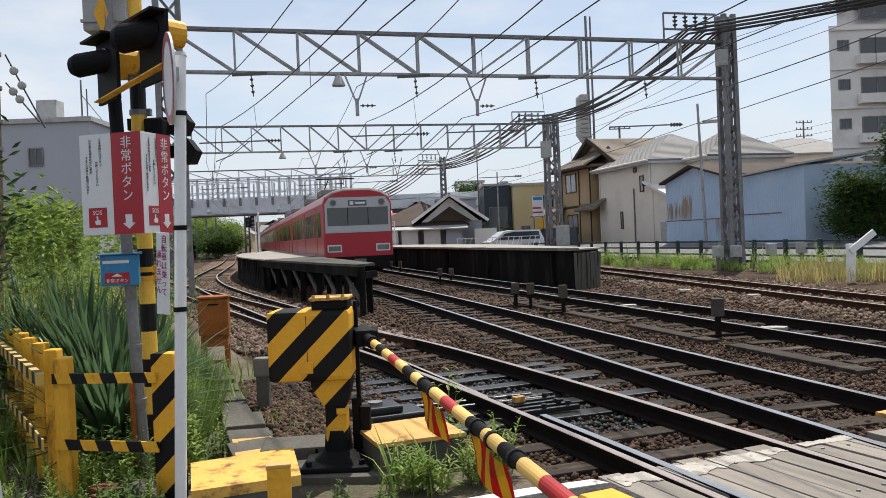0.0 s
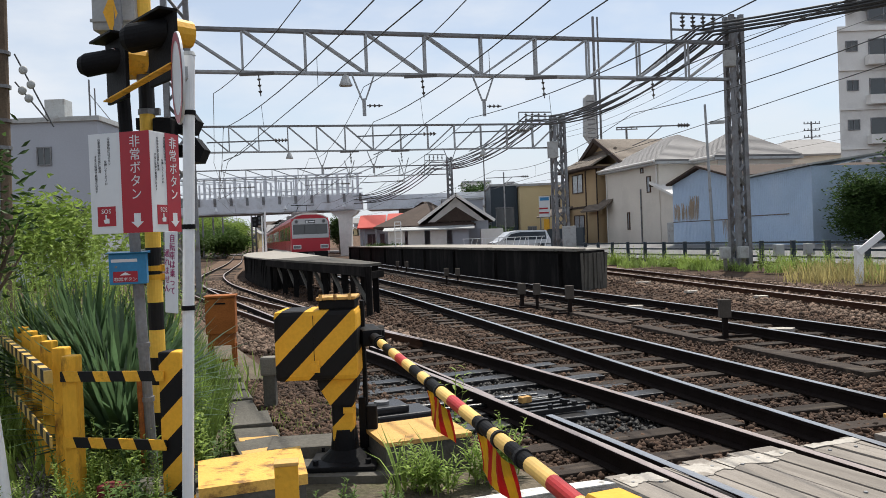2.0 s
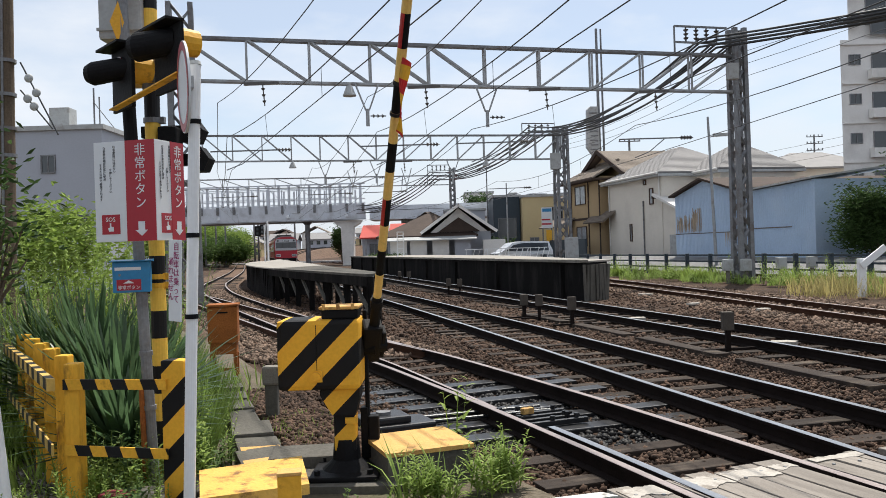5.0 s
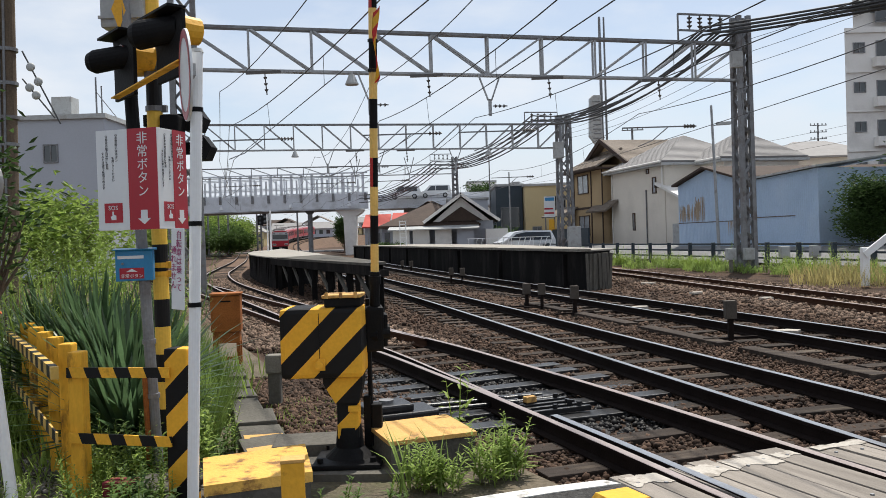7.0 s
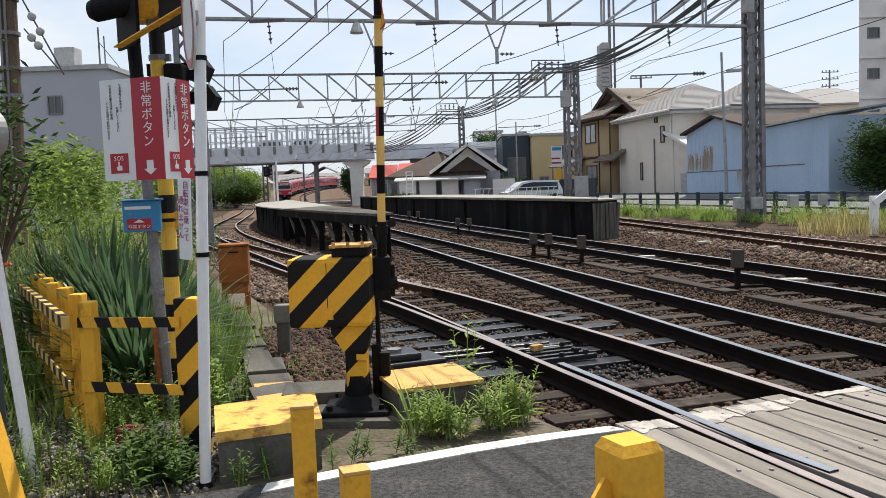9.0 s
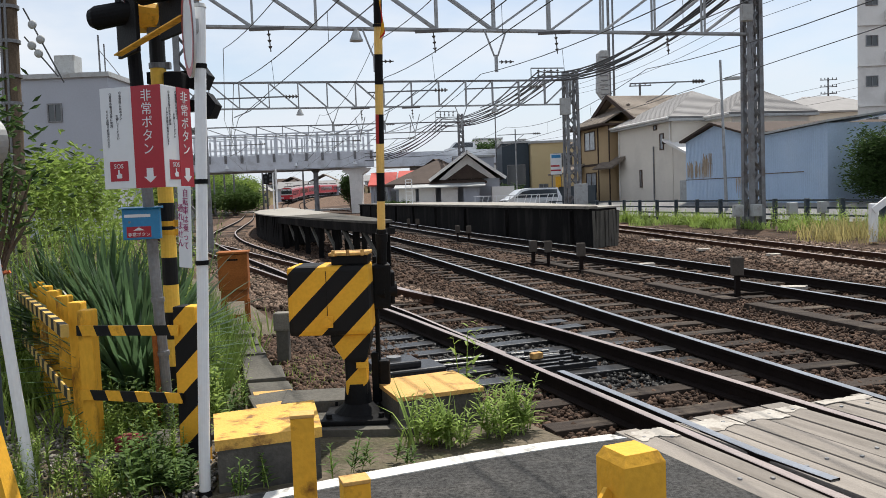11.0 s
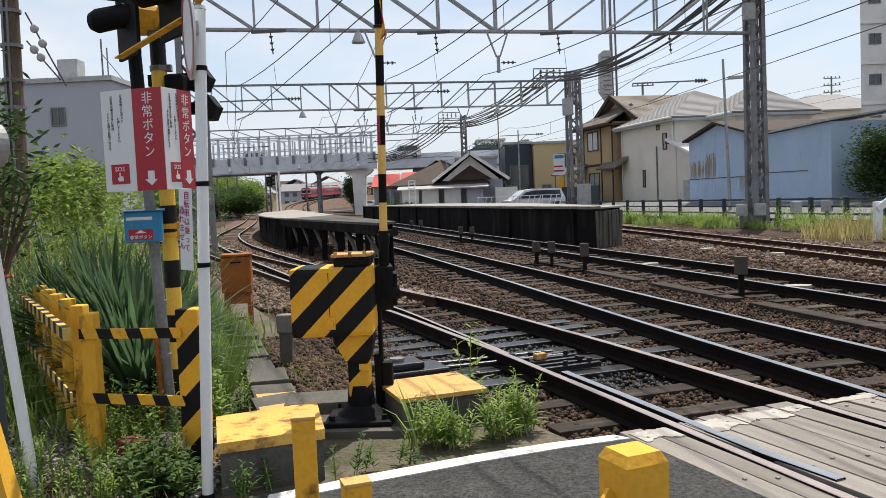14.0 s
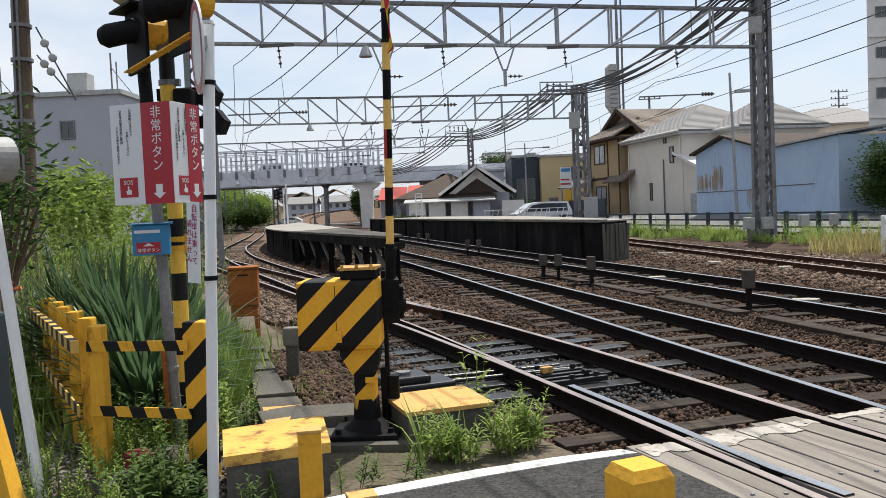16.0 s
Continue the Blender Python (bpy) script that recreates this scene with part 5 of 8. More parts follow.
def gate_machine():
    r = thing("barrier_machine", pose(-0.76, 5.78, 0.0), "yellow and black striped crossing barrier machine on a pedestal", "barrier machine")
    bm = bmesh.new()
    box(bm, (-0.22, -0.27, 0.0), (0.25, 0.22, 0.035), bevel=0.01)
    rod(bm, (0.012, 0, 0.03), (0.012, 0, 0.10), 0.18, 0.10, seg=18)
    rod(bm, (0.012, 0, 0.10), (0.012, 0, 0.24), 0.10, 0.085, seg=18)
    base = part("base_plate", bm, M_BLACK, r)
    for x, y in ((-0.17, -0.19), (0.19, -0.19), (-0.17, 0.17), (0.19, 0.17)):
        bm = bmesh.new()
        rod(bm, (x, y, 0.03), (x, y, 0.065), 0.022, seg=6)
        part("bolt", bm, M_BLACK, base)
    bm = bmesh.new()
    box(bm, (-0.065, -0.07, 0.16), (0.09, 0.07, 0.60), bevel=0.02)
    part("pedestal", bm, M_STRIPE_BOX, r)
    bm = bmesh.new()
    prism(bm, [(-0.15, 0.60), (-0.15, 0.56), (-0.067, 0.42), (0.092, 0.42), (0.125, 0.54), (0.125, 0.60)], -0.10, 0.10, axis="y")
    part("collar", bm, M_STRIPE_BOX, r)
    bm = bmesh.new()
    box(bm, (-0.43, -0.15, 0.60), (0.14, 0.22, 1.085), bevel=0.035)
    part("housing", bm, M_STRIPE_BOX, r)
    bm = bmesh.new()
    box(bm, (-0.12, -0.12, 1.085), (0.13, 0.14, 1.15), bevel=0.012)
    cap = part("cap", bm, M_BLACK, r)
    bm = bmesh.new()
    box(bm, (-0.135, -0.135, 1.15), (0.14, 0.15, 1.172), bevel=0.008)
    part("cap_lid", bm, M_YELLOW_WORN, cap, "faded yellow lid")
    for x in (-0.1, 0.0, 0.1):
        bm = bmesh.new()
        rod(bm, (x, -0.14, 1.15), (x, -0.14, 1.19), 0.012, seg=8)
        part("lid_bolt", bm, M_YELLOW_WORN, cap)
    bm = bmesh.new()
    rod(bm, (-0.16, -0.16, 0.70), (-0.16, -0.18, 0.70), 0.03, seg=12)
    box(bm, (-0.17, -0.165, 0.66), (-0.12, -0.15, 0.74))
    part("latch", bm, M_YELLOW, r)
    bm = bmesh.new()
    box(bm, (-0.158, -0.153, 0.64), (-0.154, -0.149, 1.05))
    part("door_seam", bm, M_BLACK, r)
    bm = bmesh.new()
    box(bm, (0.02, -0.10, 0.36), (0.10, -0.085, 0.40))
    part("nameplate", bm, M_YELLOW, r)
    # drive on the far side
    bm = bmesh.new()
    box(bm, (0.135, 0.16, 0.30), (0.165, 0.22, 1.12), bevel=0.008)
    rod(bm, (0.13, 0.19, 0.86), (0.22, 0.19, 0.86), 0.07, seg=14)
    box(bm, (0.10, 0.14, 0.05), (0.155, 0.24, 0.42), bevel=0.01)
    box(bm, (0.155, 0.13, 0.06), (0.23, 0.22, 0.36), bevel=0.01)
    part("drive_housing", bm, M_BLACK, r)
    # concrete plinth
    p = thing("plinth", Matrix(), "weathered concrete plinth of the barrier machine", "plinth")
    bm = bmesh.new()
    prism(bm, [(-1.08, 5.44), (-0.30, 5.40), (-0.26, 6.06), (-1.08, 6.14)], -0.3, -0.001)
    part("block", bm, M_CONC_DARK, p)
    return r


def barrier_arm(machine):
    """The arm lies along +x of its own space, from the pivot."""
    r = new("barrier_arm")
    r.empty_display_size = 0.1
    r.parent = machine
    r["label"] = "barrier arm in yellow, black and red bands"
    bm = bmesh.new()
    rod(bm, (0.18, 0, 0), (0.45, 0, 0), 0.037, seg=16)
    rod(bm, (0.36, 0, 0), (0.42, 0, 0), 0.045, seg=16)
    rod(bm, (0, -0.09, 0), (0, 0.10, 0), 0.06, seg=14)
    part("arm_holder", bm, M_BLACK, r)
    bm = bmesh.new()
    box(bm, (-0.13, -0.085, -0.06), (0.20, 0.055, 0.06), bevel=0.02)
    box(bm, (-0.10, 0.056, -0.045), (0.14, 0.085, 0.045), bevel=0.01)
    part("counterweight", bm, M_BLACK, r)
    seq = "YBYRYBYBYRYBYBYRYB"
    l, w = 0.451, 0.2029
    mats = {"Y": M_ARM_Y, "B": M_BLACK, "R": M_ARM_R}
    for i, c in enumerate(seq):
        bm = bmesh.new()
        rod(bm, (l, 0, 0), (l + w - 0.0005, 0, 0), 0.029, seg=16)
        if c == "R":
            # red tape over the upper side only
            bm.normal_update()
            for f in bm.faces:
                f.material_index = 1 if f.normal.y * 0.9 - f.normal.z * 0.5 > 0.05 else 0
        part("band", bm, mats[c], r, smooth=False, mats=(M_BLACK,) if c == "R" else ())
        l += w
    bm = bmesh.new()
    rod(bm, (l, 0, 0), (l + 0.05, 0, 0), 0.0292, seg=16)
    part("end_band", bm, M_ARM_Y, r)
    bm = bmesh.new()
    rod(bm, (l + 0.05, 0, 0), (l + 0.11, 0, 0), 0.032, seg=16)
    rod(bm, (l + 0.11, 0, 0), (l + 0.112, 0, 0), 0.012, seg=12)
    part("tip_cap", bm, M_RUBBER, r)
    for x in (1.85, 2.05, 2.75, 2.95, 3.2):
        bm = bmesh.new()
        rod(bm, (x, 0, 0), (x + 0.02, 0, 0), 0.036, seg=14)
        part("strap", bm, M_RUBBER, r)
    for x in (1.77, 2.66):
        bm = bmesh.new()
        rows = [[bm.verts.new((u * 0.47 + 0.03 * v, 0.015 * math.sin(6 * u + 2 * v), -0.03 - 0.15 * v)) for u in np.linspace(0, 1, 9)] for v in np.linspace(0, 1, 5)]
        fs = [bm.faces.new((rows[i][j], rows[i][j + 1], rows[i + 1][j + 1], rows[i + 1][j])) for i in range(4) for j in range(8)]
        bmesh.ops.solidify(bm, geom=fs, thickness=0.004)
        f = part("flag", bm, M_STRIPE_FLAG, r, "red and yellow striped cloth flag")
        f.matrix_basis = Matrix.Translation((x, 0, -0.02))
    return r


def slab_box(name, corners, z0, z1, material, label, category, top=None, lid=0.03):
    r = thing(name, Matrix(), label, category)
    bm = bmesh.new()
    prism(bm, corners, z0, z1 - lid)
    part("block", bm, material, r)
    c = Vector((sum(p[0] for p in corners) / 4, sum(p[1] for p in corners) / 4))
    bm = bmesh.new()
    prism(bm, [tuple(c + (Vector(p) - c) * 1.04) for p in corners], z1 - lid + 0.001, z1)
    part("cover", bm, top or M_YELLOW_WORN, r, "worn yellow painted cover")
    return r


white_pole()
crossing_signal()
emergency_sign()
button_box()
machine = gate_machine()
arm = barrier_arm(machine)
slab_box("cable_pit", [(-0.44, 5.50), (0.13, 5.72), (-0.08, 6.29), (-0.64, 6.04)], -0.3, 0.19, M_CONC_DARK, "concrete cable pit with worn yellow cover plate", "cable pit")
slab_box("cable_pit", [(-1.36, 4.42), (-0.83, 4.63), (-0.98, 5.25), (-1.53, 4.98)], -0.3, 0.25, M_CONC_DARK, "low concrete box with yellow painted lid", "cable pit", M_YELLOW_PALE, 0.06)


def guard_fence():
    r = thing("guard_fence", Matrix(), "yellow guard fence with black striped bars, rusty and weathered", "fence")
    posts = [(-2.30, 5.02, 0.92, 0.09), (-2.57, 5.47, 0.92, 0.09), (-2.86, 5.9, 0.92, 0.09), (-3.13, 6.3, 0.92, 0.09), (-3.4, 6.7, 0.92, 0.09), (-3.68, 7.12, 0.92, 0.09)]
    for x, y, h, w in posts:
        bm = bmesh.new()
        box(bm, (x - w / 2, y - 0.05, -0.15), (x + w / 2, y + 0.05, h), bevel=0.012)
        part("post", bm, M_YELLOW_RUST, r)
    for z, zz in ((0.80, 0.79), (0.405, 0.375)):
        bm = bmesh.new()
        bar(bm, (-2.34, 4.955, z), (-1.70, 4.90, zz), 0.012, 0.062)
        part("cross_bar", bm, M_STRIPE_BAR, r, "yellow and black striped bar")
    bm = bmesh.new()
    bar(bm, (-2.41, 4.95, 0.405), (-3.86, 7.15, 0.42), 0.012, 0.07)
    part("side_bar", bm, M_STRIPE_SIDE, r, "yellow and black striped bar")
    bm = bmesh.new()
    bar(bm, (-2.41, 4.95, 0.80), (-3.86, 7.15, 0.81), 0.045, 0.075)
    part("side_bar", bm, M_STRIPE_SIDE, r, "yellow and black striped bar")
    bm = bmesh.new()
    box(bm, (-0.075, -0.06, -0.15), (0.075, 0.06, 0.93), pose(-1.655, 4.97, 0, 0, 0, -12), bevel=0.012)
    part("post", bm, M_STRIPE_BOX, r, "post with broad black stripes")


def bollards():
    bm = bmesh.new()
    r = thing("bollard", pose(0.377, 1.92, -0.03, 0, 0, 24), "square yellow steel bollard with chamfered top and brace", "bollard", "bollards")
    prism(bm, [(-0.057, -0.057), (0.057, -0.057), (0.057, 0.057), (-0.057, 0.057)], -0.1, 0.935)
    part("post", bm, M_YELLOW, r)
    bm = bmesh.new()
    vs = prism(bm, [(-0.0575, -0.0575), (0.0575, -0.0575), (0.0575, 0.0575), (-0.0575, 0.0575)], 0.935, 0.96)
    for v in vs[4:]:
        v.co.x *= 0.78
        v.co.y *= 0.78
    part("top_cap", bm, M_YELLOW, r)
    bm = bmesh.new()
    bar(bm, (-0.055, 0, 0.86), (-0.40, -0.12, 0.55), 0.05, 0.012, up=(0, 1, 0))
    part("brace", bm, M_YELLOW, r)
    bm = bmesh.new()
    rod(bm, (0.02, -0.058, 0.82), (0.02, -0.075, 0.82), 0.014, seg=8)
    part("bolt", bm, M_YELLOW, r)
    for x, y, h, a in ((-0.53, 2.62, 0.845, 10), (-0.315, 2.22, 0.765, 20), (-0.01, 1.90, 0.765, 30)):
        r = thing("angle_post", pose(x, y, 0, 0, 0, a), "yellow steel angle post with chipped rusty paint", "post", "angle posts")
        bm = bmesh.new()
        prism(bm, [(-0.037, -0.03), (0.037, -0.03), (0.037, 0.03), (0.029, 0.03), (0.029, -0.02), (-0.029, -0.02), (-0.029, 0.03), (-0.037, 0.03)], -0.1, h)
        part("channel", bm, M_YELLOW, r)
        bm = bmesh.new()
        box(bm, (-0.039, -0.032, h + 0.0005), (0.039, 0.032, h + 0.012), bevel=0.003)
        part("cap_plate", bm, M_YELLOW_WORN, r)


guard_fence()
bollards()


def kerb_slabs():
    pts = [(-1.28, 5.62), (-1.42, 6.1), (-1.55, 6.55), (-1.72, 7.05), (-1.93, 7.6), (-2.12, 8.2), (-2.33, 8.85), (-2.55, 9.5), (-2.76, 10.15)]
    rnd = random.Random(3)
    for i, (x, y) in enumerate(pts):
        r = thing("kerb_slab", pose(x, y, rnd.uniform(-0.02, 0.03), rnd.uniform(-1.5, 1.5), rnd.uniform(-2, 2), 18 + rnd.uniform(-3, 3)), "weathered concrete kerb slab among weeds", "kerb slab", "kerb slabs")
        bm = bmesh.new()
        w = 0.17 if i < 4 else 0.13
        box(bm, (-w, -0.27, -0.25), (w, 0.27, 0.05), bevel=0.015)
        part("slab", bm, M_CONC_DARK, r)
        if i in (1, 2):
            bm = bmesh.new()
            box(bm, (-w + 0.02, -0.25, 0.0505), (w - 0.02, -0.12, 0.053))
            part("yellow_paint", bm, M_YELLOW_WORN, r)
    r = thing("concrete_block", pose(-1.27, 6.25, 0.02, 0, 0, 6), "rough concrete block beside the barrier plinth", "block")
    bm = bmesh.new()
    box(bm, (-0.10, -0.35, -0.25), (0.45, 0.05, 0.06), bevel=0.02)
    part("block", bm, M_CONC_DARK, r)


def relay_box():
    r = thing("relay_box", pose(-2.98, 10.9, -0.05, 0, 0, 10), "rust-brown steel trackside relay box on legs", "relay box")
    bm = bmesh.new()
    box(bm, (-0.19, -0.17, 0.45), (0.19, 0.17, 0.92), bevel=0.01)
    part("case", bm, M_RUSTBOX, r)
    bm = bmesh.new()
    box(bm, (-0.205, -0.19, 0.925), (0.205, 0.19, 0.955), bevel=0.008)
    part("lid", bm, M_RUSTBOX, r)
    bm = bmesh.new()
    box(bm, (-0.07, -0.176, 0.84), (0.07, -0.17, 0.86))
    part("slot", bm, M_BLACK, r)
    bm = bmesh.new()
    box(bm, (-0.17, -0.15, 0.30), (0.17, 0.15, 0.45), bevel=0.01)
    part("lower_case", bm, M_RUSTBOX, r)
    for x in (-0.15, 0.15):
        for y in (-0.13, 0.13):
            bm = bmesh.new()
            bar(bm, (x, y, -0.15), (x, y, 0.3), 0.05, 0.05, up=(0, 1, 0))
            part("leg", bm, M_RUSTBOX, r)
    bm = bmesh.new()
    bar(bm, (-0.15, -0.13, 0.1), (0.15, -0.13, 0.1), 0.04, 0.04)
    part("stretcher", bm, M_RUSTBOX, r)
    r = thing("marker_post", pose(-1.74, 8.0, -0.1), "short grey concrete marker post", "post")
    bm = bmesh.new()
    box(bm, (-0.06, -0.05, -0.1), (0.06, 0.05, 0.52), bevel=0.012)
    part("shaft", bm, M_CONC_DARK, r)
    bm = bmesh.new()
    box(bm, (-0.08, -0.07, 0.38), (0.10, 0.07, 0.56), bevel=0.02)
    part("head", bm, M_CONC, r)


kerb_slabs()
relay_box()


# ---- crossing deck: timber planks along the rails ----
deck = thing("crossing_deck", Matrix(), "grey weathered timber planks of the level crossing deck", "crossing deck", kind="structure")
plank_rows = [(2.24, 2.40), (2.41, 2.55), (2.68, 2.86), (2.875, 3.05), (3.065, 3.25), (3.265, 3.45), (3.465, 3.66), (3.83, 4.0), (4.02, 4.2), (4.22, 4.38), (4.55, 4.75), (4.77, 4.97), (4.99, 5.2), (5.22, 5.4), (5.62, 5.8), (5.82, 6.02), (6.04, 6.24), (6.26, 6.46), (6.48, 6.7)]
rnd = random.Random(11)
for u0, u1 in plank_rows:
    v = rnd.uniform(-0.14, 0.0) if u0 < 4.4 else rnd.uniform(-0.05, 0.1)
    while v < 9:
        v1 = v + 9.5
        bm = bmesh.new()
        w, ln = u1 - u0, v1 - v - 0.012
        box(bm, (0, 0, 0), (w, ln, 0.12), bevel=0.006)
        o = part("plank", bm, M_DECK, deck)
        p = uv(u0, v, -0.014 + rnd.uniform(-0.004, 0.004))
        o.matrix_basis = Matrix.Translation(p) @ Matrix((U, V, Vector((0, 0, -1)))).transposed().to_4x4()
        for k in range(5):
            bm = bmesh.new()
            rod(bm, (w / 2, 0.2 + k * 0.85, 0.03), (w / 2, 0.2 + k * 0.85, -0.009), 0.018, 0.012, seg=8)
            part("bolt", bm, M_STEEL_DK, o)
        v = v1
# worn patches of white paint at the deck's end
rnd = random.Random(17)
for u0, u1, wd in ((2.26, 2.54, 0.20), (2.70, 3.04, 0.24), (3.06, 3.44, 0.20), (3.47, 3.66, 0.12), (3.84, 4.36, 0.10)):
    bm = bmesh.new()
    n = 14
    edge0 = [uv(u0 + (u1 - u0) * k / n, -0.02 + rnd.uniform(0, 0.03)) for k in range(n + 1)]
    edge1 = [uv(u0 + (u1 - u0) * k / n, wd * (0.85 + 0.15 * math.sin(k * 0.5 + u0 * 9)) + rnd.uniform(-0.012, 0.012)) for k in range(n, -1, -1)]
    prism(bm, [p[:2] for p in edge0 + edge1], -0.012, -0.0075)
    part("paint_patch", bm, M_OLD_PAINT, deck, "worn pale paint patch")


# ---- train: six red cars; local y runs along the travel, the trailing end is at y = 0 ----
CAR_L, CAR_W = 18.9, 2.72


def car_shell(bm, y0, y1, front_taper=0.0):
    half = CAR_W / 2
    prof = [(-half, 0.95), (-half, 3.05), (-half + 0.10, 3.32), (-half + 0.42, 3.52), (-0.5, 3.62), (0.5, 3.62), (half - 0.42, 3.52), (half - 0.10, 3.32), (half, 3.05), (half, 0.95)]
    rings = []
    steps = [y0, y0 + 0.05, y0 + 0.16, y1] if front_taper else [y0, y1]
    for i, y in enumerate(steps):
        k = 1.0 if not front_taper else (0.965, 0.988, 1.0, 1.0)[i]
        rings.append([bm.verts.new((x * k, y, 0.95 + (z - 0.95) * k)) for x, z in prof])
    n = len(prof)
    for a, b in zip(rings, rings[1:]):
        for j in range(n):
            f = bm.faces.new((a[j], a[(j + 1) % n], b[(j + 1) % n], b[j]))
            f.material_index = 1 if 2 <= j <= 6 else 0
    bm.faces.new(rings[0])
    bm.faces.new(rings[-1])
    bmesh.ops.recalc_face_normals(bm, faces=bm.faces[:])


def train_car(with_cab):
    r = thing("train_car", Matrix(), "red commuter train car with cab end" if with_cab else "red commuter train car with grey roof", "train car", "train cars")
    bm = bmesh.new()
    car_shell(bm, 0.0, CAR_L - 0.4, with_cab)
    part("body", bm, M_TRAIN_RED, r, mats=(M_TRAIN_ROOF,))
    h = CAR_W / 2
    for s in (-1, 1):
        for y in (2.6, 8.6, 14.6):
            bm = bmesh.new()
            box(bm, (s * h - 0.012, y, 1.0), (s * h + 0.012, y + 1.4, 2.95))
            d = part("door", bm, M_TRAIN_RED, r)
            for k in (0, 1):
                bm = bmesh.new()
                box(bm, (s * h - 0.016, y + 0.14 + 0.62 * k, 1.75), (s * h + 0.016, y + 0.62 + 0.62 * k, 2.75))
                part("door_window", bm, M_GLASS_DK, d)
            bm = bmesh.new()
            for yy in (y - 0.03, y + 0.69, y + 1.40):
                box(bm, (s * h - 0.006, yy, 1.0), (s * h + 0.006, yy + 0.03, 2.98))
            part("door_seal", bm, M_BLACK, d)
        for y0, y1 in ((1.0, 2.2), (4.5, 6.2), (6.5, 8.2), (10.5, 12.2), (12.5, 14.2), (16.4, 17.7)):
            bm = bmesh.new()
            box(bm, (s * h - 0.014, y0, 1.75), (s * h + 0.014, y1, 2.75))
            part("side_window", bm, M_GLASS_DK, r)
        bm = bmesh.new()
        box(bm, (s * h - 0.01, 0.3, 0.95), (s * h + 0.01, CAR_L - 0.5, 1.02))
        part("sill", bm, M_TRAIN_GREY, r)
    for y in (4.6, 12.2):
        bm = bmesh.new()
        box(bm, (-0.9, y, 3.58), (0.9, y + 2.2, 3.88), bevel=0.06)
        part("roof_unit", bm, M_TRAIN_ROOF, r)
    bm = bmesh.new()
    box(bm, (-1.1, 1.0, 0.35), (1.1, CAR_L - 1.4, 0.95))
    part("underframe", bm, M_BLACK, r)
    for y in (2.6, 15.4):
        b = new("bogie")
        b.parent = r
        b.matrix_basis = Matrix.Translation((0, y, 0))
        bm = bmesh.new()
        for x in (-0.95, 0.95):
            box(bm, (x - 0.08, -1.3, 0.38), (x + 0.08, 1.3, 0.62))
        box(bm, (-0.95, -0.2, 0.4), (0.95, 0.2, 0.6))
        part("bogie_frame", bm, M_BLACK, b)
        for yy in (-1.05, 1.05):
            bm = bmesh.new()
            for x in (-0.56, 0.56):
                rod(bm, (x - 0.06, yy, 0.43), (x + 0.06, yy, 0.43), 0.43, seg=20)
            rod(bm, (-0.6, yy, 0.43), (0.6, yy, 0.43), 0.08)
            part("wheelset", bm, M_STEEL_DK, b)
    if with_cab:
        bm = bmesh.new()
        prism(bm, [(-1.28, 1.88), (1.28, 1.88), (1.28, 3.0), (1.1, 3.26), (-1.1, 3.26), (-1.28, 3.0)], -0.025, 0.01, axis="y")
        part("front_mask", bm, M_TRAIN_GREY, r, "grey metal front band")
        bm = bmesh.new()
        box(bm, (-1.19, -0.035, 2.16), (1.19, -0.025, 2.86), bevel=0.0)
        part("windscreen", bm, M_GLASS_DK, r)
        for x in (-0.4, 0.4):
            bm = bmesh.new()
            box(bm, (x - 0.012, -0.042, 2.16), (x + 0.012, -0.034, 2.86))
            part("window_post", bm, M_BLACK, r)
        bm = bmesh.new()
        box(bm, (-0.36, -0.036, 2.92), (0.36, -0.024, 3.14))
        part("destination_box", bm, M_GLASS_DK, r)
        bm = bmesh.new()
        box(bm, (-0.30, -0.040, 2.96), (-0.16, -0.036, 3.10))
        box(bm, (-0.1, -0.040, 2.99), (0.30, -0.036, 3.07))
        part("destination_bars", bm, M_SIGN_WHITE, r)
        for x in (-0.95, 0.95):
            bm = bmesh.new()
            rod(bm, (x, -0.05, 3.05), (x, -0.02, 3.05), 0.13, seg=18)
            p = part("upper_lamp", bm, M_STEEL_DK, r)
            bm = bmesh.new()
            rod(bm, (x, -0.056, 3.05), (x, -0.05, 3.05), 0.09, seg=18)
            part("lens", bm, M_GLASS_DK, p)
            bm = bmesh.new()
            box(bm, (x - 0.28, -0.03, 1.13), (x + 0.28, 0.0, 1.42), bevel=0.02)
            p = part("lower_lamp", bm, M_SIGN_WHITE, r, "white framed rectangular lamp")
            bm = bmesh.new()
            box(bm, (x - 0.23, -0.035, 1.18), (x + 0.23, -0.03, 1.37))
            part("lens", bm, M_STEEL_DK, p)
        bm = bmesh.new()
        box(bm, (-1.2, -0.02, 0.45), (1.2, 0.2, 0.94), bevel=0.05)
        part("skirt", bm, M_BLACK, r)
        bm = bmesh.new()
        box(bm, (-0.22, -0.35, 0.55), (0.22, 0.0, 0.85), bevel=0.04)
        part("coupler", bm, M_STEEL_DK, r)
        bm = bmesh.new()
        bar(bm, (-1.22, -0.03, 1.93), (1.22, -0.03, 1.93), 0.02, 0.03)
        part("trim_strip", bm, M_TRAIN_GREY, r)
        # pantograph
        bm = bmesh.new()
        for s in (-1, 1):
            bar(bm, (s * 0.55, 7.0, 3.7), (s * 0.4, 8.0, 4.1), 0.04, 0.04)
            bar(bm, (s * 0.4, 8.0, 4.1), (s * 0.3, 7.0, 4.5), 0.04, 0.04)
        bar(bm, (-0.9, 7.0, 4.51), (0.9, 7.0, 4.51), 0.2, 0.05)
        part("pantograph", bm, M_BLACK, r)
    else:
        bm = bmesh.new()
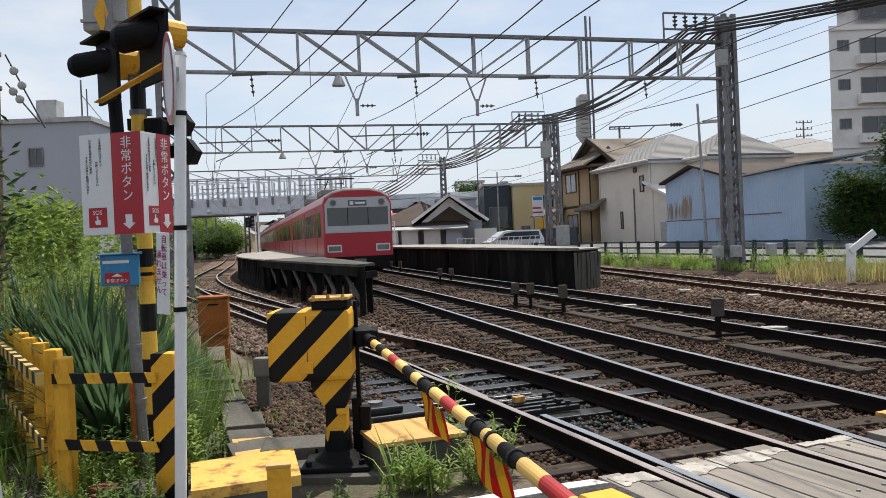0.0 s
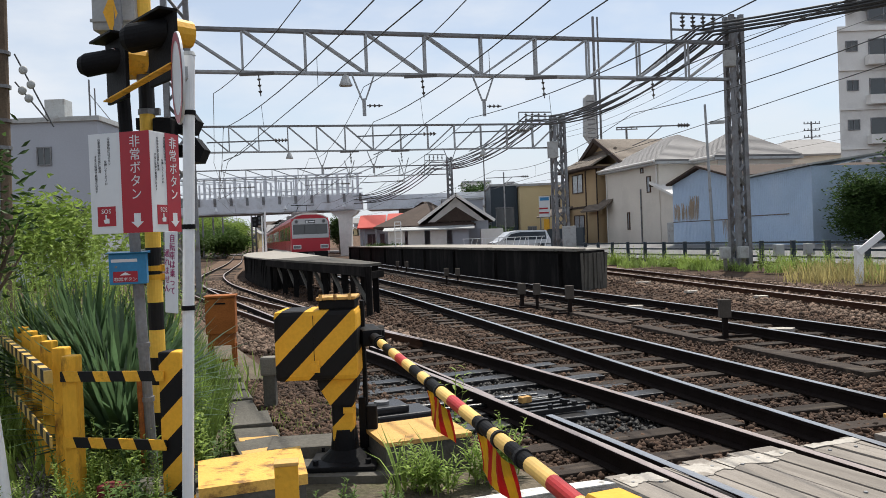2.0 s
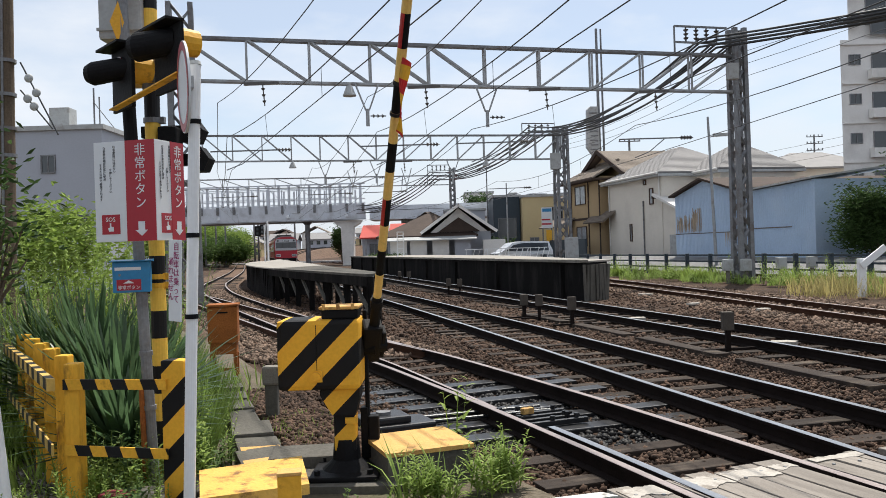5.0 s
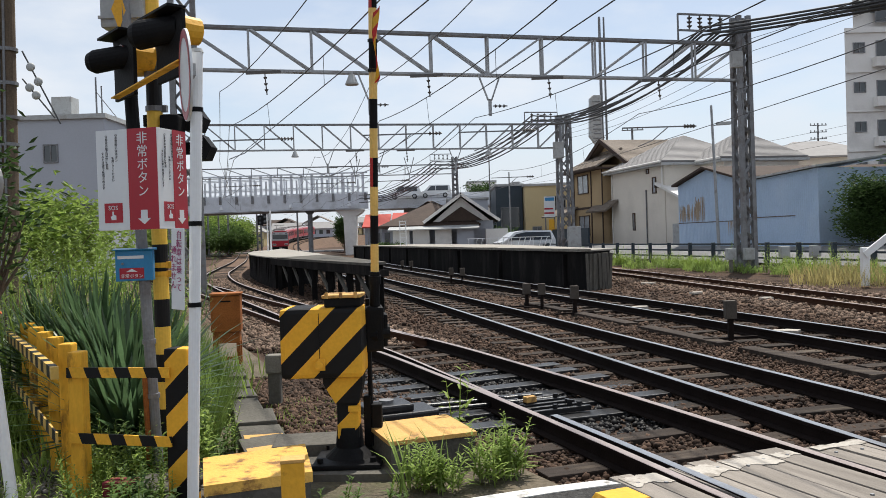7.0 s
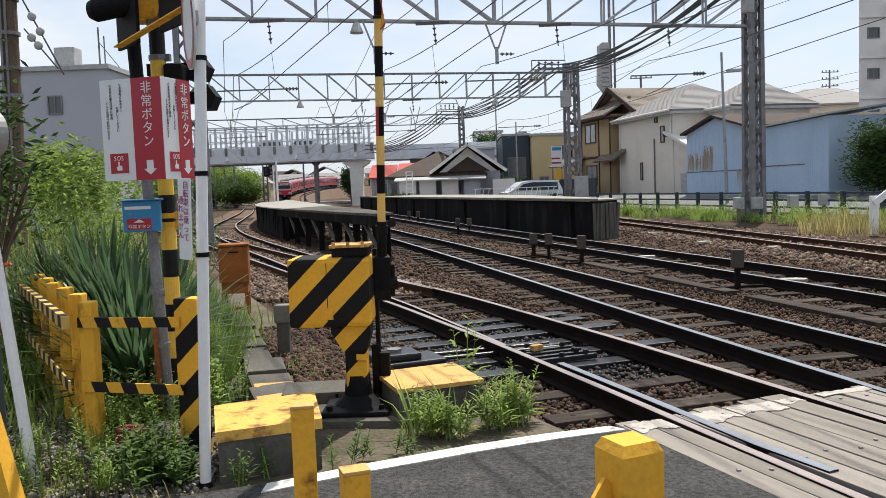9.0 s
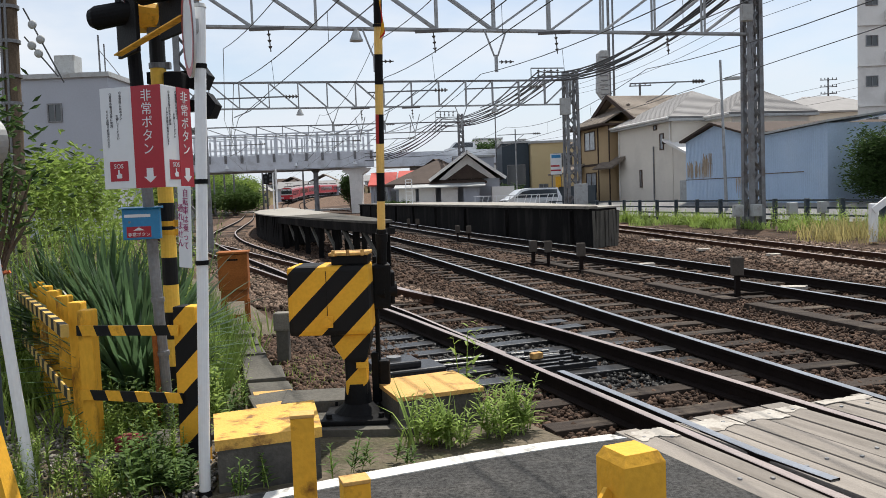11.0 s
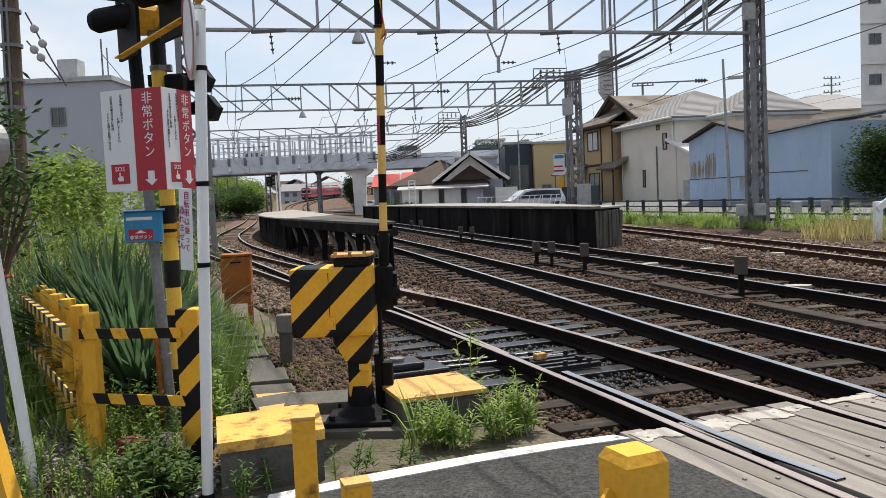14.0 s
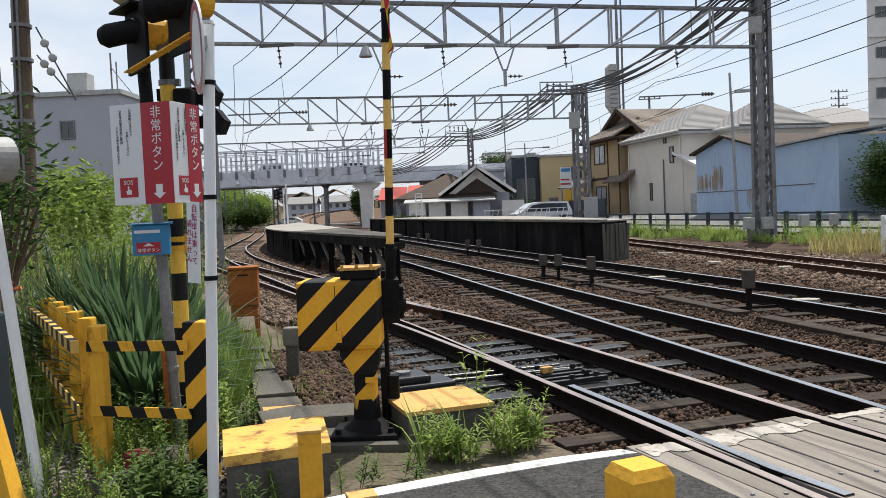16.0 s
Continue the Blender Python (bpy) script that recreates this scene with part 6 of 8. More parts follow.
        box(bm, (-0.4, -0.35, 1.0), (0.4, 0.0, 3.0))
        part("gangway", bm, M_BLACK, r)
    return r


train = [train_car(True)]
mid = train_car(False)
train.append(mid)
for _ in range(4):
    train.append(copy_thing(mid, Matrix()))

_s = np.r_[0, np.cumsum(np.linalg.norm(np.diff(TRAIN_TRACK, axis=0), axis=1))]


def climb(y):
    """The line rises beyond the far crossing."""
    return float(np.interp(y, (148, 160, 240, 440), (0.0, 0.25, 2.6, 6.0)))


def on_track(s):
    y = float(np.interp(s, _s, TRAIN_TRACK[:, 1]))
    return Vector((float(np.interp(s, _s, TRAIN_TRACK[:, 0])), y, climb(y)))


def s_at(y):
    i = int(np.argmax(TRAIN_TRACK[:, 1] >= y))
    return float(_s[i])


# time, and how far along y the trailing end stands
TRAIN_Y = [(0, 32.2), (0.5, 38.3), (1.0, 44.7), (1.5, 51.3), (2.0, 57.6), (2.5, 63.5), (3.0, 69.4), (3.5, 75.5), (4.2, 86), (5.0, 99.5), (6.0, 117), (6.8, 130.5), (7.5, 143), (8.2, 155), (9.0, 166.5),
           (10.2, 181), (11.4, 192), (12.5, 204), (13.3, 214), (14.0, 224), (14.5, 236), (15.2, 256), (16.0, 282)]


def train_motion():
    for i, car in enumerate(train):
        rows = []
        for t, y in TRAIN_Y:
            s = s_at(y) + i * 18.95
            a, b = on_track(s + 2.6), on_track(s + 15.4)
            yaw = math.degrees(math.atan2(b.y - a.y, b.x - a.x)) - 90
            d = (b - a).normalized()
            o = a - d * 2.6
            rows.append((t, pose(o.x, o.y, o.z, math.degrees(math.asin(d.z)), 0, yaw)))
        walk(car, rows)


# embankment of the rising line, with its two tracks
bank = thing("track_6", Matrix(), "rising railway embankment with curved rusty tracks", "railway track", "tracks", "structure")
path = clip_path(TRAIN_TRACK, 146, 436)[::3]


def raised(bm, path, profile, dz=0.0):
    t = np.gradient(path[:, :2], axis=0)
    t /= np.linalg.norm(t, axis=1)[:, None]
    rings = [[bm.verts.new((x + ty * a, y - tx * a, climb(y) + b + dz)) for a, b in profile] for (x, y), (tx, ty) in zip(path[:, :2], t)]
    n = len(profile)
    for p, q in zip(rings, rings[1:]):
        for j in range(n):
            bm.faces.new((p[j], p[(j + 1) % n], q[(j + 1) % n], q[j]))


bm = bmesh.new()
raised(bm, path, [(-14, -8), (14, -8), (6.0, -0.16), (-3.5, -0.16)])
part("bed", bm, M_BALLAST_PALE, bank)
for o in (-GAUGE, GAUGE, 3.6 - GAUGE, 3.6 + GAUGE):
    bm = bmesh.new()
    raised(bm, offset_path(path, o), [(-0.05, -0.15), (0.05, -0.15), (0.04, 0.0), (-0.04, 0.0)])
    part("rail", bm, M_RAIL, bank)

ARM_YAW = -75.42
ARM_ANGLE = [(0, -1.8), (2.4, -1.8), (2.55, -0.8), (2.7, 0.9), (3.0, 6.3), (3.3, 12.0), (3.5, 16.0), (3.6, 18.4), (3.9, 25.4), (4.2, 32.8), (4.6, 43), (5.0, 53), (5.4, 63), (5.8, 72.5), (6.1, 78.8), (6.3, 81), (6.5, 81.4), (16, 81.4)]


def arm_motion():
    walk(arm, [(t, Matrix.Translation(ARM_PIVOT - Vector((-0.76, 5.78, 0))) @ pose(0, 0, 0, 0, 0, ARM_YAW) @ pose(0, 0, 0, 0, -a, 0)) for t, a in ARM_ANGLE])


# ---- trackside posts, cables, fences ----
M_POST_HEAD = mat("cast_post_head", (0.075, 0.064, 0.054), 0.8, var=0.25, scale=6, fine=50, bump=0.3)


def stand_post(x, y, h, label, twin=False):
    r = thing("stand_post", pose(x, y, -0.17, 0, 0, random.Random(int(x * 100)).uniform(-12, 12)), label, "trackside post", "trackside posts")
    bm = bmesh.new()
    box(bm, (-0.035, -0.045, 0), (0.035, 0.045, h * 0.65))
    part("shaft", bm, M_RAIL, r)
    bm = bmesh.new()
    box(bm, (-0.085, -0.07, h * 0.55), (0.085, 0.07, h), bevel=0.015)
    part("head", bm, M_POST_HEAD, r)
    bm = bmesh.new()
    bar(bm, (-0.42, -0.1, 0.05), (0.42, 0.1, 0.05), 0.07, 0.035)
    part("foot_bar", bm, M_RAIL, r)


for x, y, h in ((4.22, 12.5, 0.62), (2.58, 17.2, 0.62), (2.1, 19.0, 0.58), (1.78, 19.3, 0.58), (0.45, 29.5, 0.6), (0.05, 30.0, 0.6), (-1.9, 41, 0.6), (-2.4, 42, 0.6), (-1.45, 13.6, 0.6)):
    stand_post(x, y, h, "grey cast trackside marker post on a foot bar")


def cable_trough():
    """Long boards of the cable trough between the tracks."""
    r = thing("cable_trough", Matrix(), "weathered timber cable trough between the tracks", "cable trough", kind="structure")
    p = offset_path(clip(THIRD_TRACK, 6, 24), -1.45)
    for i in range(0, len(p) - 6, 6):
        bm = bmesh.new()
        sweep(bm, p[i:i + 6] , [(-0.13, -0.2), (0.13, -0.2), (0.13, -0.11), (-0.13, -0.11)])
        bmesh.ops.holes_fill(bm, edges=bm.edges[:])
        part("board", bm, M_SLEEPER, r)


cable_trough()


def wire(name, pts, r, label, group, sag=0.0, category="cable"):
    """A cable through points, hanging between them."""
    cu = bpy.data.curves.new(name, "CURVE")
    cu.dimensions, cu.bevel_depth, cu.bevel_resolution = "3D", r, 1
    out = []
    for a, b in zip(pts, pts[1:]):
        a, b = Vector(a), Vector(b)
        k = 14 if sag else 1
        for i in range(k):
            u = i / k
            q = a.lerp(b, u)
            q.z -= 4 * sag * u * (1 - u)
            out.append(q)
    out.append(Vector(pts[-1]))
    sp = cu.splines.new("POLY")
    sp.points.add(len(out) - 1)
    for p, q in zip(sp.points, out):
        p.co = (*q, 1)
    cu.materials.append(M_WIRE)
    tmp = new(name, cu)
    me = bpy.data.meshes.new_from_object(tmp.evaluated_get(bpy.context.evaluated_depsgraph_get()))
    bpy.data.objects.remove(tmp)
    ob = new(name, me)
    return tagged(ob, label, category, group)


SUPPORTS = (2.0, 29.5, 53.0, 86.0)
for path, off in ((NEAR_TRACK, 0.1), (TRAIN_TRACK, 0.0), (THIRD_TRACK, 0.0), (FOURTH_TRACK, -0.1)):
    def at(y, z, dx=0.0):
        i = int(np.argmin(abs(path[:, 1] - y)))
        return (path[i, 0] + off + dx, path[i, 1], z)
    ys = [-11] + list(SUPPORTS) + [118]
    wire("messenger_wire", [at(y, 5.75) for y in ys], 0.012, "thin dark messenger wire above the track", "overhead wires", 0.62)
    c = [at(y, 4.56, 0.12 * (-1) ** k) for k, y in enumerate(ys)]
    wire("contact_wire", c, 0.010, "thin dark contact wire above the track", "overhead wires", 0.0)
    for y in (10, 16, 22, 36, 43, 62, 71):
        k = max(i for i in range(len(ys)) if ys[i] <= y)
        u = (y - ys[k]) / (ys[k + 1] - ys[k])
        a = Vector(at(ys[k], 5.75)).lerp(Vector(at(ys[k + 1], 5.75)), u)
        a.z -= 4 * 0.62 * u * (1 - u)
        b = Vector(c[k]).lerp(Vector(c[k + 1]), u)
        wire("dropper", [a, b], 0.006, "thin dropper between the overhead wires", "droppers")
    if path is NEAR_TRACK or path is TRAIN_TRACK:
        wire("feed_wire", [at(y, 7.0, -0.3) for y in ys], 0.012, "thin dark feed wire above the track", "overhead wires", 0.8)
    # steady arm at the first two portals
    for y, nm in ((29.5, 0), (53.0, 1)):
        p = Vector(at(y, 4.75))
        r = thing("cantilever", Matrix(), "slim steel steady arm holding the contact wire", "cantilever", "cantilevers")
        bm = bmesh.new()
        bar(bm, p + Vector((1.7, 0.4, 0.55)), p + Vector((-0.6, -0.05, 0.5)), 0.045, 0.045)
        part("tube", bm, M_STEEL_DK, r)
        bm = bmesh.new()
        bar(bm, p + Vector((1.1, 0.25, 0.52)), p + Vector((0.5, 0.1, 0.05)), 0.03, 0.03)
        bar(bm, p + Vector((0.5, 0.1, 0.05)), p + Vector((-0.05, 0, -0.17)), 0.03, 0.03)
        part("steady_arm", bm, M_STEEL_DK, r)
        bm = bmesh.new()
        insulator(bm, p + Vector((1.7, 0.4, 0.55)), p + Vector((2.2, 0.52, 0.56)), 4, 0.08)
        part("insulator", bm, M_INSUL, r)
        if nm == 0 or path is NEAR_TRACK or path is FOURTH_TRACK:
            continue
        bm = bmesh.new()
        bar(bm, p + Vector((2.2, 0.52, 0.45)), p + Vector((2.22, 0.52, 0.9)), 0.05, 0.05, up=(1, 0, 0))
        bar(bm, p + Vector((2.22, 0.52, 0.9)), p + Vector((1.9, 0.5, 2.05)), 0.05, 0.05, up=(1, 0, 0))
        bar(bm, p + Vector((2.22, 0.52, 0.9)), p + Vector((2.54, 0.54, 2.05)), 0.05, 0.05, up=(1, 0, 0))
        part("drop_bracket", bm, M_STEEL, r)

# the bundle of thick feeder cables
for k in range(8):
    dx, dz = 0.42 * (k % 3) - 0.45, 0.3 * (k // 3)
    pts = [(34.0 + dx * 0.6, 0, 9.4 + dz * 0.5), (10.9 + dx * 1.6, 32.4, 9.42 - 0.05 * k), (6.5 + dx * 1.4, 55.6, 8.95 + dz), (-0.9 + dx * 1.2, 87.7, 8.95 + dz * 1.2), (-10.5 + dx * 2, 101, 6.2 + dz * 1.5)]
    ob = wire("feeder_cable", pts, 0.045, "thick black feeder cable slung from tower to tower", "feeder cables", 1.05)
for k in range(3):
    wire("service_wire", [(30, 14 + 3 * k, 13.2 + 0.4 * k), (12.1, 33, 8.0 + 0.5 * k), (8.3, 56, 8.0 + 0.3 * k)], 0.010, "thin dark service wire overhead", "service wires", 0.4)
for k, (x0, z0, x1, z1) in enumerate(((45, 10.2, 8, 6.5), (45, 11.0, 8, 6.9), (45, 11.8, 8, 7.3))):
    wire("street_wire", [(x0, 60, z0), (x1, 96, z1)], 0.014, "thin dark power wire above the street", "street wires", 0.6)


def insulator_rack(x, y, z, d):
    r = thing("insulator_rack", Matrix(), "steel rack with a row of insulators on the tower", "insulator rack", "insulator racks")
    d = Vector((*d, 0)).normalized()
    p = Vector((x, y, z))
    bm = bmesh.new()
    bar(bm, p, p - d * 2.3, 0.07, 0.07)
    bar(bm, p - Vector((0, 0, 0.62)), p - d * 2.3 - Vector((0, 0, 0.62)), 0.07, 0.07)
    bar(bm, p - d * 2.3, p - d * 2.3 - Vector((0, 0, 1.15)), 0.06, 0.06)
    part("frame", bm, M_STEEL_DK, r)
    for i in range(4):
        q = p - d * (0.45 + 0.45 * i)
        bm = bmesh.new()
        insulator(bm, q - Vector((0, 0, 0.05)), q - Vector((0, 0, 0.58)), 3, 0.11)
        part("insulator", bm, M_INSUL, r)


insulator_rack(11.3, 32.5, 9.85, (20.3, 5.5))
insulator_rack(7.6, 55.9, 9.75, (24.6, 5.5))
insulator_rack(0.6, 87.9, 10.4, (28.9, 4))


def equipment(x, y, z, w, h, label, r0=None, d=0.3):
    r = thing("equipment_box", pose(x, y, z), label, "equipment box", "equipment boxes")
    bm = bmesh.new()
    box(bm, (-w / 2, -d / 2, 0), (w / 2, d / 2, h), bevel=0.02)
    part("case", bm, M_GREYBOX, r)
    bm = bmesh.new()
    box(bm, (-w / 2 + 0.04, -d / 2 - 0.012, 0.06), (w / 2 - 0.04, -d / 2 - 0.001, h - 0.06))
    part("door", bm, M_GREYBOX, r)
    return r


equipment(11.35, 32.1, 7.75, 0.42, 0.62, "grey steel equipment box on the portal tower")
equipment(7.55, 55.4, 6.6, 0.7, 1.1, "grey steel equipment box on the portal tower")
equipment(8.35, 54.8, 0.0, 0.85, 2.0, "pale grey equipment cabinet by the portal foot", d=0.5)
for x, y in ((11.0, 32.3), (11.6, 32.0), (13.3, 32.8), (14.6, 33.0)):
    r = equipment(x, y, 0.3, 0.36, 0.46, "grey trackside junction box on a stub")
    bm = bmesh.new()
    bar(bm, (0, 0, -0.5), (0, 0, 0.0), 0.12, 0.12, up=(0, 1, 0))
    part("stub", bm, M_CONC, r)


def guard_rail_fence():
    r = thing("roadside_fence", Matrix(), "dark painted pedestrian guard fence along the street", "fence")
    pts = smooth_path([(-1.0, 92), (5.2, 70), (10.2, 49), (14.6, 33.3), (18.2, 21), (23, 6)], 0.5)
    s = np.r_[0, np.cumsum(np.linalg.norm(np.diff(pts, axis=0), axis=1))]
    for q in np.arange(0, s[-1], 2.0):
        x, y = np.interp(q, s, pts[:, 0]), np.interp(q, s, pts[:, 1])
        bm = bmesh.new()
        box(bm, (x - 0.085, y - 0.085, -0.2), (x + 0.085, y + 0.085, 0.88), bevel=0.015)
        part("post", bm, M_FENCE_DK, r)
    for z in (0.80, 0.50, 0.2):
        bm = bmesh.new()
        sweep(bm, pts, [(-0.04, z - 0.04), (0.04, z - 0.04), (0.04, z + 0.04), (-0.04, z + 0.04)])
        part("rail", bm, M_FENCE_DK, r)


guard_rail_fence()


def street_lamp(x, y, h, lean, label, arm=0.9):
    r = thing("street_lamp", pose(x, y, -0.1, 0, lean, 0), label, "street lamp", "street lamps")
    bm = bmesh.new()
    rod(bm, (0, 0, 0), (0, 0, h), 0.09, 0.06, seg=10)
    part("pole", bm, M_STEEL, r)
    bm = bmesh.new()
    bar(bm, (0, 0, h - 1.1), (arm * 0.5, 0, h - 1.0), 0.05, 0.05)
    part("bracket", bm, M_STEEL, r)
    bm = bmesh.new()
    box(bm, (arm * 0.25, -0.12, h - 1.08), (arm + 0.1, 0.12, h - 0.9), bevel=0.05)
    part("lamp_head", bm, M_GREYBOX, r)


street_lamp(14.4, 44.0, 8.2, -1.6, "tall grey street lamp leaning slightly")
street_lamp(5.9, 78.0, 7.6, 0, "slim grey street lamp near the parked van")


def utility_pole(x, y, h, label, arms=3, r0=0.16):
    r = thing("utility_pole", pose(x, y, -0.1), label, "utility pole", "utility poles")
    bm = bmesh.new()
    rod(bm, (0, 0, 0), (0, 0, h), r0, r0 * 0.65, seg=10)
    part("shaft", bm, M_STEEL_DK, r)
    for i in range(arms):
        bm = bmesh.new()
        bar(bm, (-1.1, -0.15, h - 0.3 - 0.9 * i), (1.1, -0.15, h - 0.3 - 0.9 * i), 0.1, 0.1)
        for x2 in (-1.0, -0.5, 0.5, 1.0):
            rod(bm, (x2, -0.15, h - 0.27 - 0.9 * i), (x2, -0.15, h - 0.02 - 0.9 * i), 0.06, seg=6)
        part("cross_arm", bm, M_STEEL_DK, r)


utility_pole(49.5, 110, 15.2, "distant utility pole with cross arms")
utility_pole(33, 100, 11.5, "distant utility pole with cross arms", 1)
utility_pole(19.0, 84, 12.2, "distant utility pole above the roofs", 1)
utility_pole(5.0, 96, 11.4, "slim dark pole among the houses", 0, 0.1)
utility_pole(16.35, 86, 24, "tall dark twin mast behind the tan house", 0, 0.2)
utility_pole(16.85, 86.2, 24, "tall dark twin mast behind the tan house", 0, 0.14)

# rolled equipment hanging on the mast
r = thing("speaker_panel", pose(15.65, 85.6, 10.2, 0, 0, 10), "long pale grey equipment panel hung on the mast", "equipment panel")
bm = bmesh.new()
prism(bm, [(-0.75, 1.3), (-0.62, 5.2), (-0.3, 5.5), (0.5, 5.5), (0.6, 0.2), (0.2, 0.0)], -0.3, 0.3, axis="y")
part("panel", bm, M_GREYBOX, r)
bm = bmesh.new()
for k in range(9):
    box(bm, (-0.45 + 0.06 * (k % 2), -0.33, 1.0 + 0.47 * k), (0.4, -0.301, 1.12 + 0.47 * k))
part("vents", bm, M_STEEL_DK, r)
bm = bmesh.new()
for z in (1.2, 4.6):
    bar(bm, (0.3, 0.1, z), (1.0, 0.4, z), 0.12, 0.12)
part("bracket", bm, M_STEEL_DK, r)


def minivan():
    r = thing("minivan", pose(5.75, 62.6, 0.12, 0, 0, 16), "silver minivan parked by the street", "car")
    bm = bmesh.new()
    prism(bm, [(-2.2, 0.3), (2.2, 0.3), (2.25, 0.9), (1.9, 1.0), (1.0, 1.65), (0.2, 1.75), (-1.9, 1.72), (-2.2, 1.0)], -0.85, 0.85, axis="y")
    for v in bm.verts:
        if v.co.z > 1.2:
            v.co.y *= 0.85
        v.co.x *= -1
    bmesh.ops.recalc_face_normals(bm, faces=bm.faces[:])
    part("body", bm, M_CAR, r)
    bm = bmesh.new()
    prism(bm, [(-1.55, 1.05), (1.85, 1.02), (1.78, 1.6), (-0.2, 1.62), (-0.95, 1.5)], -0.862, -0.80, axis="y")
    part("side_glass", bm, M_GLASS_DK, r)
    for x in (-1.4, 1.4):
        for y in (-0.78, 0.78):
            bm = bmesh.new()
            rod(bm, (x, y - 0.1, 0.33), (x, y + 0.1, 0.33), 0.33, seg=18)
            w = part("wheel", bm, M_RUBBER, r)
            bm = bmesh.new()
            rod(bm, (x, y - 0.11, 0.33), (x, y + 0.11, 0.33), 0.2, seg=14)
            part("rim", bm, M_STEEL, w)


minivan()


def passing_car(label, material, van):
    """A car seen from the side, nose towards -x."""
    r = thing("passing_car", Matrix(), label, "car", "passing cars")
    top = 1.75 if van else 1.45
    side = [(-2.15, 0.35), (-2.2, 0.75), (-1.5, 0.95), (-0.75, top - 0.05), (0.2, top), (1.3 if not van else 1.95, top - 0.08), (2.0 if not van else 2.15, 1.0), (2.2, 0.9), (2.2, 0.35)]
    bm = bmesh.new()
    prism(bm, side, -0.82, 0.82, axis="y")
    for v in bm.verts:
        if v.co.z > 1.1:
            v.co.y *= 0.84
    bmesh.ops.recalc_face_normals(bm, faces=bm.faces[:])
    part("body", bm, material, r)
    for s in (-1, 1):
        for x0, x1 in ((-1.1, 0.05), (0.13, 1.3 if not van else 1.75)):
            bm = bmesh.new()
            prism(bm, [(x0, 0.98), (x1, 0.98), (x1 - (0.25 if x1 > 1 and not van else 0.02), top - 0.16), (x0 + (0.55 if x0 < -0.5 else 0.0), top - 0.16)], s * 0.835 - 0.01, s * 0.835 + 0.01, axis="y")
            for v in bm.verts:
                if v.co.z > 1.2:
                    v.co.y *= 0.88
            part("side_window", bm, M_GLASS_DK, r)
        for x in (-1.35, 1.35):
            bm = bmesh.new()
            rod(bm, (x, s * 0.66, 0.32), (x, s * 0.84, 0.32), 0.32, seg=16)
            w = part("wheel", bm, M_RUBBER, r)
            bm = bmesh.new()
            rod(bm, (x, s * 0.83, 0.32), (x, s * 0.85, 0.32), 0.19, seg=12)
            part("rim", bm, M_STEEL, w)
    return r


street_car = passing_car("silver saloon car driving over the far level crossing", M_CAR, False)
viaduct_cars = [(passing_car("pale van driving along the viaduct", M_CAR, True), t, x) for t, x in ((7.0, -5.7), (7.0, -1.6), (11.5, -3.5), (14.0, -6.9))]
viaduct_cars.append((passing_car("dark car driving along the viaduct", M_FENCE_DK, False), 15.0, -5.3))


def car_motion():
    # along the viaduct and on over the bridge
    for car, t0, x0 in viaduct_cars:
        rows = []
        for k in range(9):
            t = 2.0 * k
            x = x0 - 9.0 * (t - t0)
            y = float(np.interp(x, (-62, -14, -4, 60), (104.3, 106.5, 114.5, 115.5)))
            z = float(np.interp(x, (-14, -8), (6.71, 7.02)))
            rows.append((t, pose(x, y, z)))
        walk(car, rows)
    # over the far crossing
    rows = [(t, pose(-15.4 - 6.9 * (t - 14.0), 138.0 - 0.9 * (t - 14.0), FAR_ROAD_Z)) for t in (0, 4, 8, 12, 14, 16)]
    walk(street_car, rows)


FAR_ROAD_Z = 0.1
bm = bmesh.new()
prism(bm, [(-120, 122), (-60, 130), (60, 146), (120, 154), (120, 158), (60, 150), (-60, 134), (-120, 126)], -0.3, 0.09)
tagged(part("road", bm, M_ROAD), "pale road of the far level crossing", "road", kind="structure")


def town_house(x, y, w, d, h, material, roof, seed):
    r = thing("house", Matrix(), "small distant house with a pitched roof", "house", "far houses")
    rk = random.Random(seed)
    wall_part(r, (x, y, -0.1), (x + w, y + d, h), material)
    bm = bmesh.new()
    gable_roof(bm, x, x + w, y, y + d, h, h + 1.6 + rk.random(), 0.5, "x" if seed % 2 else "y", 0.3)
    part("roof", bm, roof, r)
    for k in range(3):
        for z in (1.2, h - 2.0):
            window(r, x + w * (0.12 + 0.3 * k), x + w * (0.28 + 0.3 * k), y, z, z + 1.3, bars=0)


rnd = random.Random(91)
for k in range(15):
    y = rnd.uniform(255, 330)
    x = -86 + 5.6 * k + rnd.uniform(-1.5, 1.5)
    town_house(x, y, rnd.uniform(6, 10), 8, rnd.choice((3.2, 5.8, 6.0, 8.5)), rnd.choice((M_BEIGE, M_APART, M_GREYBLD, M_CREAM)), rnd.choice((M_TILE_GREY, M_TILE_DARK, M_TILE)), k)


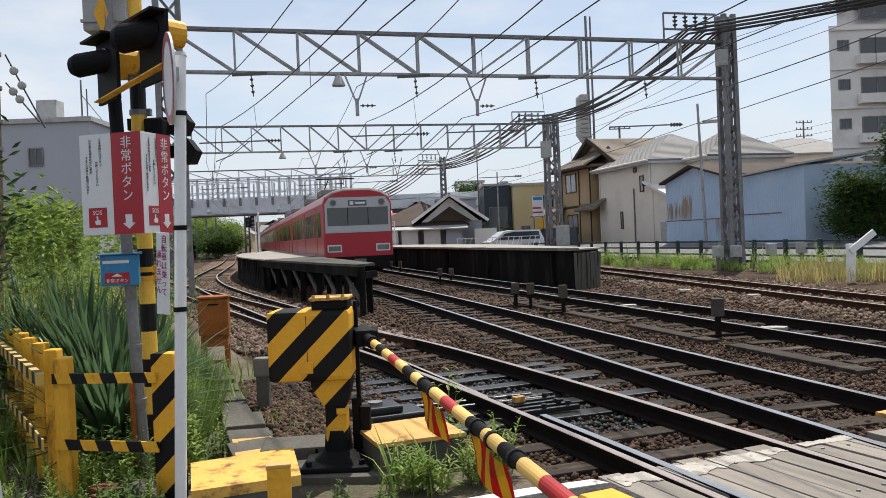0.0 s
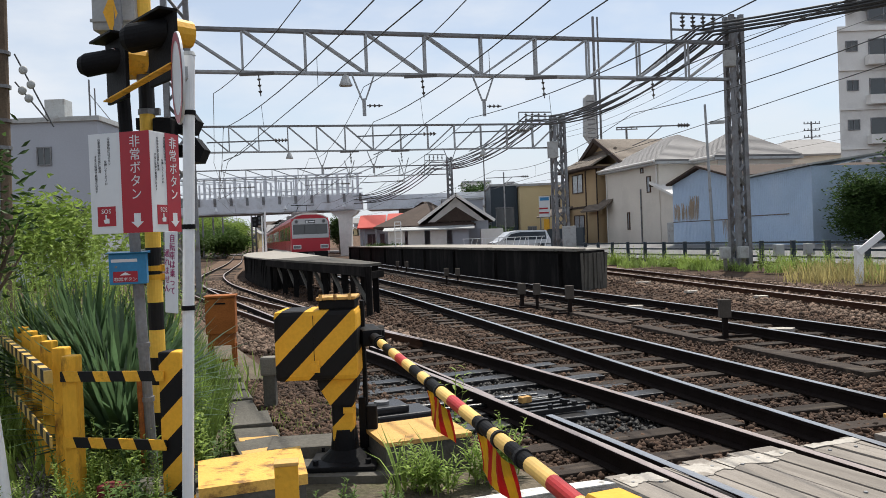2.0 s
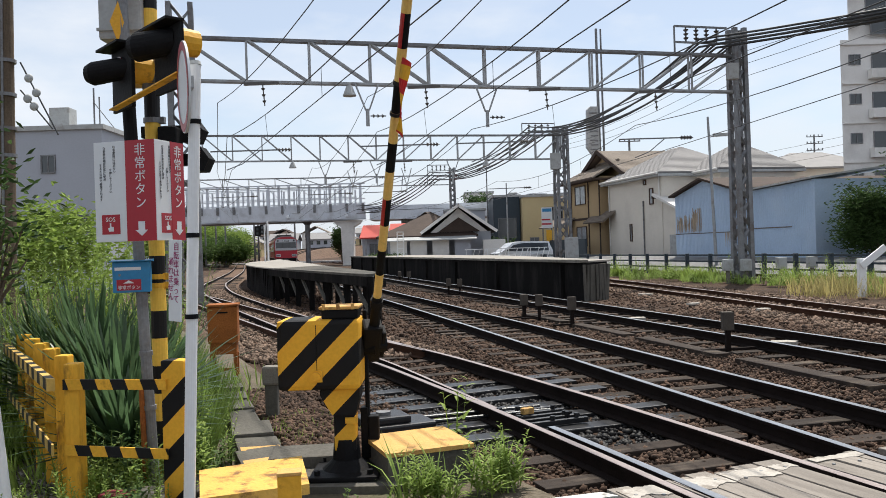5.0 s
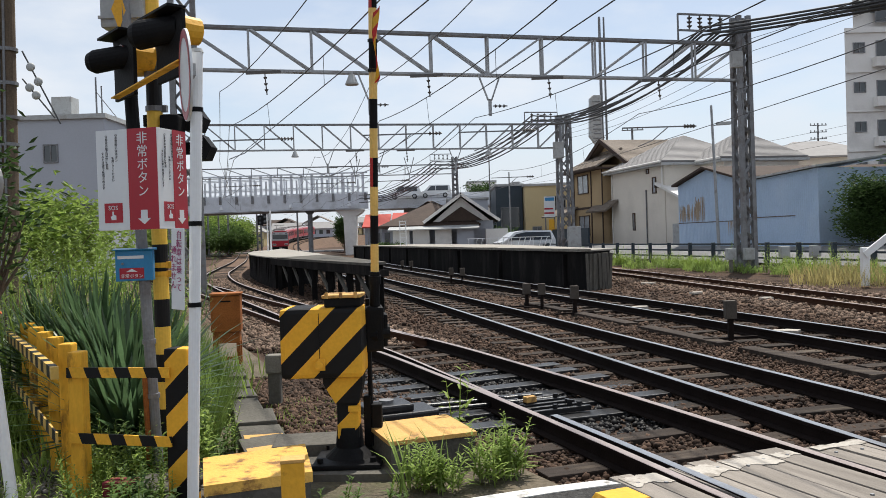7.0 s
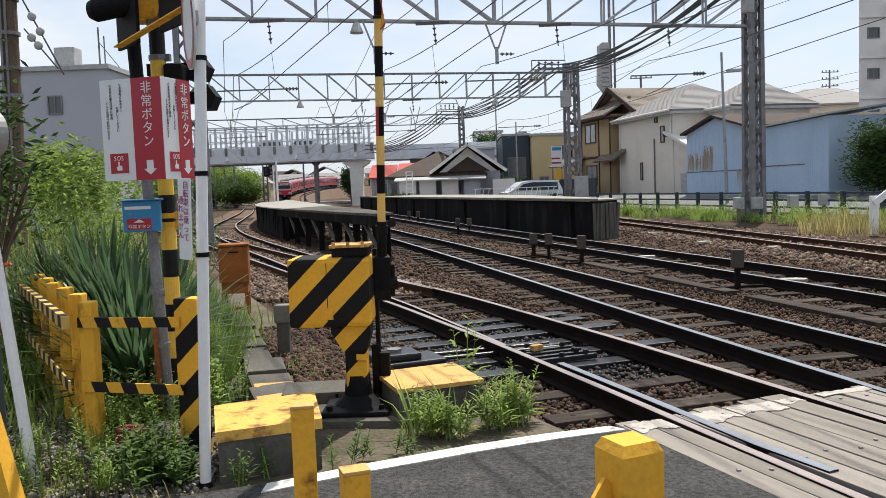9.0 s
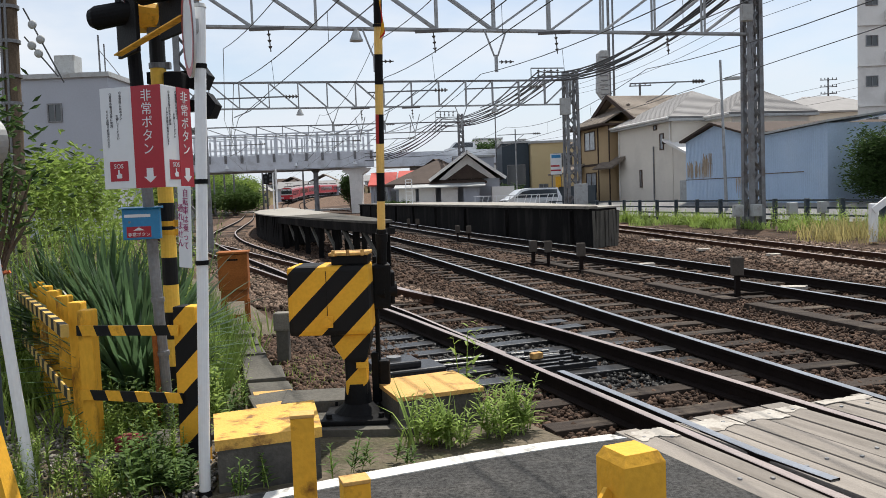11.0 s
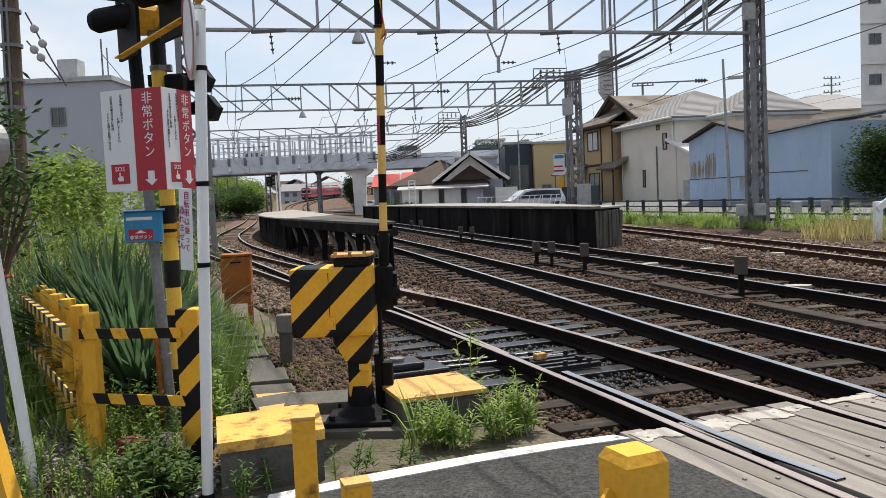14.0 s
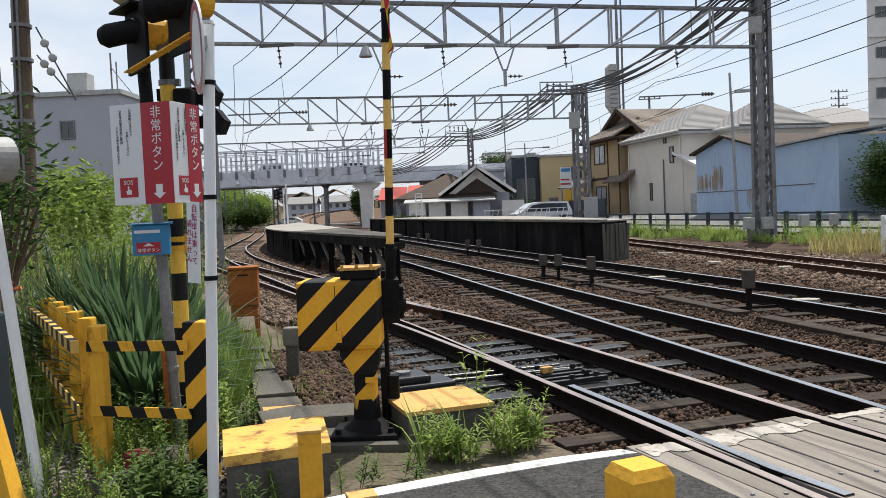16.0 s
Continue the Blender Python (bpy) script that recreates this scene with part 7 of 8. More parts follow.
def bus_stop_sign():
    r = thing("street_sign", pose(9.4, 76, -0.1), "roadside board sign with white and blue panel", "sign")
    bm = bmesh.new()
    box(bm, (-0.5, -0.06, 3.2), (0.5, 0.06, 5.1))
    part("panel", bm, M_SIGN_WHITE, r)
    bm = bmesh.new()
    box(bm, (-0.42, -0.07, 4.7), (0.42, -0.061, 5.0))
    part("blue_field", bm, M_BLUE, r)
    bm = bmesh.new()
    box(bm, (-0.5, -0.07, 3.5), (0.4, -0.061, 3.65))
    box(bm, (-0.5, -0.07, 3.9), (0.3, -0.061, 4.05))
    part("writing_bars", bm, M_RED, r)
    bm = bmesh.new()
    box(bm, (-0.1, -0.06, 1.9), (0.4, 0.06, 3.0))
    part("lower_panel", bm, M_YELLOW, r)
    for x in (-0.4, 0.4):
        bm = bmesh.new()
        rod(bm, (x, 0, 0), (x, 0, 5), 0.06)
        part("leg", bm, M_STEEL_DK, r)


bus_stop_sign()


def station_awning():
    r = thing("station_building", Matrix(), "low station building with red awning roofs", "building")
    for x0, x1, z in ((-9.6, -6.6, 3.0), (-6.4, -2.8, 3.1)):
        bm = bmesh.new()
        prism(bm, [(92.0, z), (96.5, z + 1.5), (96.5, z + 1.35), (92.0, z - 0.15)], x0, x1, axis="x")
        part("awning", bm, M_REDROOF, r)
    wall_part(r, (-9.4, 93, -0.1), (-2.9, 97, 3.1), M_GREYBLD)
    for x in (-9.0, -7.6, -6.2, -4.6, -3.2):
        bm = bmesh.new()
        box(bm, (x, 92.1, -0.1), (x + 0.15, 92.25, 3.0))
        part("post", bm, M_STEEL, r)
    for x in (-8.6, -7.2, -5.8, -4.2):
        window(r, x, x + 1.1, 93, 0.8, 2.3)


station_awning()


def white_fence():
    """Low white rail with slanting bars behind the platform."""
    r = thing("white_fence", Matrix(), "low white steel fence with slanting bars by the street", "fence")
    for z in (0.62, 1.38):
        bm = bmesh.new()
        bar(bm, (1.4, 61.2, z), (7.4, 60.2, z), 0.05, 0.05)
        part("rail", bm, M_WHITE_PAINT, r)
    for i in range(16):
        x, y = 1.5 + 0.39 * i, 61.18 - 0.065 * i
        bm = bmesh.new()
        bar(bm, (x, y, 0.55 if i % 4 else -0.15), (x + (0.26 if i % 4 else 0.0), y - 0.04, 1.38), 0.045, 0.03, up=(0, 1, 0))
        part("slanting_bar" if i % 4 else "post", bm, M_WHITE_PAINT, r)


white_fence()


def ladder_stand():
    r = thing("ladder_stand", pose(-3.3, 60, 1.0), "small white ladder-shaped stand on the platform", "stand")
    for x in (-0.22, 0.22):
        bm = bmesh.new()
        bar(bm, (x, 0, 0), (x, 0, 1.85), 0.06, 0.05, up=(0, 1, 0))
        part("upright", bm, M_WHITE_PAINT, r)
    for z in (0.3, 0.62, 0.94, 1.26, 1.58, 1.82):
        bm = bmesh.new()
        bar(bm, (-0.22, 0, z), (0.22, 0, z), 0.05, 0.05)
        part("rung", bm, M_WHITE_PAINT, r)


ladder_stand()


def platform_signal():
    r = thing("railway_signal", pose(-13.15, 61.0, 0.97), "black two-headed railway signal on a white post", "signal")
    bm = bmesh.new()
    rod(bm, (0, 0, 0), (0, 0, 3.0), 0.07)
    part("post", bm, M_WHITE_PAINT, r)
    for x, z in ((-0.72, 1.9), (-0.36, 2.0)):
        bm = bmesh.new()
        box(bm, (x - 0.2, -0.2, z), (x + 0.2, 0.1, z + 0.75), bevel=0.05)
        h = part("signal_head", bm, M_BLACK, r)
        for k in (0.2, 0.52):
            bm = bmesh.new()
            rod(bm, (x, -0.22, z + k), (x, -0.2, z + k), 0.10, seg=12)
            part("lens", bm, M_GLASS_DK, h)
    for x, y, h in ((-12.4, 56.5, 3.4),):
        r = thing("lamp_post", pose(x, y, 0.97), "thin white post on the platform", "post")
        bm = bmesh.new()
        rod(bm, (0, 0, 0), (0, 0, h * 0.75), 0.045)
        part("shaft", bm, M_WHITE_PAINT, r)


platform_signal()


def line_post(x, y, h):
    """Slim post of the overhead line beyond the overpass."""
    r = thing("line_post", pose(x, y, -0.2), "slim dark steel post of the overhead line", "post", "line posts")
    bm = bmesh.new()
    rod(bm, (0, 0, 0), (0, 0, h), 0.13, 0.11, seg=10)
    part("shaft", bm, M_STEEL_DK, r)
    bm = bmesh.new()
    box(bm, (-0.3, -0.3, -0.1), (0.3, 0.3, 0.3), bevel=0.03)
    part("footing", bm, M_CONC_DARK, r)
    bm = bmesh.new()
    bar(bm, (0, 0, h - 1.6), (1.5, 0, h - 1.2), 0.08, 0.08)
    part("bracket", bm, M_STEEL_DK, r)


for x, y, h in ((-31.2, 112, 7.4), (-29.9, 112, 7.4), (-26.2, 113, 7.6), (-25.2, 111, 7.4), (-24.7, 114, 7.6), (-20.45, 112, 7.8), (-33.5, 115, 7.4)):
    line_post(x, y, h)


def barrier_far():
    """The raised white barrier support by the far road."""
    r = thing("white_barrier_post", pose(11.35, 22.6, -0.15), "white steel post with a slanting white arm", "barrier post")
    bm = bmesh.new()
    box(bm, (-0.10, -0.08, 0), (0.10, 0.08, 1.05), bevel=0.02)
    part("post", bm, M_WHITE_PAINT, r)
    bm = bmesh.new()
    bar(bm, (-0.05, -0.1, 0.85), (0.62, -0.1, 1.35), 0.06, 0.18)
    part("arm", bm, M_WHITE_PAINT, r)


barrier_far()


def points_gear():
    """Oily point machine and rods of the near set of points."""
    T = NEAR_TRACK
    r = thing("point_machine", pose(-0.55, 7.75, -0.16, 0, 0, 22), "oily black point machine beside the near rail", "point machine")
    bm = bmesh.new()
    box(bm, (-0.55, -0.22, 0), (0.35, 0.22, 0.10), bevel=0.02)
    part("bed", bm, M_OILY, r)
    bm = bmesh.new()
    box(bm, (-0.35, -0.17, 0.10), (0.12, 0.17, 0.17), bevel=0.02)
    part("cover", bm, M_OILY, r)
    bm = bmesh.new()
    rod(bm, (-0.1, 0, 0.17), (-0.1, 0, 0.20), 0.07, seg=16)
    part("dial", bm, M_STEEL_DK, r)
    for k, (a, b) in enumerate((((0.1, -0.12, 0.08), (1.6, -0.12, 0.06)), ((0.1, 0.1, 0.08), (1.6, 0.1, 0.06)))):
        bm = bmesh.new()
        rod(bm, a, b, 0.02)
        part("rod", bm, M_OILY, r)
    r = thing("point_rods", pose(0.75, 7.9, -0.13, 0, 0, 22), "oily cranks and rods between the switch rails", "point rods")
    rnd = random.Random(5)
    for i in range(5):
        bm = bmesh.new()
        box(bm, (-0.4 + rnd.uniform(0, 0.1), -0.32 + 0.15 * i, 0), (0.45, -0.27 + 0.15 * i, 0.05), bevel=0.008)
        part("rod", bm, M_OILY, r)
    for i in range(14):
        x, y = rnd.uniform(-0.35, 0.4), rnd.uniform(-0.3, 0.3)
        bm = bmesh.new()
        rod(bm, (x, y, 0.03), (x, y, 0.09), 0.025, seg=6)
        part("bolt", bm, M_OILY, r)
    bm = bmesh.new()
    box(bm, (-0.06, 0.05, 0.06), (0.06, 0.12, 0.12), pose(0, -0.05, 0, 0, 0, 10), bevel=0.01)
    part("tag", bm, M_YELLOW_WORN, r, "pale yellow tag")
    # switch blades inside the running rails
    for d, k in ((-GAUGE + 0.045, 1),):
        seg = clip(T, 8.1, 12.6)
        f = np.linspace(0, 1, len(seg))
        q = offset_path(seg, d) if k else seg
        n = offset_path(seg, d + k * 0.16)
        q = q * (1 - f[:, None]) + n * f[:, None]
        bm = bmesh.new()
        sweep(bm, q, [(-0.03, -0.14), (0.05, -0.14), (0.012, -0.10), (0.02, -0.005), (-0.02, -0.005), (-0.012, -0.10)], 0.0, lambda j: 1 if j == 3 else 0)
        part("switch_blade", bm, M_RAIL, r_switch, mats=(M_RAILTOP_RUST,))


r_switch = thing("switch_blades", Matrix(), "movable switch blades of the near points", "switch blades", kind="structure")
points_gear()

# check rail along the near rail by the crossing
bm = bmesh.new()
q = offset_path(clip(NEAR_TRACK, 3.9, 7.4), -GAUGE + 0.125)[::-1]
end = np.clip((4.5 - q[:, 1]) / 0.6, 0, 1)
q = q + np.stack([end ** 2 * 0.16, end ** 2 * 0.06], 1)
sweep(bm, q, RAIL_PROFILE, 0.0, lambda j: 1 if j in (6, 7, 8) else 0)
part("check_rail", bm, M_RAIL, near_track, mats=(M_RAILTOP,))
for x, y, a in ((3.62, 6.55, 22), (3.98, 6.42, 22)):
    bm = bmesh.new()
    box(bm, (-0.16, -0.07, -0.02), (0.16, 0.07, 0.012), pose(x, y, 0, 0, 0, a), bevel=0.006)
    part("marker_plate", bm, M_YELLOW_WORN, deck, "worn yellow marker plate")


# ---- vegetation ----
def blade_strip(verts, faces, base, direction, length, width, droop, rnd, segs=4):
    """One narrow leaf that bends over: a folded strip."""
    b = np.array(base, float)
    d = np.array(direction, float)
    d /= np.linalg.norm(d)
    side = np.cross(d, (0, 0, 1))
    n = np.linalg.norm(side)
    side = side / n if n > 1e-3 else np.array((1.0, 0, 0))
    i0 = len(verts)
    p = b.copy()
    for k in range(segs + 1):
        f = k / segs
        w = width * (1 - f) ** 0.6 * (0.6 + 0.8 * min(f * 3, 1) * (1 - f * 0.4)) / 2
        verts += [tuple(p - side * w), tuple(p + side * w)]
        p = p + d * length / segs
        d = d + np.array((0, 0, -droop / segs))
        d /= np.linalg.norm(d)
    for k in range(segs):
        a = i0 + 2 * k
        faces.append((a, a + 1, a + 3, a + 2))


def mesh_thing(name, verts, faces, material, parent=None):
    me = bpy.data.meshes.new(name)
    me.from_pydata(verts, [], faces)
    me.materials.append(material)
    ob = new(name, me)
    ob.parent = parent
    return tagged(ob, kind="stuff")


def grass_patch(label, spots, n, h, width, material, droop=0.5, spread=0.25, seed=1, name="grass", lean=0.35):
    rnd = random.Random(seed)
    V, F = [], []
    for i in range(n):
        x, y, z = spots[rnd.randrange(len(spots))]
        a = rnd.uniform(0, 6.28)
        rr = spread * rnd.random() ** 0.5
        L = h * rnd.uniform(0.45, 1.15)
        blade_strip(V, F, (x + rr * math.cos(a), y + rr * math.sin(a), z), (math.cos(a * 1.7) * lean, math.sin(a * 1.7) * lean, 1), L, width * rnd.uniform(0.7, 1.3), droop * rnd.uniform(0.4, 1.6), rnd, 3)
    ob = mesh_thing(name, V, F, material)
    return tagged(ob, label, "grass", kind="stuff")


def leaf_quads(V, F, p, size, rnd, up=0.3):
    a = rnd.uniform(0, 6.28)
    t = np.array((math.cos(a), math.sin(a), rnd.uniform(-0.6, 0.7)))
    t /= np.linalg.norm(t)
    s = np.cross(t, (rnd.uniform(-1, 1), rnd.uniform(-1, 1), 1.0))
    s /= np.linalg.norm(s) + 1e-6
    n = np.cross(t, s) * size * 0.12
    L, W = size * rnd.uniform(0.7, 1.3), size * 0.42 * rnd.uniform(0.7, 1.2)
    i = len(V)
    p = np.array(p)
    V += [tuple(p), tuple(p + t * L * 0.45 + s * W / 2 + n), tuple(p + t * L), tuple(p + t * L * 0.45 - s * W / 2 + n), tuple(p + t * L * 0.5 - n)]
    F += [(i, i + 1, i + 2, i + 4), (i, i + 4, i + 2, i + 3)]


def weed(x, y, z, h, leaf, material, label, stems=5, per=26, seed=0, group="weeds", spread=0.18, slim=0.24):
    """A leafy weed: thin stems with narrow leaves."""
    rnd = random.Random(seed + int(x * 1000))
    r = thing("weed", pose(x, y, z), label, "weed", group)
    V, F, S, SF = [], [], [], []
    for k in range(stems):
        a = rnd.uniform(0, 6.28)
        d = np.array((math.cos(a) * rnd.uniform(0.05, 0.32), math.sin(a) * rnd.uniform(0.05, 0.32), 1))
        hh = h * rnd.uniform(0.6, 1.1)
        b = np.array((math.cos(a) * spread * rnd.random(), math.sin(a) * spread * rnd.random(), 0))
        blade_strip(S, SF, b, d, hh, 0.012, 0.15, rnd, 3)
        blade_strip(S, SF, b, (d[0], d[1], d[2] + 0.02), hh, 0.012, 0.15, rnd, 3)
        for i in range(per):
            f = 0.12 + 0.9 * (i / per)
            p = b + d / np.linalg.norm(d) * hh * f
            aa = i * 2.4 + rnd.uniform(-0.4, 0.4)
            blade_strip(V, F, p, (math.cos(aa), math.sin(aa), rnd.uniform(0.2, 0.9)), leaf * rnd.uniform(0.6, 1.2) * (1.3 - 0.95 * f), leaf * slim * (1.2 - 0.5 * f), 0.9, rnd, 2)
    mesh_thing("stem", S, SF, M_LEAF_YEL, r)
    mesh_thing("leaves", V, F, material, r)
    return r


def sword_plant(x, y, z, n, L, seed, label="spiky sword-leaved yucca clump"):
    rnd = random.Random(seed)
    r = thing("yucca", pose(x, y, z), label, "plant", "yuccas")
    heart, outer = ([], []), ([], [])
    for i in range(n):
        a = rnd.uniform(0, 6.28)
        e = rnd.uniform(0.15, 1.5)
        V, F = heart if e > 0.9 else outer
        d = (math.cos(a), math.sin(a), math.tan(min(e, 1.35)))
        blade_strip(V, F, (0.06 * math.cos(a), 0.06 * math.sin(a), rnd.uniform(0, 0.12)), d, L * rnd.uniform(0.7, 1.1), 0.066, 0.5 * rnd.random(), rnd, 4)
    mesh_thing("heart_leaves", *heart, M_BLADE, r)
    mesh_thing("outer_leaves", *outer, M_BLADE, r)
    return r


def shrub(x, y, z, rx, ry, rz, n, leaf, material, label, seed=0, trunk=0.0, category="shrub", group="shrubs", limbs=7, hollow=0.5):
    """A tapered trunk with limbs and an uneven crown of many leaves, in clumps with gaps."""
    rnd = random.Random(seed)
    r = thing("tree" if trunk > 1 else "shrub", pose(x, y, z), label, category, group)
    bm = bmesh.new()
    c = Vector((0, 0, trunk + rz))
    if trunk:
        rod(bm, (0, 0, -0.2), (0, 0, trunk + rz * 0.6), 0.05 * rz + 0.03, 0.02 * rz + 0.01, seg=8)
    clumps = []
    for k in range(max(limbs, int(limbs * 2.2))):
        a, e = rnd.uniform(0, 6.28), rnd.uniform(-0.5, 1.0)
        q = rnd.uniform(0.45, 0.95)
        p = c + Vector((math.cos(a) * math.cos(e) * rx * q, math.sin(a) * math.cos(e) * ry * q, math.sin(e) * rz * q))
        clumps.append((p, rnd.uniform(0.28, 0.5)))
        if k < limbs:
            rod(bm, (0, 0, trunk * rnd.uniform(0.4, 0.9)), p, 0.018 * rz + 0.008, 0.006, seg=5)
    part("trunk", bm, M_BARK, r)
    V, F = [], []
    for i in range(n):
        p, s = clumps[rnd.randrange(len(clumps))]
        g = Vector((rnd.gauss(0, 0.42), rnd.gauss(0, 0.42), rnd.gauss(0, 0.40)))
        q = p + Vector((g.x * rx, g.y * ry, g.z * rz)) * s * 1.3
        if q.z < 0.02:
            q.z = 0.02 + rnd.random() * 0.1
        leaf_quads(V, F, q, leaf, rnd)
    mesh_thing("crown", V, F, material, r)
    return r


# this side of the tracks
sword_plant(-2.62, 6.5, 0.2, 300, 0.92, 1)
sword_plant(-2.40, 6.0, 0.1, 220, 0.76, 2)
sword_plant(-3.1, 7.1, 0.3, 320, 1.0, 3)
sword_plant(-3.7, 7.6, 0.25, 220, 1.0, 5)
sword_plant(-2.75, 7.6, 0.2, 110, 1.0, 6)
rnd = random.Random(21)
for k in range(20):
    x, y = rnd.uniform(-5.0, -2.5), rnd.uniform(7.3, 9.6)
    if x > -2.9 - (y - 7.4) * 0.15:
        x -= 0.6
    weed(x, y, -0.05, rnd.uniform(1.3, 2.1), 0.15, M_LEAF_YEL if k % 3 else M_LEAF, "tall bright green goldenrod weed", 6, 80, k, "tall weeds", 0.3, 0.09)
for k in range(16):
    x, y = rnd.uniform(-4.3, -2.9), rnd.uniform(7.3, 8.3)
    weed(x, y, -0.05, rnd.uniform(1.5, 1.95), 0.15, M_LEAF_YEL, "tall bright green goldenrod weed", 6, 90, 700 + k, "tall weeds", 0.3, 0.10)
for k in range(30):
    x, y = rnd.uniform(-2.55, -1.7), rnd.uniform(5.1, 6.4)
    weed(x, y, -0.05, rnd.uniform(0.25, 0.5), 0.08, M_LEAF if k % 2 else M_LEAF_YEL, "low green leafy weed by the fence", 5, 26, 100 + k, slim=0.2)
for k in range(30):
    x, y = rnd.uniform(-3.2, -1.55), rnd.uniform(4.1, 5.0)
    if x > -1.7 and y < 4.5:
        continue
    weed(x, y, -0.04, rnd.uniform(0.18, 0.42), 0.065, M_LEAF_YEL, "low feathery green weed by the road", 5, 34, 200 + k, slim=0.2)
for x, y, h in ((-1.25, 4.28, 0.2), (-0.75, 4.62, 0.28), (-1.05, 4.45, 0.22), (-0.5, 4.75, 0.15)):
    weed(x, y, -0.04, h, 0.08, M_LEAF, "small green weed by the painted line", 4, 18, 300)
for k in range(11):
    x = rnd.uniform(-0.2, 0.42)
    weed(x, 5.02 + 0.38 * (x + 0.4) + rnd.uniform(0, 0.22), -0.05, rnd.uniform(0.25, 0.42), 0.14, M_LEAF_YEL, "fresh green weed in front of the cable pit", 3, 26, 400 + k, "pit weeds", 0.08, 0.16)
weed(0.02, 6.35, 0.0, 0.55, 0.16, M_LEAF_YEL, "fresh green weed behind the cable pit", 3, 10, 450, "pit weeds", 0.05)
grass_patch("long fresh grass blades by the cable pit", [(-0.35, 5.15, -0.05), (-0.1, 5.2, -0.05), (0.2, 5.35, -0.05), (0.35, 5.45, -0.05)], 70, 0.42, 0.016, M_GRASS, 1.0, 0.13, 6)
spots = [(-1.95 - 0.27 * i, 7.2 + 0.72 * i, -0.05) for i in range(6)] + [(-1.85, 6.6, -0.05), (-1.75, 6.0, -0.05)]
grass_patch("tall green grass along the kerb slabs", [(a - 0.22, b, c) for a, b, c in spots], 3800, 0.56, 0.016, M_GRASS, 0.6, 0.17, 7)
grass_patch("sparse grass on the stones by the barrier", [(-1.3, 7.3, -0.12), (-1.1, 7.0, -0.12), (-1.5, 7.8, -0.12)], 300, 0.17, 0.01, M_LEAF_YEL, 0.8, 0.35, 8)
spots = [(rnd.uniform(-6, -2.3), rnd.uniform(5.7, 10), -0.05) for _ in range(80)]
grass_patch("mixed undergrowth on the verge", spots, 5200, 0.38, 0.018, M_LEAF_YEL, 0.6, 0.4, 9)
spots = [(rnd.uniform(-3.4, -1.5), rnd.uniform(3.6, 4.8), -0.05) for _ in range(30)]
for k in range(9):
    x, y = rnd.uniform(-2.0, -1.5), rnd.uniform(4.3, 4.75)
    weed(x, y, -0.05, rnd.uniform(0.16, 0.36), 0.11, M_LEAF if k % 3 else M_LEAF_DK, "low broad-leaved green weed by the fence foot", 5, 22, 600 + k, slim=0.36)
for k in range(6):
    x, y = rnd.uniform(-2.3, -1.75), rnd.uniform(5.15, 6.0)
    weed(x, y, -0.02, rnd.uniform(0.3, 0.6), 0.12, M_LEAF if k % 2 else M_LEAF_YEL, "leafy green weed behind the fence", 5, 26, 650 + k, slim=0.3)
grass_patch("dry straw in the gravel by the fence", spots, 500, 0.12, 0.008, M_DRYGRASS, 0.8, 0.25, 10)
shrub(-4.5, 6.9, -0.05, 0.6, 0.8, 1.15, 2600, 0.10, M_LEAF_DK, "tangled dark shrub with thin bare twigs", 31, 0.7, limbs=14)
shrub(-3.75, 6.6, 0.7, 0.50, 0.5, 0.75, 420, 0.10, M_LEAF_DK, "thin leafy branches above the fence", 32, 0.4, limbs=12)
shrub(-7.6, 14, -0.05, 2.2, 1.6, 1.3, 5200, 0.16, M_LEAF_YEL, "bright green overgrowth along the siding", 35, 0.2)
# far side
shrub(22.6, 37.5, -0.05, 2.2, 2.0, 2.5, 11000, 0.26, M_LEAF_DK, "dark green tree by the street", 41, 1.9, "tree", "trees")
shrub(19.9, 38.0, 0.2, 1.9, 1.3, 1.75, 12000, 0.2, M_LEAF_DK, "dense dark green shrub in front of the blue shed", 42, 0.0)
shrub(22.2, 38.6, -0.05, 2.2, 1.2, 1.5, 7000, 0.2, M_LEAF, "green shrub in front of the blue shed", 43, 0.0)
shrub(5.0, 79.5, -0.05, 1.9, 1.4, 1.2, 3000, 0.26, M_LEAF_DK, "clipped garden shrub by the parked van", 44, 0.3)
shrub(4.6, 118, 3.0, 2.4, 2.0, 2.2, 2600, 0.4, M_LEAF_DK, "distant conifer above the roofs", 45, 1.8, "tree", "trees")
for k, (x, y, s) in enumerate(((-33, 118, 2.4), (-37.5, 128, 3.4), (-40, 126, 3.6), (-36.5, 116, 2.0), (-45, 130, 3.8), (-43.5, 142, 4.6), (-47, 146, 4.4), (-46, 152, 4.4), (-51, 132, 4.0), (-58, 134, 4.0), (-53, 172, 4.6), (-52, 160, 5.0), (-29.8, 112, 2.0), (-33.2, 124, 2.7), (-37, 140, 3.2), (-39.6, 152, 3.3))):
    shrub(x, y, -0.1, s * 1.35, s, s * 0.9, 9000, 0.42, M_LEAF_YEL if k % 3 else M_LEAF, "bushy green thicket beyond the overpass", 60 + k, 0.0, "thicket", "thickets beyond the overpass", limbs=12)
shrub(-14.6, 116, -0.1, 1.3, 1.3, 2.4, 4200, 0.34, M_LEAF_DK, "dark narrow conifer beside the bridge pier", 75, 0.4, "tree", "trees")
shrub(-5.2, 73.2, -0.05, 1.4, 0.5, 0.75, 2600, 0.16, M_LEAF, "low clipped green hedge by the station", 76, 0.0, "hedge")
V0 = smooth_path([(7.3, 46), (9.3, 38), (11.6, 31), (13.6, 24), (15.6, 16)], 0.5)
rnd = random.Random(77)
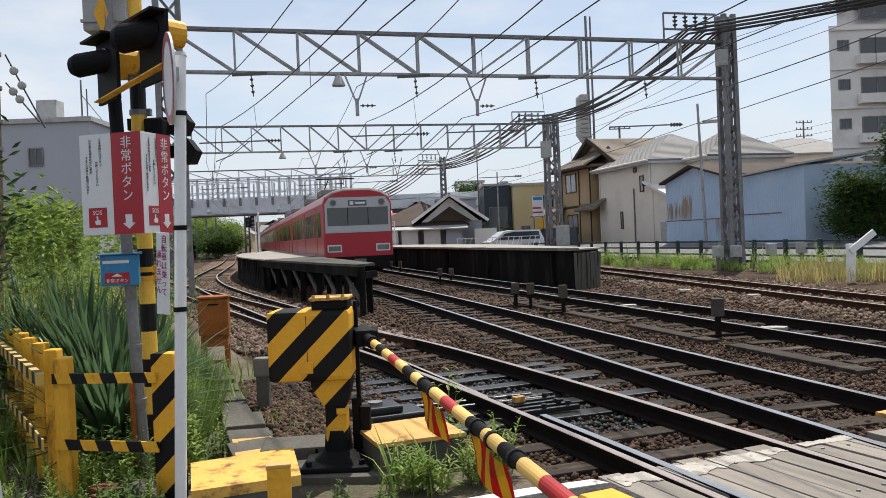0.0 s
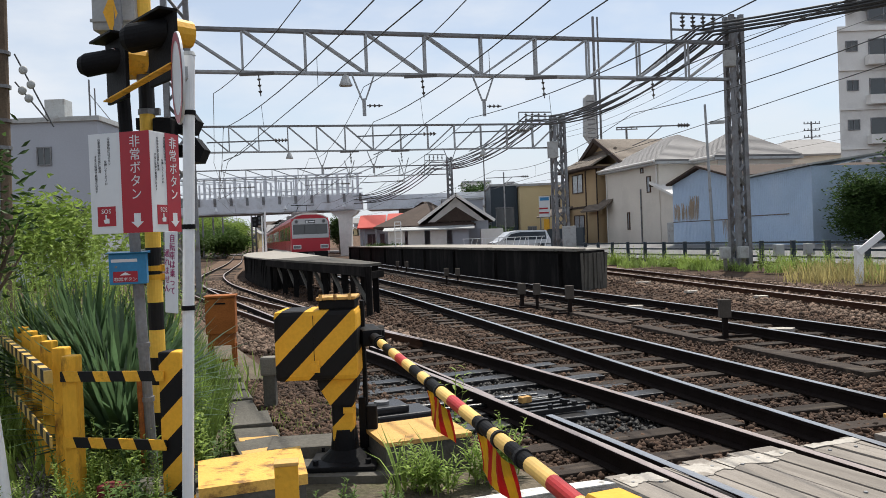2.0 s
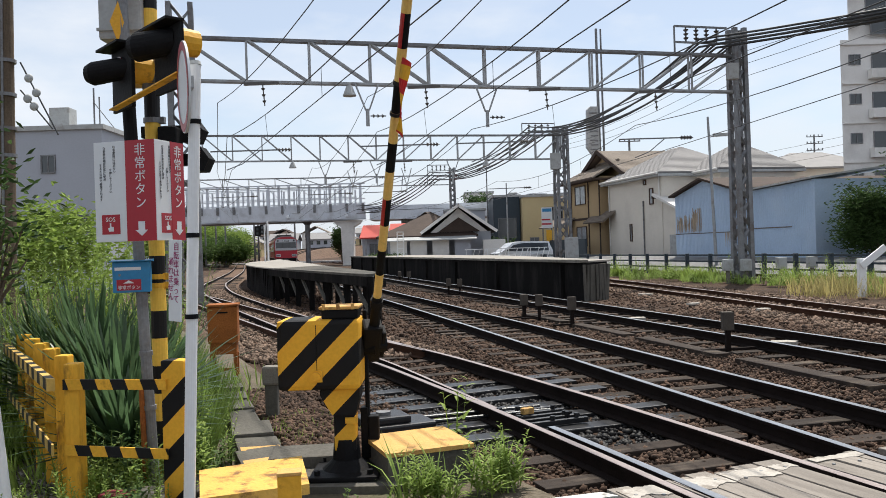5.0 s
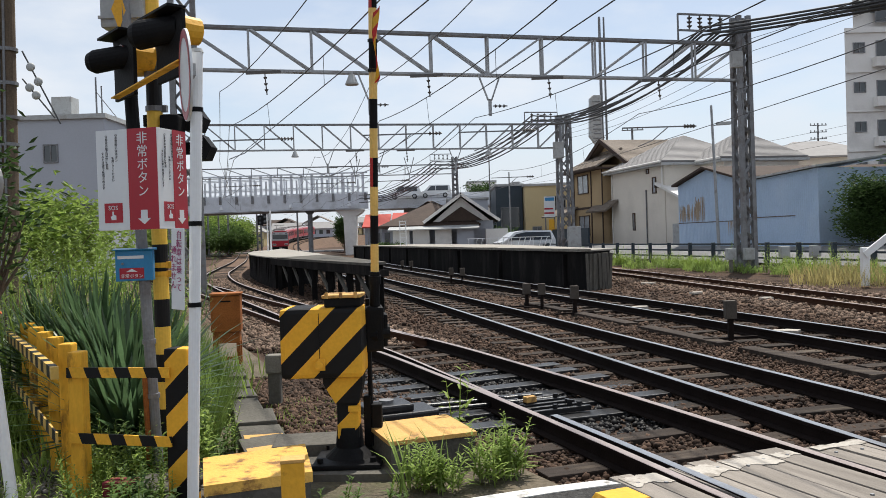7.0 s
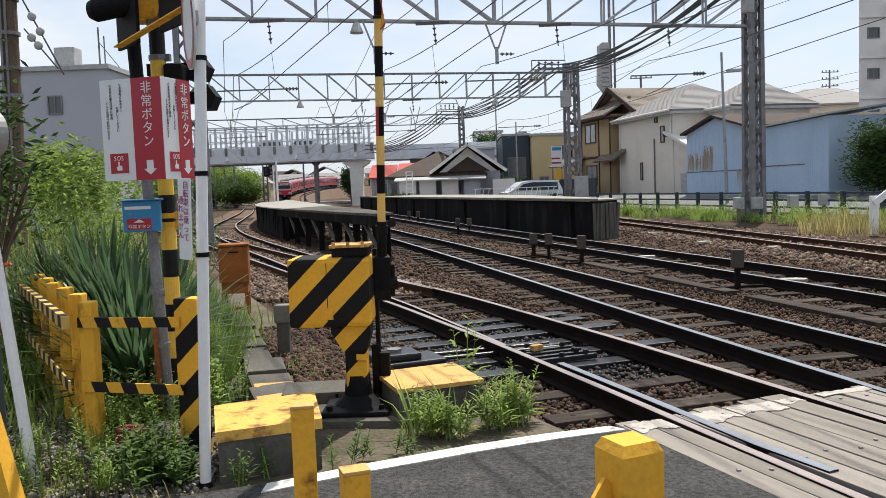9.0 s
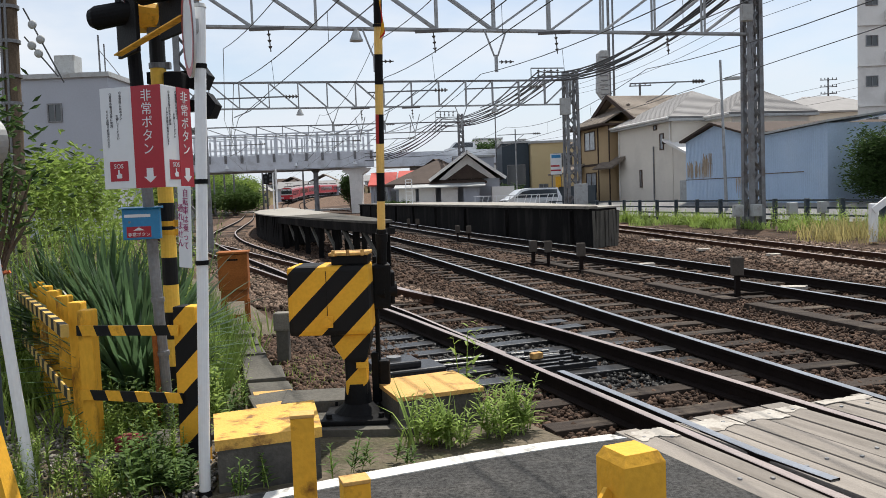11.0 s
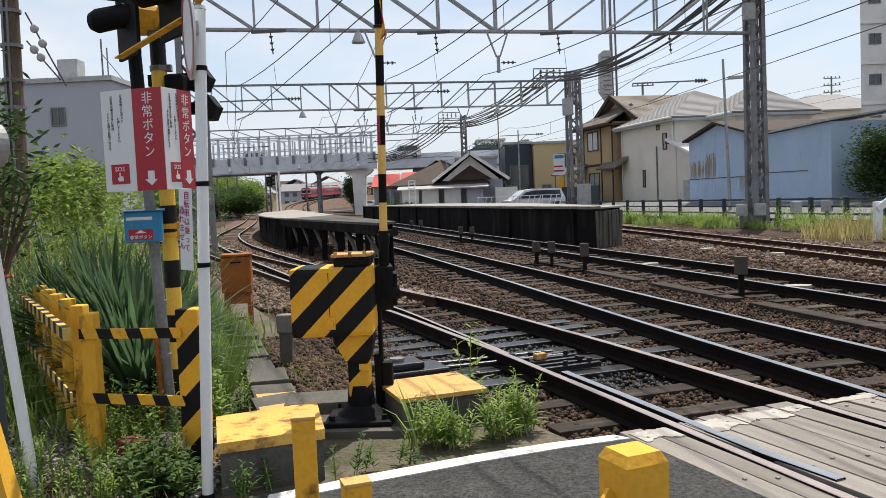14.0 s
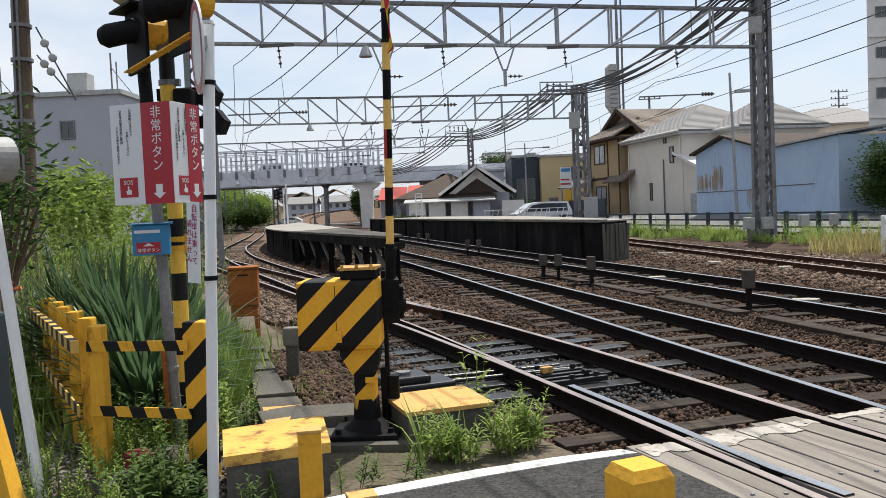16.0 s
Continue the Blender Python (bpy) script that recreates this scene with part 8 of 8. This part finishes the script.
spots = [(p[0] + rnd.gauss(0.3, 0.8), p[1] + rnd.uniform(-0.4, 0.4), -0.15) for p in V0 for _ in range(2) if rnd.random() < 0.7]
grass_patch("green roadside grass by the outer track", spots, 5200, 0.42, 0.022, M_GRASS, 0.6, 0.5, 12, lean=0.5)
grass_patch("long uneven roadside grass by the outer track", [p for p in spots if rnd.random() < 0.3], 3200, 0.75, 0.02, M_LEAF_YEL, 0.7, 0.3, 14, lean=0.5)
spots = [(rnd.uniform(10.2, 12.6), rnd.uniform(22, 25.5), -0.15) for _ in range(30)]
grass_patch("dry pale grass by the white post", spots, 1100, 0.7, 0.016, M_DRYGRASS, 0.5, 0.5, 13, lean=0.4)
for k in range(80):
    p = V0[rnd.randrange(len(V0))]
    weed(p[0] + rnd.uniform(-0.9, 1.4), p[1] + rnd.uniform(-0.3, 0.3), -0.15, rnd.uniform(0.4, 1.15), 0.2, M_LEAF_YEL, "tall green weed along the roadside", 4, 20, 500 + k, "roadside weeds")


# ---- sleepers and loose ballast ----
me_long = sleeper_mesh("sleeper", 2.2, 0.22, 0.16, M_SLEEPER)
me_turnout = sleeper_mesh("turnout_sleeper", 2.75, 0.23, 0.16, M_OILY)


def on_deck(x, y):
    p = Vector((x, y, 0)) - EDGE
    return p.dot(V) > -0.25


def oily(x, y):
    return on_deck(x, y) or 7.2 < y < 10.6


lay_sleepers(near_track, NEAR_TRACK, me_long, 0.66, 3, 62, skip=oily)
lay_sleepers(near_track, NEAR_TRACK, me_turnout, 0.56, 7.2, 10.6)
lay_sleepers(siding, SIDING, me_long, 0.7, 14.5, 40, z=-0.150)
lay_sleepers(train_track, TRAIN_TRACK, me_long, 0.66, 3, 70, skip=on_deck)
lay_sleepers(third_track, THIRD_TRACK, me_long, 0.66, 3, 55, skip=on_deck)
lay_sleepers(fourth_track, FOURTH_TRACK, me_long, 0.7, 3, 45, skip=on_deck)


def stones(label, n, region, size, z, seed, material):
    """Loose broken stones, each an uneven lump."""
    g = np.random.default_rng(seed)
    t = (1 + 5 ** 0.5) / 2
    ico = np.array([(-1, t, 0), (1, t, 0), (-1, -t, 0), (1, -t, 0), (0, -1, t), (0, 1, t), (0, -1, -t), (0, 1, -t), (t, 0, -1), (t, 0, 1), (-t, 0, -1), (-t, 0, 1)]) / 1.9
    tri = np.array([(0, 11, 5), (0, 5, 1), (0, 1, 7), (0, 7, 10), (0, 10, 11), (1, 5, 9), (5, 11, 4), (11, 10, 2), (10, 7, 6), (7, 1, 8), (3, 9, 4), (3, 4, 2), (3, 2, 6), (3, 6, 8), (3, 8, 9), (4, 9, 5), (2, 4, 11), (6, 2, 10), (8, 6, 7), (9, 8, 1)])
    pos = region(g, n)
    n = len(pos)
    s = size * g.uniform(0.55, 1.25, (n, 1, 1)) * g.uniform(0.6, 1.3, (n, 1, 3)) * g.uniform(0.75, 1.25, (n, 12, 1))
    a = g.uniform(0, 6.28, n)
    b = g.uniform(-0.9, 0.9, n)
    P = ico[None] * s
    ca, sa, cb, sb = np.cos(a)[:, None], np.sin(a)[:, None], np.cos(b)[:, None], np.sin(b)[:, None]
    x, y, w = P[..., 0], P[..., 1] * cb - P[..., 2] * sb, P[..., 1] * sb + P[..., 2] * cb
    Q = np.stack([x * ca - y * sa, x * sa + y * ca, w], -1)
    Q[..., 0] += pos[:, None, 0]
    Q[..., 1] += pos[:, None, 1]
    Q[..., 2] += z + g.uniform(-0.02, 0.02, (n, 1))
    verts = Q.reshape(-1, 3)
    faces = (tri[None] + 12 * np.arange(n)[:, None, None]).reshape(-1, 3)
    me = bpy.data.meshes.new("ballast_stones")
    me.vertices.add(len(verts))
    me.vertices.foreach_set("co", verts.ravel())
    me.loops.add(len(faces) * 3)
    me.loops.foreach_set("vertex_index", faces.ravel())
    me.polygons.add(len(faces))
    me.polygons.foreach_set("loop_start", np.arange(0, len(faces) * 3, 3))
    me.update()
    me.validate()
    me.materials.append(material)
    ob = new("ballast_stones", me)
    return tagged(ob, label, "ballast", kind="stuff")


def off_deck(p):
    v = (p[:, 0] - EDGE.x) * V.x + (p[:, 1] - EDGE.y) * V.y
    return p[v < -0.12]


def track_bed(g, n, y0, y1):
    y = y0 + (y1 - y0) * g.random(n) ** 1.5
    left = np.interp(y, NEAR_TRACK[:, 1], NEAR_TRACK[:, 0]) - 1.9
    right = np.interp(y, FOURTH_TRACK[:, 1], FOURTH_TRACK[:, 0]) + 1.4
    x = left + (right - left) * g.random(n)
    p = np.stack([x, y], 1)
    keep = np.ones(n, bool)
    for c in ((-0.15, 5.9), (-0.7, 5.8)):
        keep &= np.hypot(x - c[0], y - c[1]) > 0.42
    c = np.interp(y, NEAR_TRACK[:, 1], NEAR_TRACK[:, 0])
    keep &= ~((y > 7.0) & (y < 10.4) & (abs(x - c) < 1.1))
    return off_deck(p[keep])


stones("brown and grey broken ballast stones around the rails", 72000, lambda g, n: track_bed(g, n, 5.0, 16), 0.026, -0.18, 1, M_STONE)
stones("brown and grey broken ballast stones further along the tracks", 26000, lambda g, n: track_bed(g, n, 14, 40), 0.042, -0.19, 2, M_STONE)


def beside(path, lo, hi, y0, y1):
    def region(g, n):
        y = y0 + (y1 - y0) * g.random(n) ** 1.4
        return off_deck(np.stack([np.interp(y, path[:, 1], path[:, 0]) + g.uniform(lo, hi, n), y], 1))
    return region


stones("sunlit brown ballast stones of the outermost track", 14000, beside(FOURTH_TRACK, -1.5, 2.2, 9, 36), 0.042, -0.15, 21, M_BALLAST_BROWN)
stones("rusty ballast stones along the curved track", 11000, beside(NEAR_TRACK, -2.0, 1.3, 13, 40), 0.042, -0.145, 22, M_BALLAST_BROWN)
for x, y, a, w in ((4.1, 17.9, 20, 0.2), (5.27, 13.0, -12, 0.22), (6.4, 21.5, 30, 0.2), (6.24, 26.0, -5, 0.24), (7.34, 19.2, 15, 0.16)):
    r = thing("flat_stone", pose(x, y, -0.135, 0, 0, a), "pale flat stone lying in the ballast", "stone", "flat stones")
    bm = bmesh.new()
    prism(bm, [(-w, -0.1), (w * 0.6, -0.14), (w, 0.05), (w * 0.3, 0.14), (-w * 0.8, 0.1)], 0.0, 0.05)
    part("stone", bm, M_OLD_PAINT, r)


def oily_bed(g, n):
    y = g.uniform(6.9, 10.5, n)
    return np.stack([np.interp(y, NEAR_TRACK[:, 1], NEAR_TRACK[:, 0]) + g.uniform(-1.5, 1.0, n), y], 1)


stones("oil-blackened ballast stones under the points", 5200, oily_bed, 0.032, -0.2, 4, M_OILY_STONE)


def verge_spots(g, n):
    return np.stack([g.uniform(-3.6, -1.4, n), g.uniform(3.3, 6.2, n)], 1)


def machine_gravel(g, n):
    y = g.uniform(6.35, 9.6, n)
    left = np.interp(y, (6.3, 7.0, 8.2, 9.5), (-1.25, -1.45, -1.95, -2.35))
    right = np.interp(y, (6.3, 6.9, 8.3, 9.6), (-0.3, -0.6, -1.3, -1.8))
    return np.stack([left + (right - left) * g.random(n), y], 1)


stones("brown gravel between the kerb slabs and the near rail", 6500, machine_gravel, 0.026, -0.045, 9, M_STONE)
stones("small grey gravel on the verge", 7500, verge_spots, 0.015, -0.045, 3, M_GRAVEL)
for x, y, s, seed in ((-2.05, 4.72, 0.17, 1), (-1.95, 5.15, 0.2, 2), (-2.2, 5.5, 0.22, 3), (-1.85, 5.5, 0.18, 4)):
    rk = random.Random(seed)
    bm = bmesh.new()
    bmesh.ops.create_icosphere(bm, subdivisions=2, radius=s)
    for v in bm.verts:
        v.co *= 1 + 0.22 * noise.noise(v.co * 6 + Vector((seed * 3, 0, 0)))
        v.co.z *= 0.6
    ob = part("rock", bm, M_CONC_DARK)
    ob.matrix_world = pose(x, y, 0.0, 0, 0, rk.uniform(0, 90))
    tagged(ob, "rough grey-brown rock by the fence", "rock", "rocks")
r = thing("red_brick_block", pose(-1.98, 4.82, 0.02, 0, 0, -12), "dark red painted block lying by the fence", "block")
bm = bmesh.new()
box(bm, (-0.09, -0.06, -0.03), (0.09, 0.06, 0.16), bevel=0.01)
part("block", bm, mat("dark_red_block", (0.16, 0.025, 0.03), 0.7, var=0.3), r)


# ---- things at the left end of the view ----
def old_pole():
    r = thing("utility_pole", pose(-6.55, 12.2, -0.1, 0, 1.2, 0), "brown weathered utility pole with bands and cables", "utility pole", "utility poles")
    bm = bmesh.new()
    rod(bm, (0, 0, 0), (0, 0, 8.5), 0.14, 0.11, seg=16)
    part("shaft", bm, M_BARK, r)
    for z in (3.2, 3.6, 4.1, 4.6):
        bm = bmesh.new()
        rod(bm, (0, 0, z), (0, 0, z + 0.05), 0.155, seg=16)
        part("band", bm, M_STEEL_DK, r)
    bm = bmesh.new()
    for x in (-0.04, 0.03):
        rod(bm, (x, -0.15, 0.5), (x, -0.13, 8.3), 0.018, seg=6)
    part("riser_cable", bm, M_STEEL_DK, r)
    for a, b in (((-6.2, 12.15, 4.49), (-5.67, 12.15, 3.4)), ((-6.21, 12.15, 4.08), (-5.75, 12.15, 3.49))):
        a, b = Vector(a), Vector(b)
        w = wire("stay_wire", [a, b], 0.012, "stay wire with grey round insulators", "stay wires")
        for f in (0.22, 0.42):
            bm = bmesh.new()
            bmesh.ops.create_uvsphere(bm, u_segments=14, v_segments=10, radius=0.065)
            for v in bm.verts:
                v.co.y *= 0.6
            bmesh.ops.translate(bm, verts=bm.verts[:], vec=a.lerp(b, f))
            part("insulator_bead", bm, M_GREYBOX, w, smooth=True)


def left_edge_things():
    r = thing("guy_guard", pose(-2.10, 3.45, 0.0), "yellow plastic guy wire guard with a printed label", "guy guard")
    bm = bmesh.new()
    a = [bm.verts.new(p) for p in ((-0.20, -0.06, -0.05), (0.22, -0.06, -0.05), (0.22, 0.06, -0.05), (-0.20, 0.06, -0.05))]
    b = [bm.verts.new(p) for p in ((-0.10, -0.04, 0.90), (0.03, -0.04, 0.90), (0.03, 0.04, 0.90), (-0.10, 0.04, 0.90))]
    bm.faces.new(a), bm.faces.new(b)
    for i in range(4):
        bm.faces.new((a[i], a[(i + 1) % 4], b[(i + 1) % 4], b[i]))
    bmesh.ops.recalc_face_normals(bm, faces=bm.faces[:])
    part("cover", bm, M_YELLOW, r)
    bm = bmesh.new()
    box(bm, (-0.12, -0.068, 0.38), (-0.02, -0.055, 0.68))
    part("label_plate", bm, M_SIGN_WHITE, r)
    bm = bmesh.new()
    for i in range(6):
        box(bm, (-0.11, -0.0705, 0.41 + 0.042 * i), (-0.035, -0.0685, 0.432 + 0.042 * i))
    part("label_bars", bm, M_BLUE, r)
    r = thing("white_stake", Matrix(), "leaning white painted steel tube", "pole")
    bm = bmesh.new()
    rod(bm, (-2.46, 4.55, -0.05), (-2.70, 4.62, 2.05), 0.032, seg=12)
    part("tube", bm, M_WHITE_PAINT, r)
    r = thing("black_post", pose(-2.84, 4.75, -0.05), "dark painted steel post with a wider foot", "post")
    bm = bmesh.new()
    rod(bm, (0, 0, 0), (-0.02, 0, 3.4), 0.055, seg=12)
    part("shaft", bm, M_FENCE_DK, r)
    bm = bmesh.new()
    box(bm, (-0.09, -0.09, 0), (0.09, 0.09, 1.1), bevel=0.02)
    part("foot_box", bm, M_FENCE_DK, r)
    r = thing("loudspeaker", pose(-2.62, 4.62, 1.93, 0, 0, -30), "grey rounded slotted housing on the post", "housing")
    bm = bmesh.new()
    rod(bm, (0, -0.10, 0), (0, 0.05, 0), 0.115, 0.13, seg=24)
    box(bm, (-0.13, -0.10, -0.115), (0.0, 0.05, 0.115))
    part("case", bm, M_GREYBOX, r)
    for z in (-0.05, 0.05):
        bm = bmesh.new()
        box(bm, (-0.09, -0.104, z - 0.006), (0.06, -0.10, z + 0.006))
        part("slot", bm, M_BLACK, r)


old_pole()
left_edge_things()
for x, y in ((-26, 46), (-19.4, 46)):
    r = thing("roof_antenna", pose(x, y, 8.7), "thin antenna mast on the grey roof", "antenna", "antennas")
    bm = bmesh.new()
    rod(bm, (0, 0, 0), (0, 0, 2.4), 0.05)
    rod(bm, (0.3, 0, 0), (0.3, 0, 1.9), 0.04)
    bar(bm, (0, 0, 1.6), (1.2, 0, 0), 0.04, 0.04)
    part("mast", bm, M_STEEL_DK, r)
r = thing("roof_tank", pose(-21.2, 46, 8.7), "pale roof equipment box on the grey building", "roof box")
bm = bmesh.new()
box(bm, (-0.5, -0.5, 0), (0.6, 0.5, 1.3), bevel=0.03)
part("case", bm, M_GREYBOX, r)
for k in range(5):
    x, y = -3.55 - 0.12 * k, 6.4 + 0.1 * k
    r = thing("flower", pose(x, y, 1.05 + 0.04 * (k % 3)), "small orange flower among dark leaves", "flower", "orange flowers")
    bm = bmesh.new()
    for j in range(6):
        a = j * 1.05
        rod(bm, (0, 0, 0), (0.035 * math.cos(a), 0.035 * math.sin(a), 0.02), 0.004, 0.014, seg=5)
    part("petals", bm, mat("orange_petal", (0.6, 0.16, 0.06), 0.6, var=0.1, bump=0), r)


# ---- what moves ----
def motions():
    train_motion()
    arm_motion()
    car_motion()


motions()
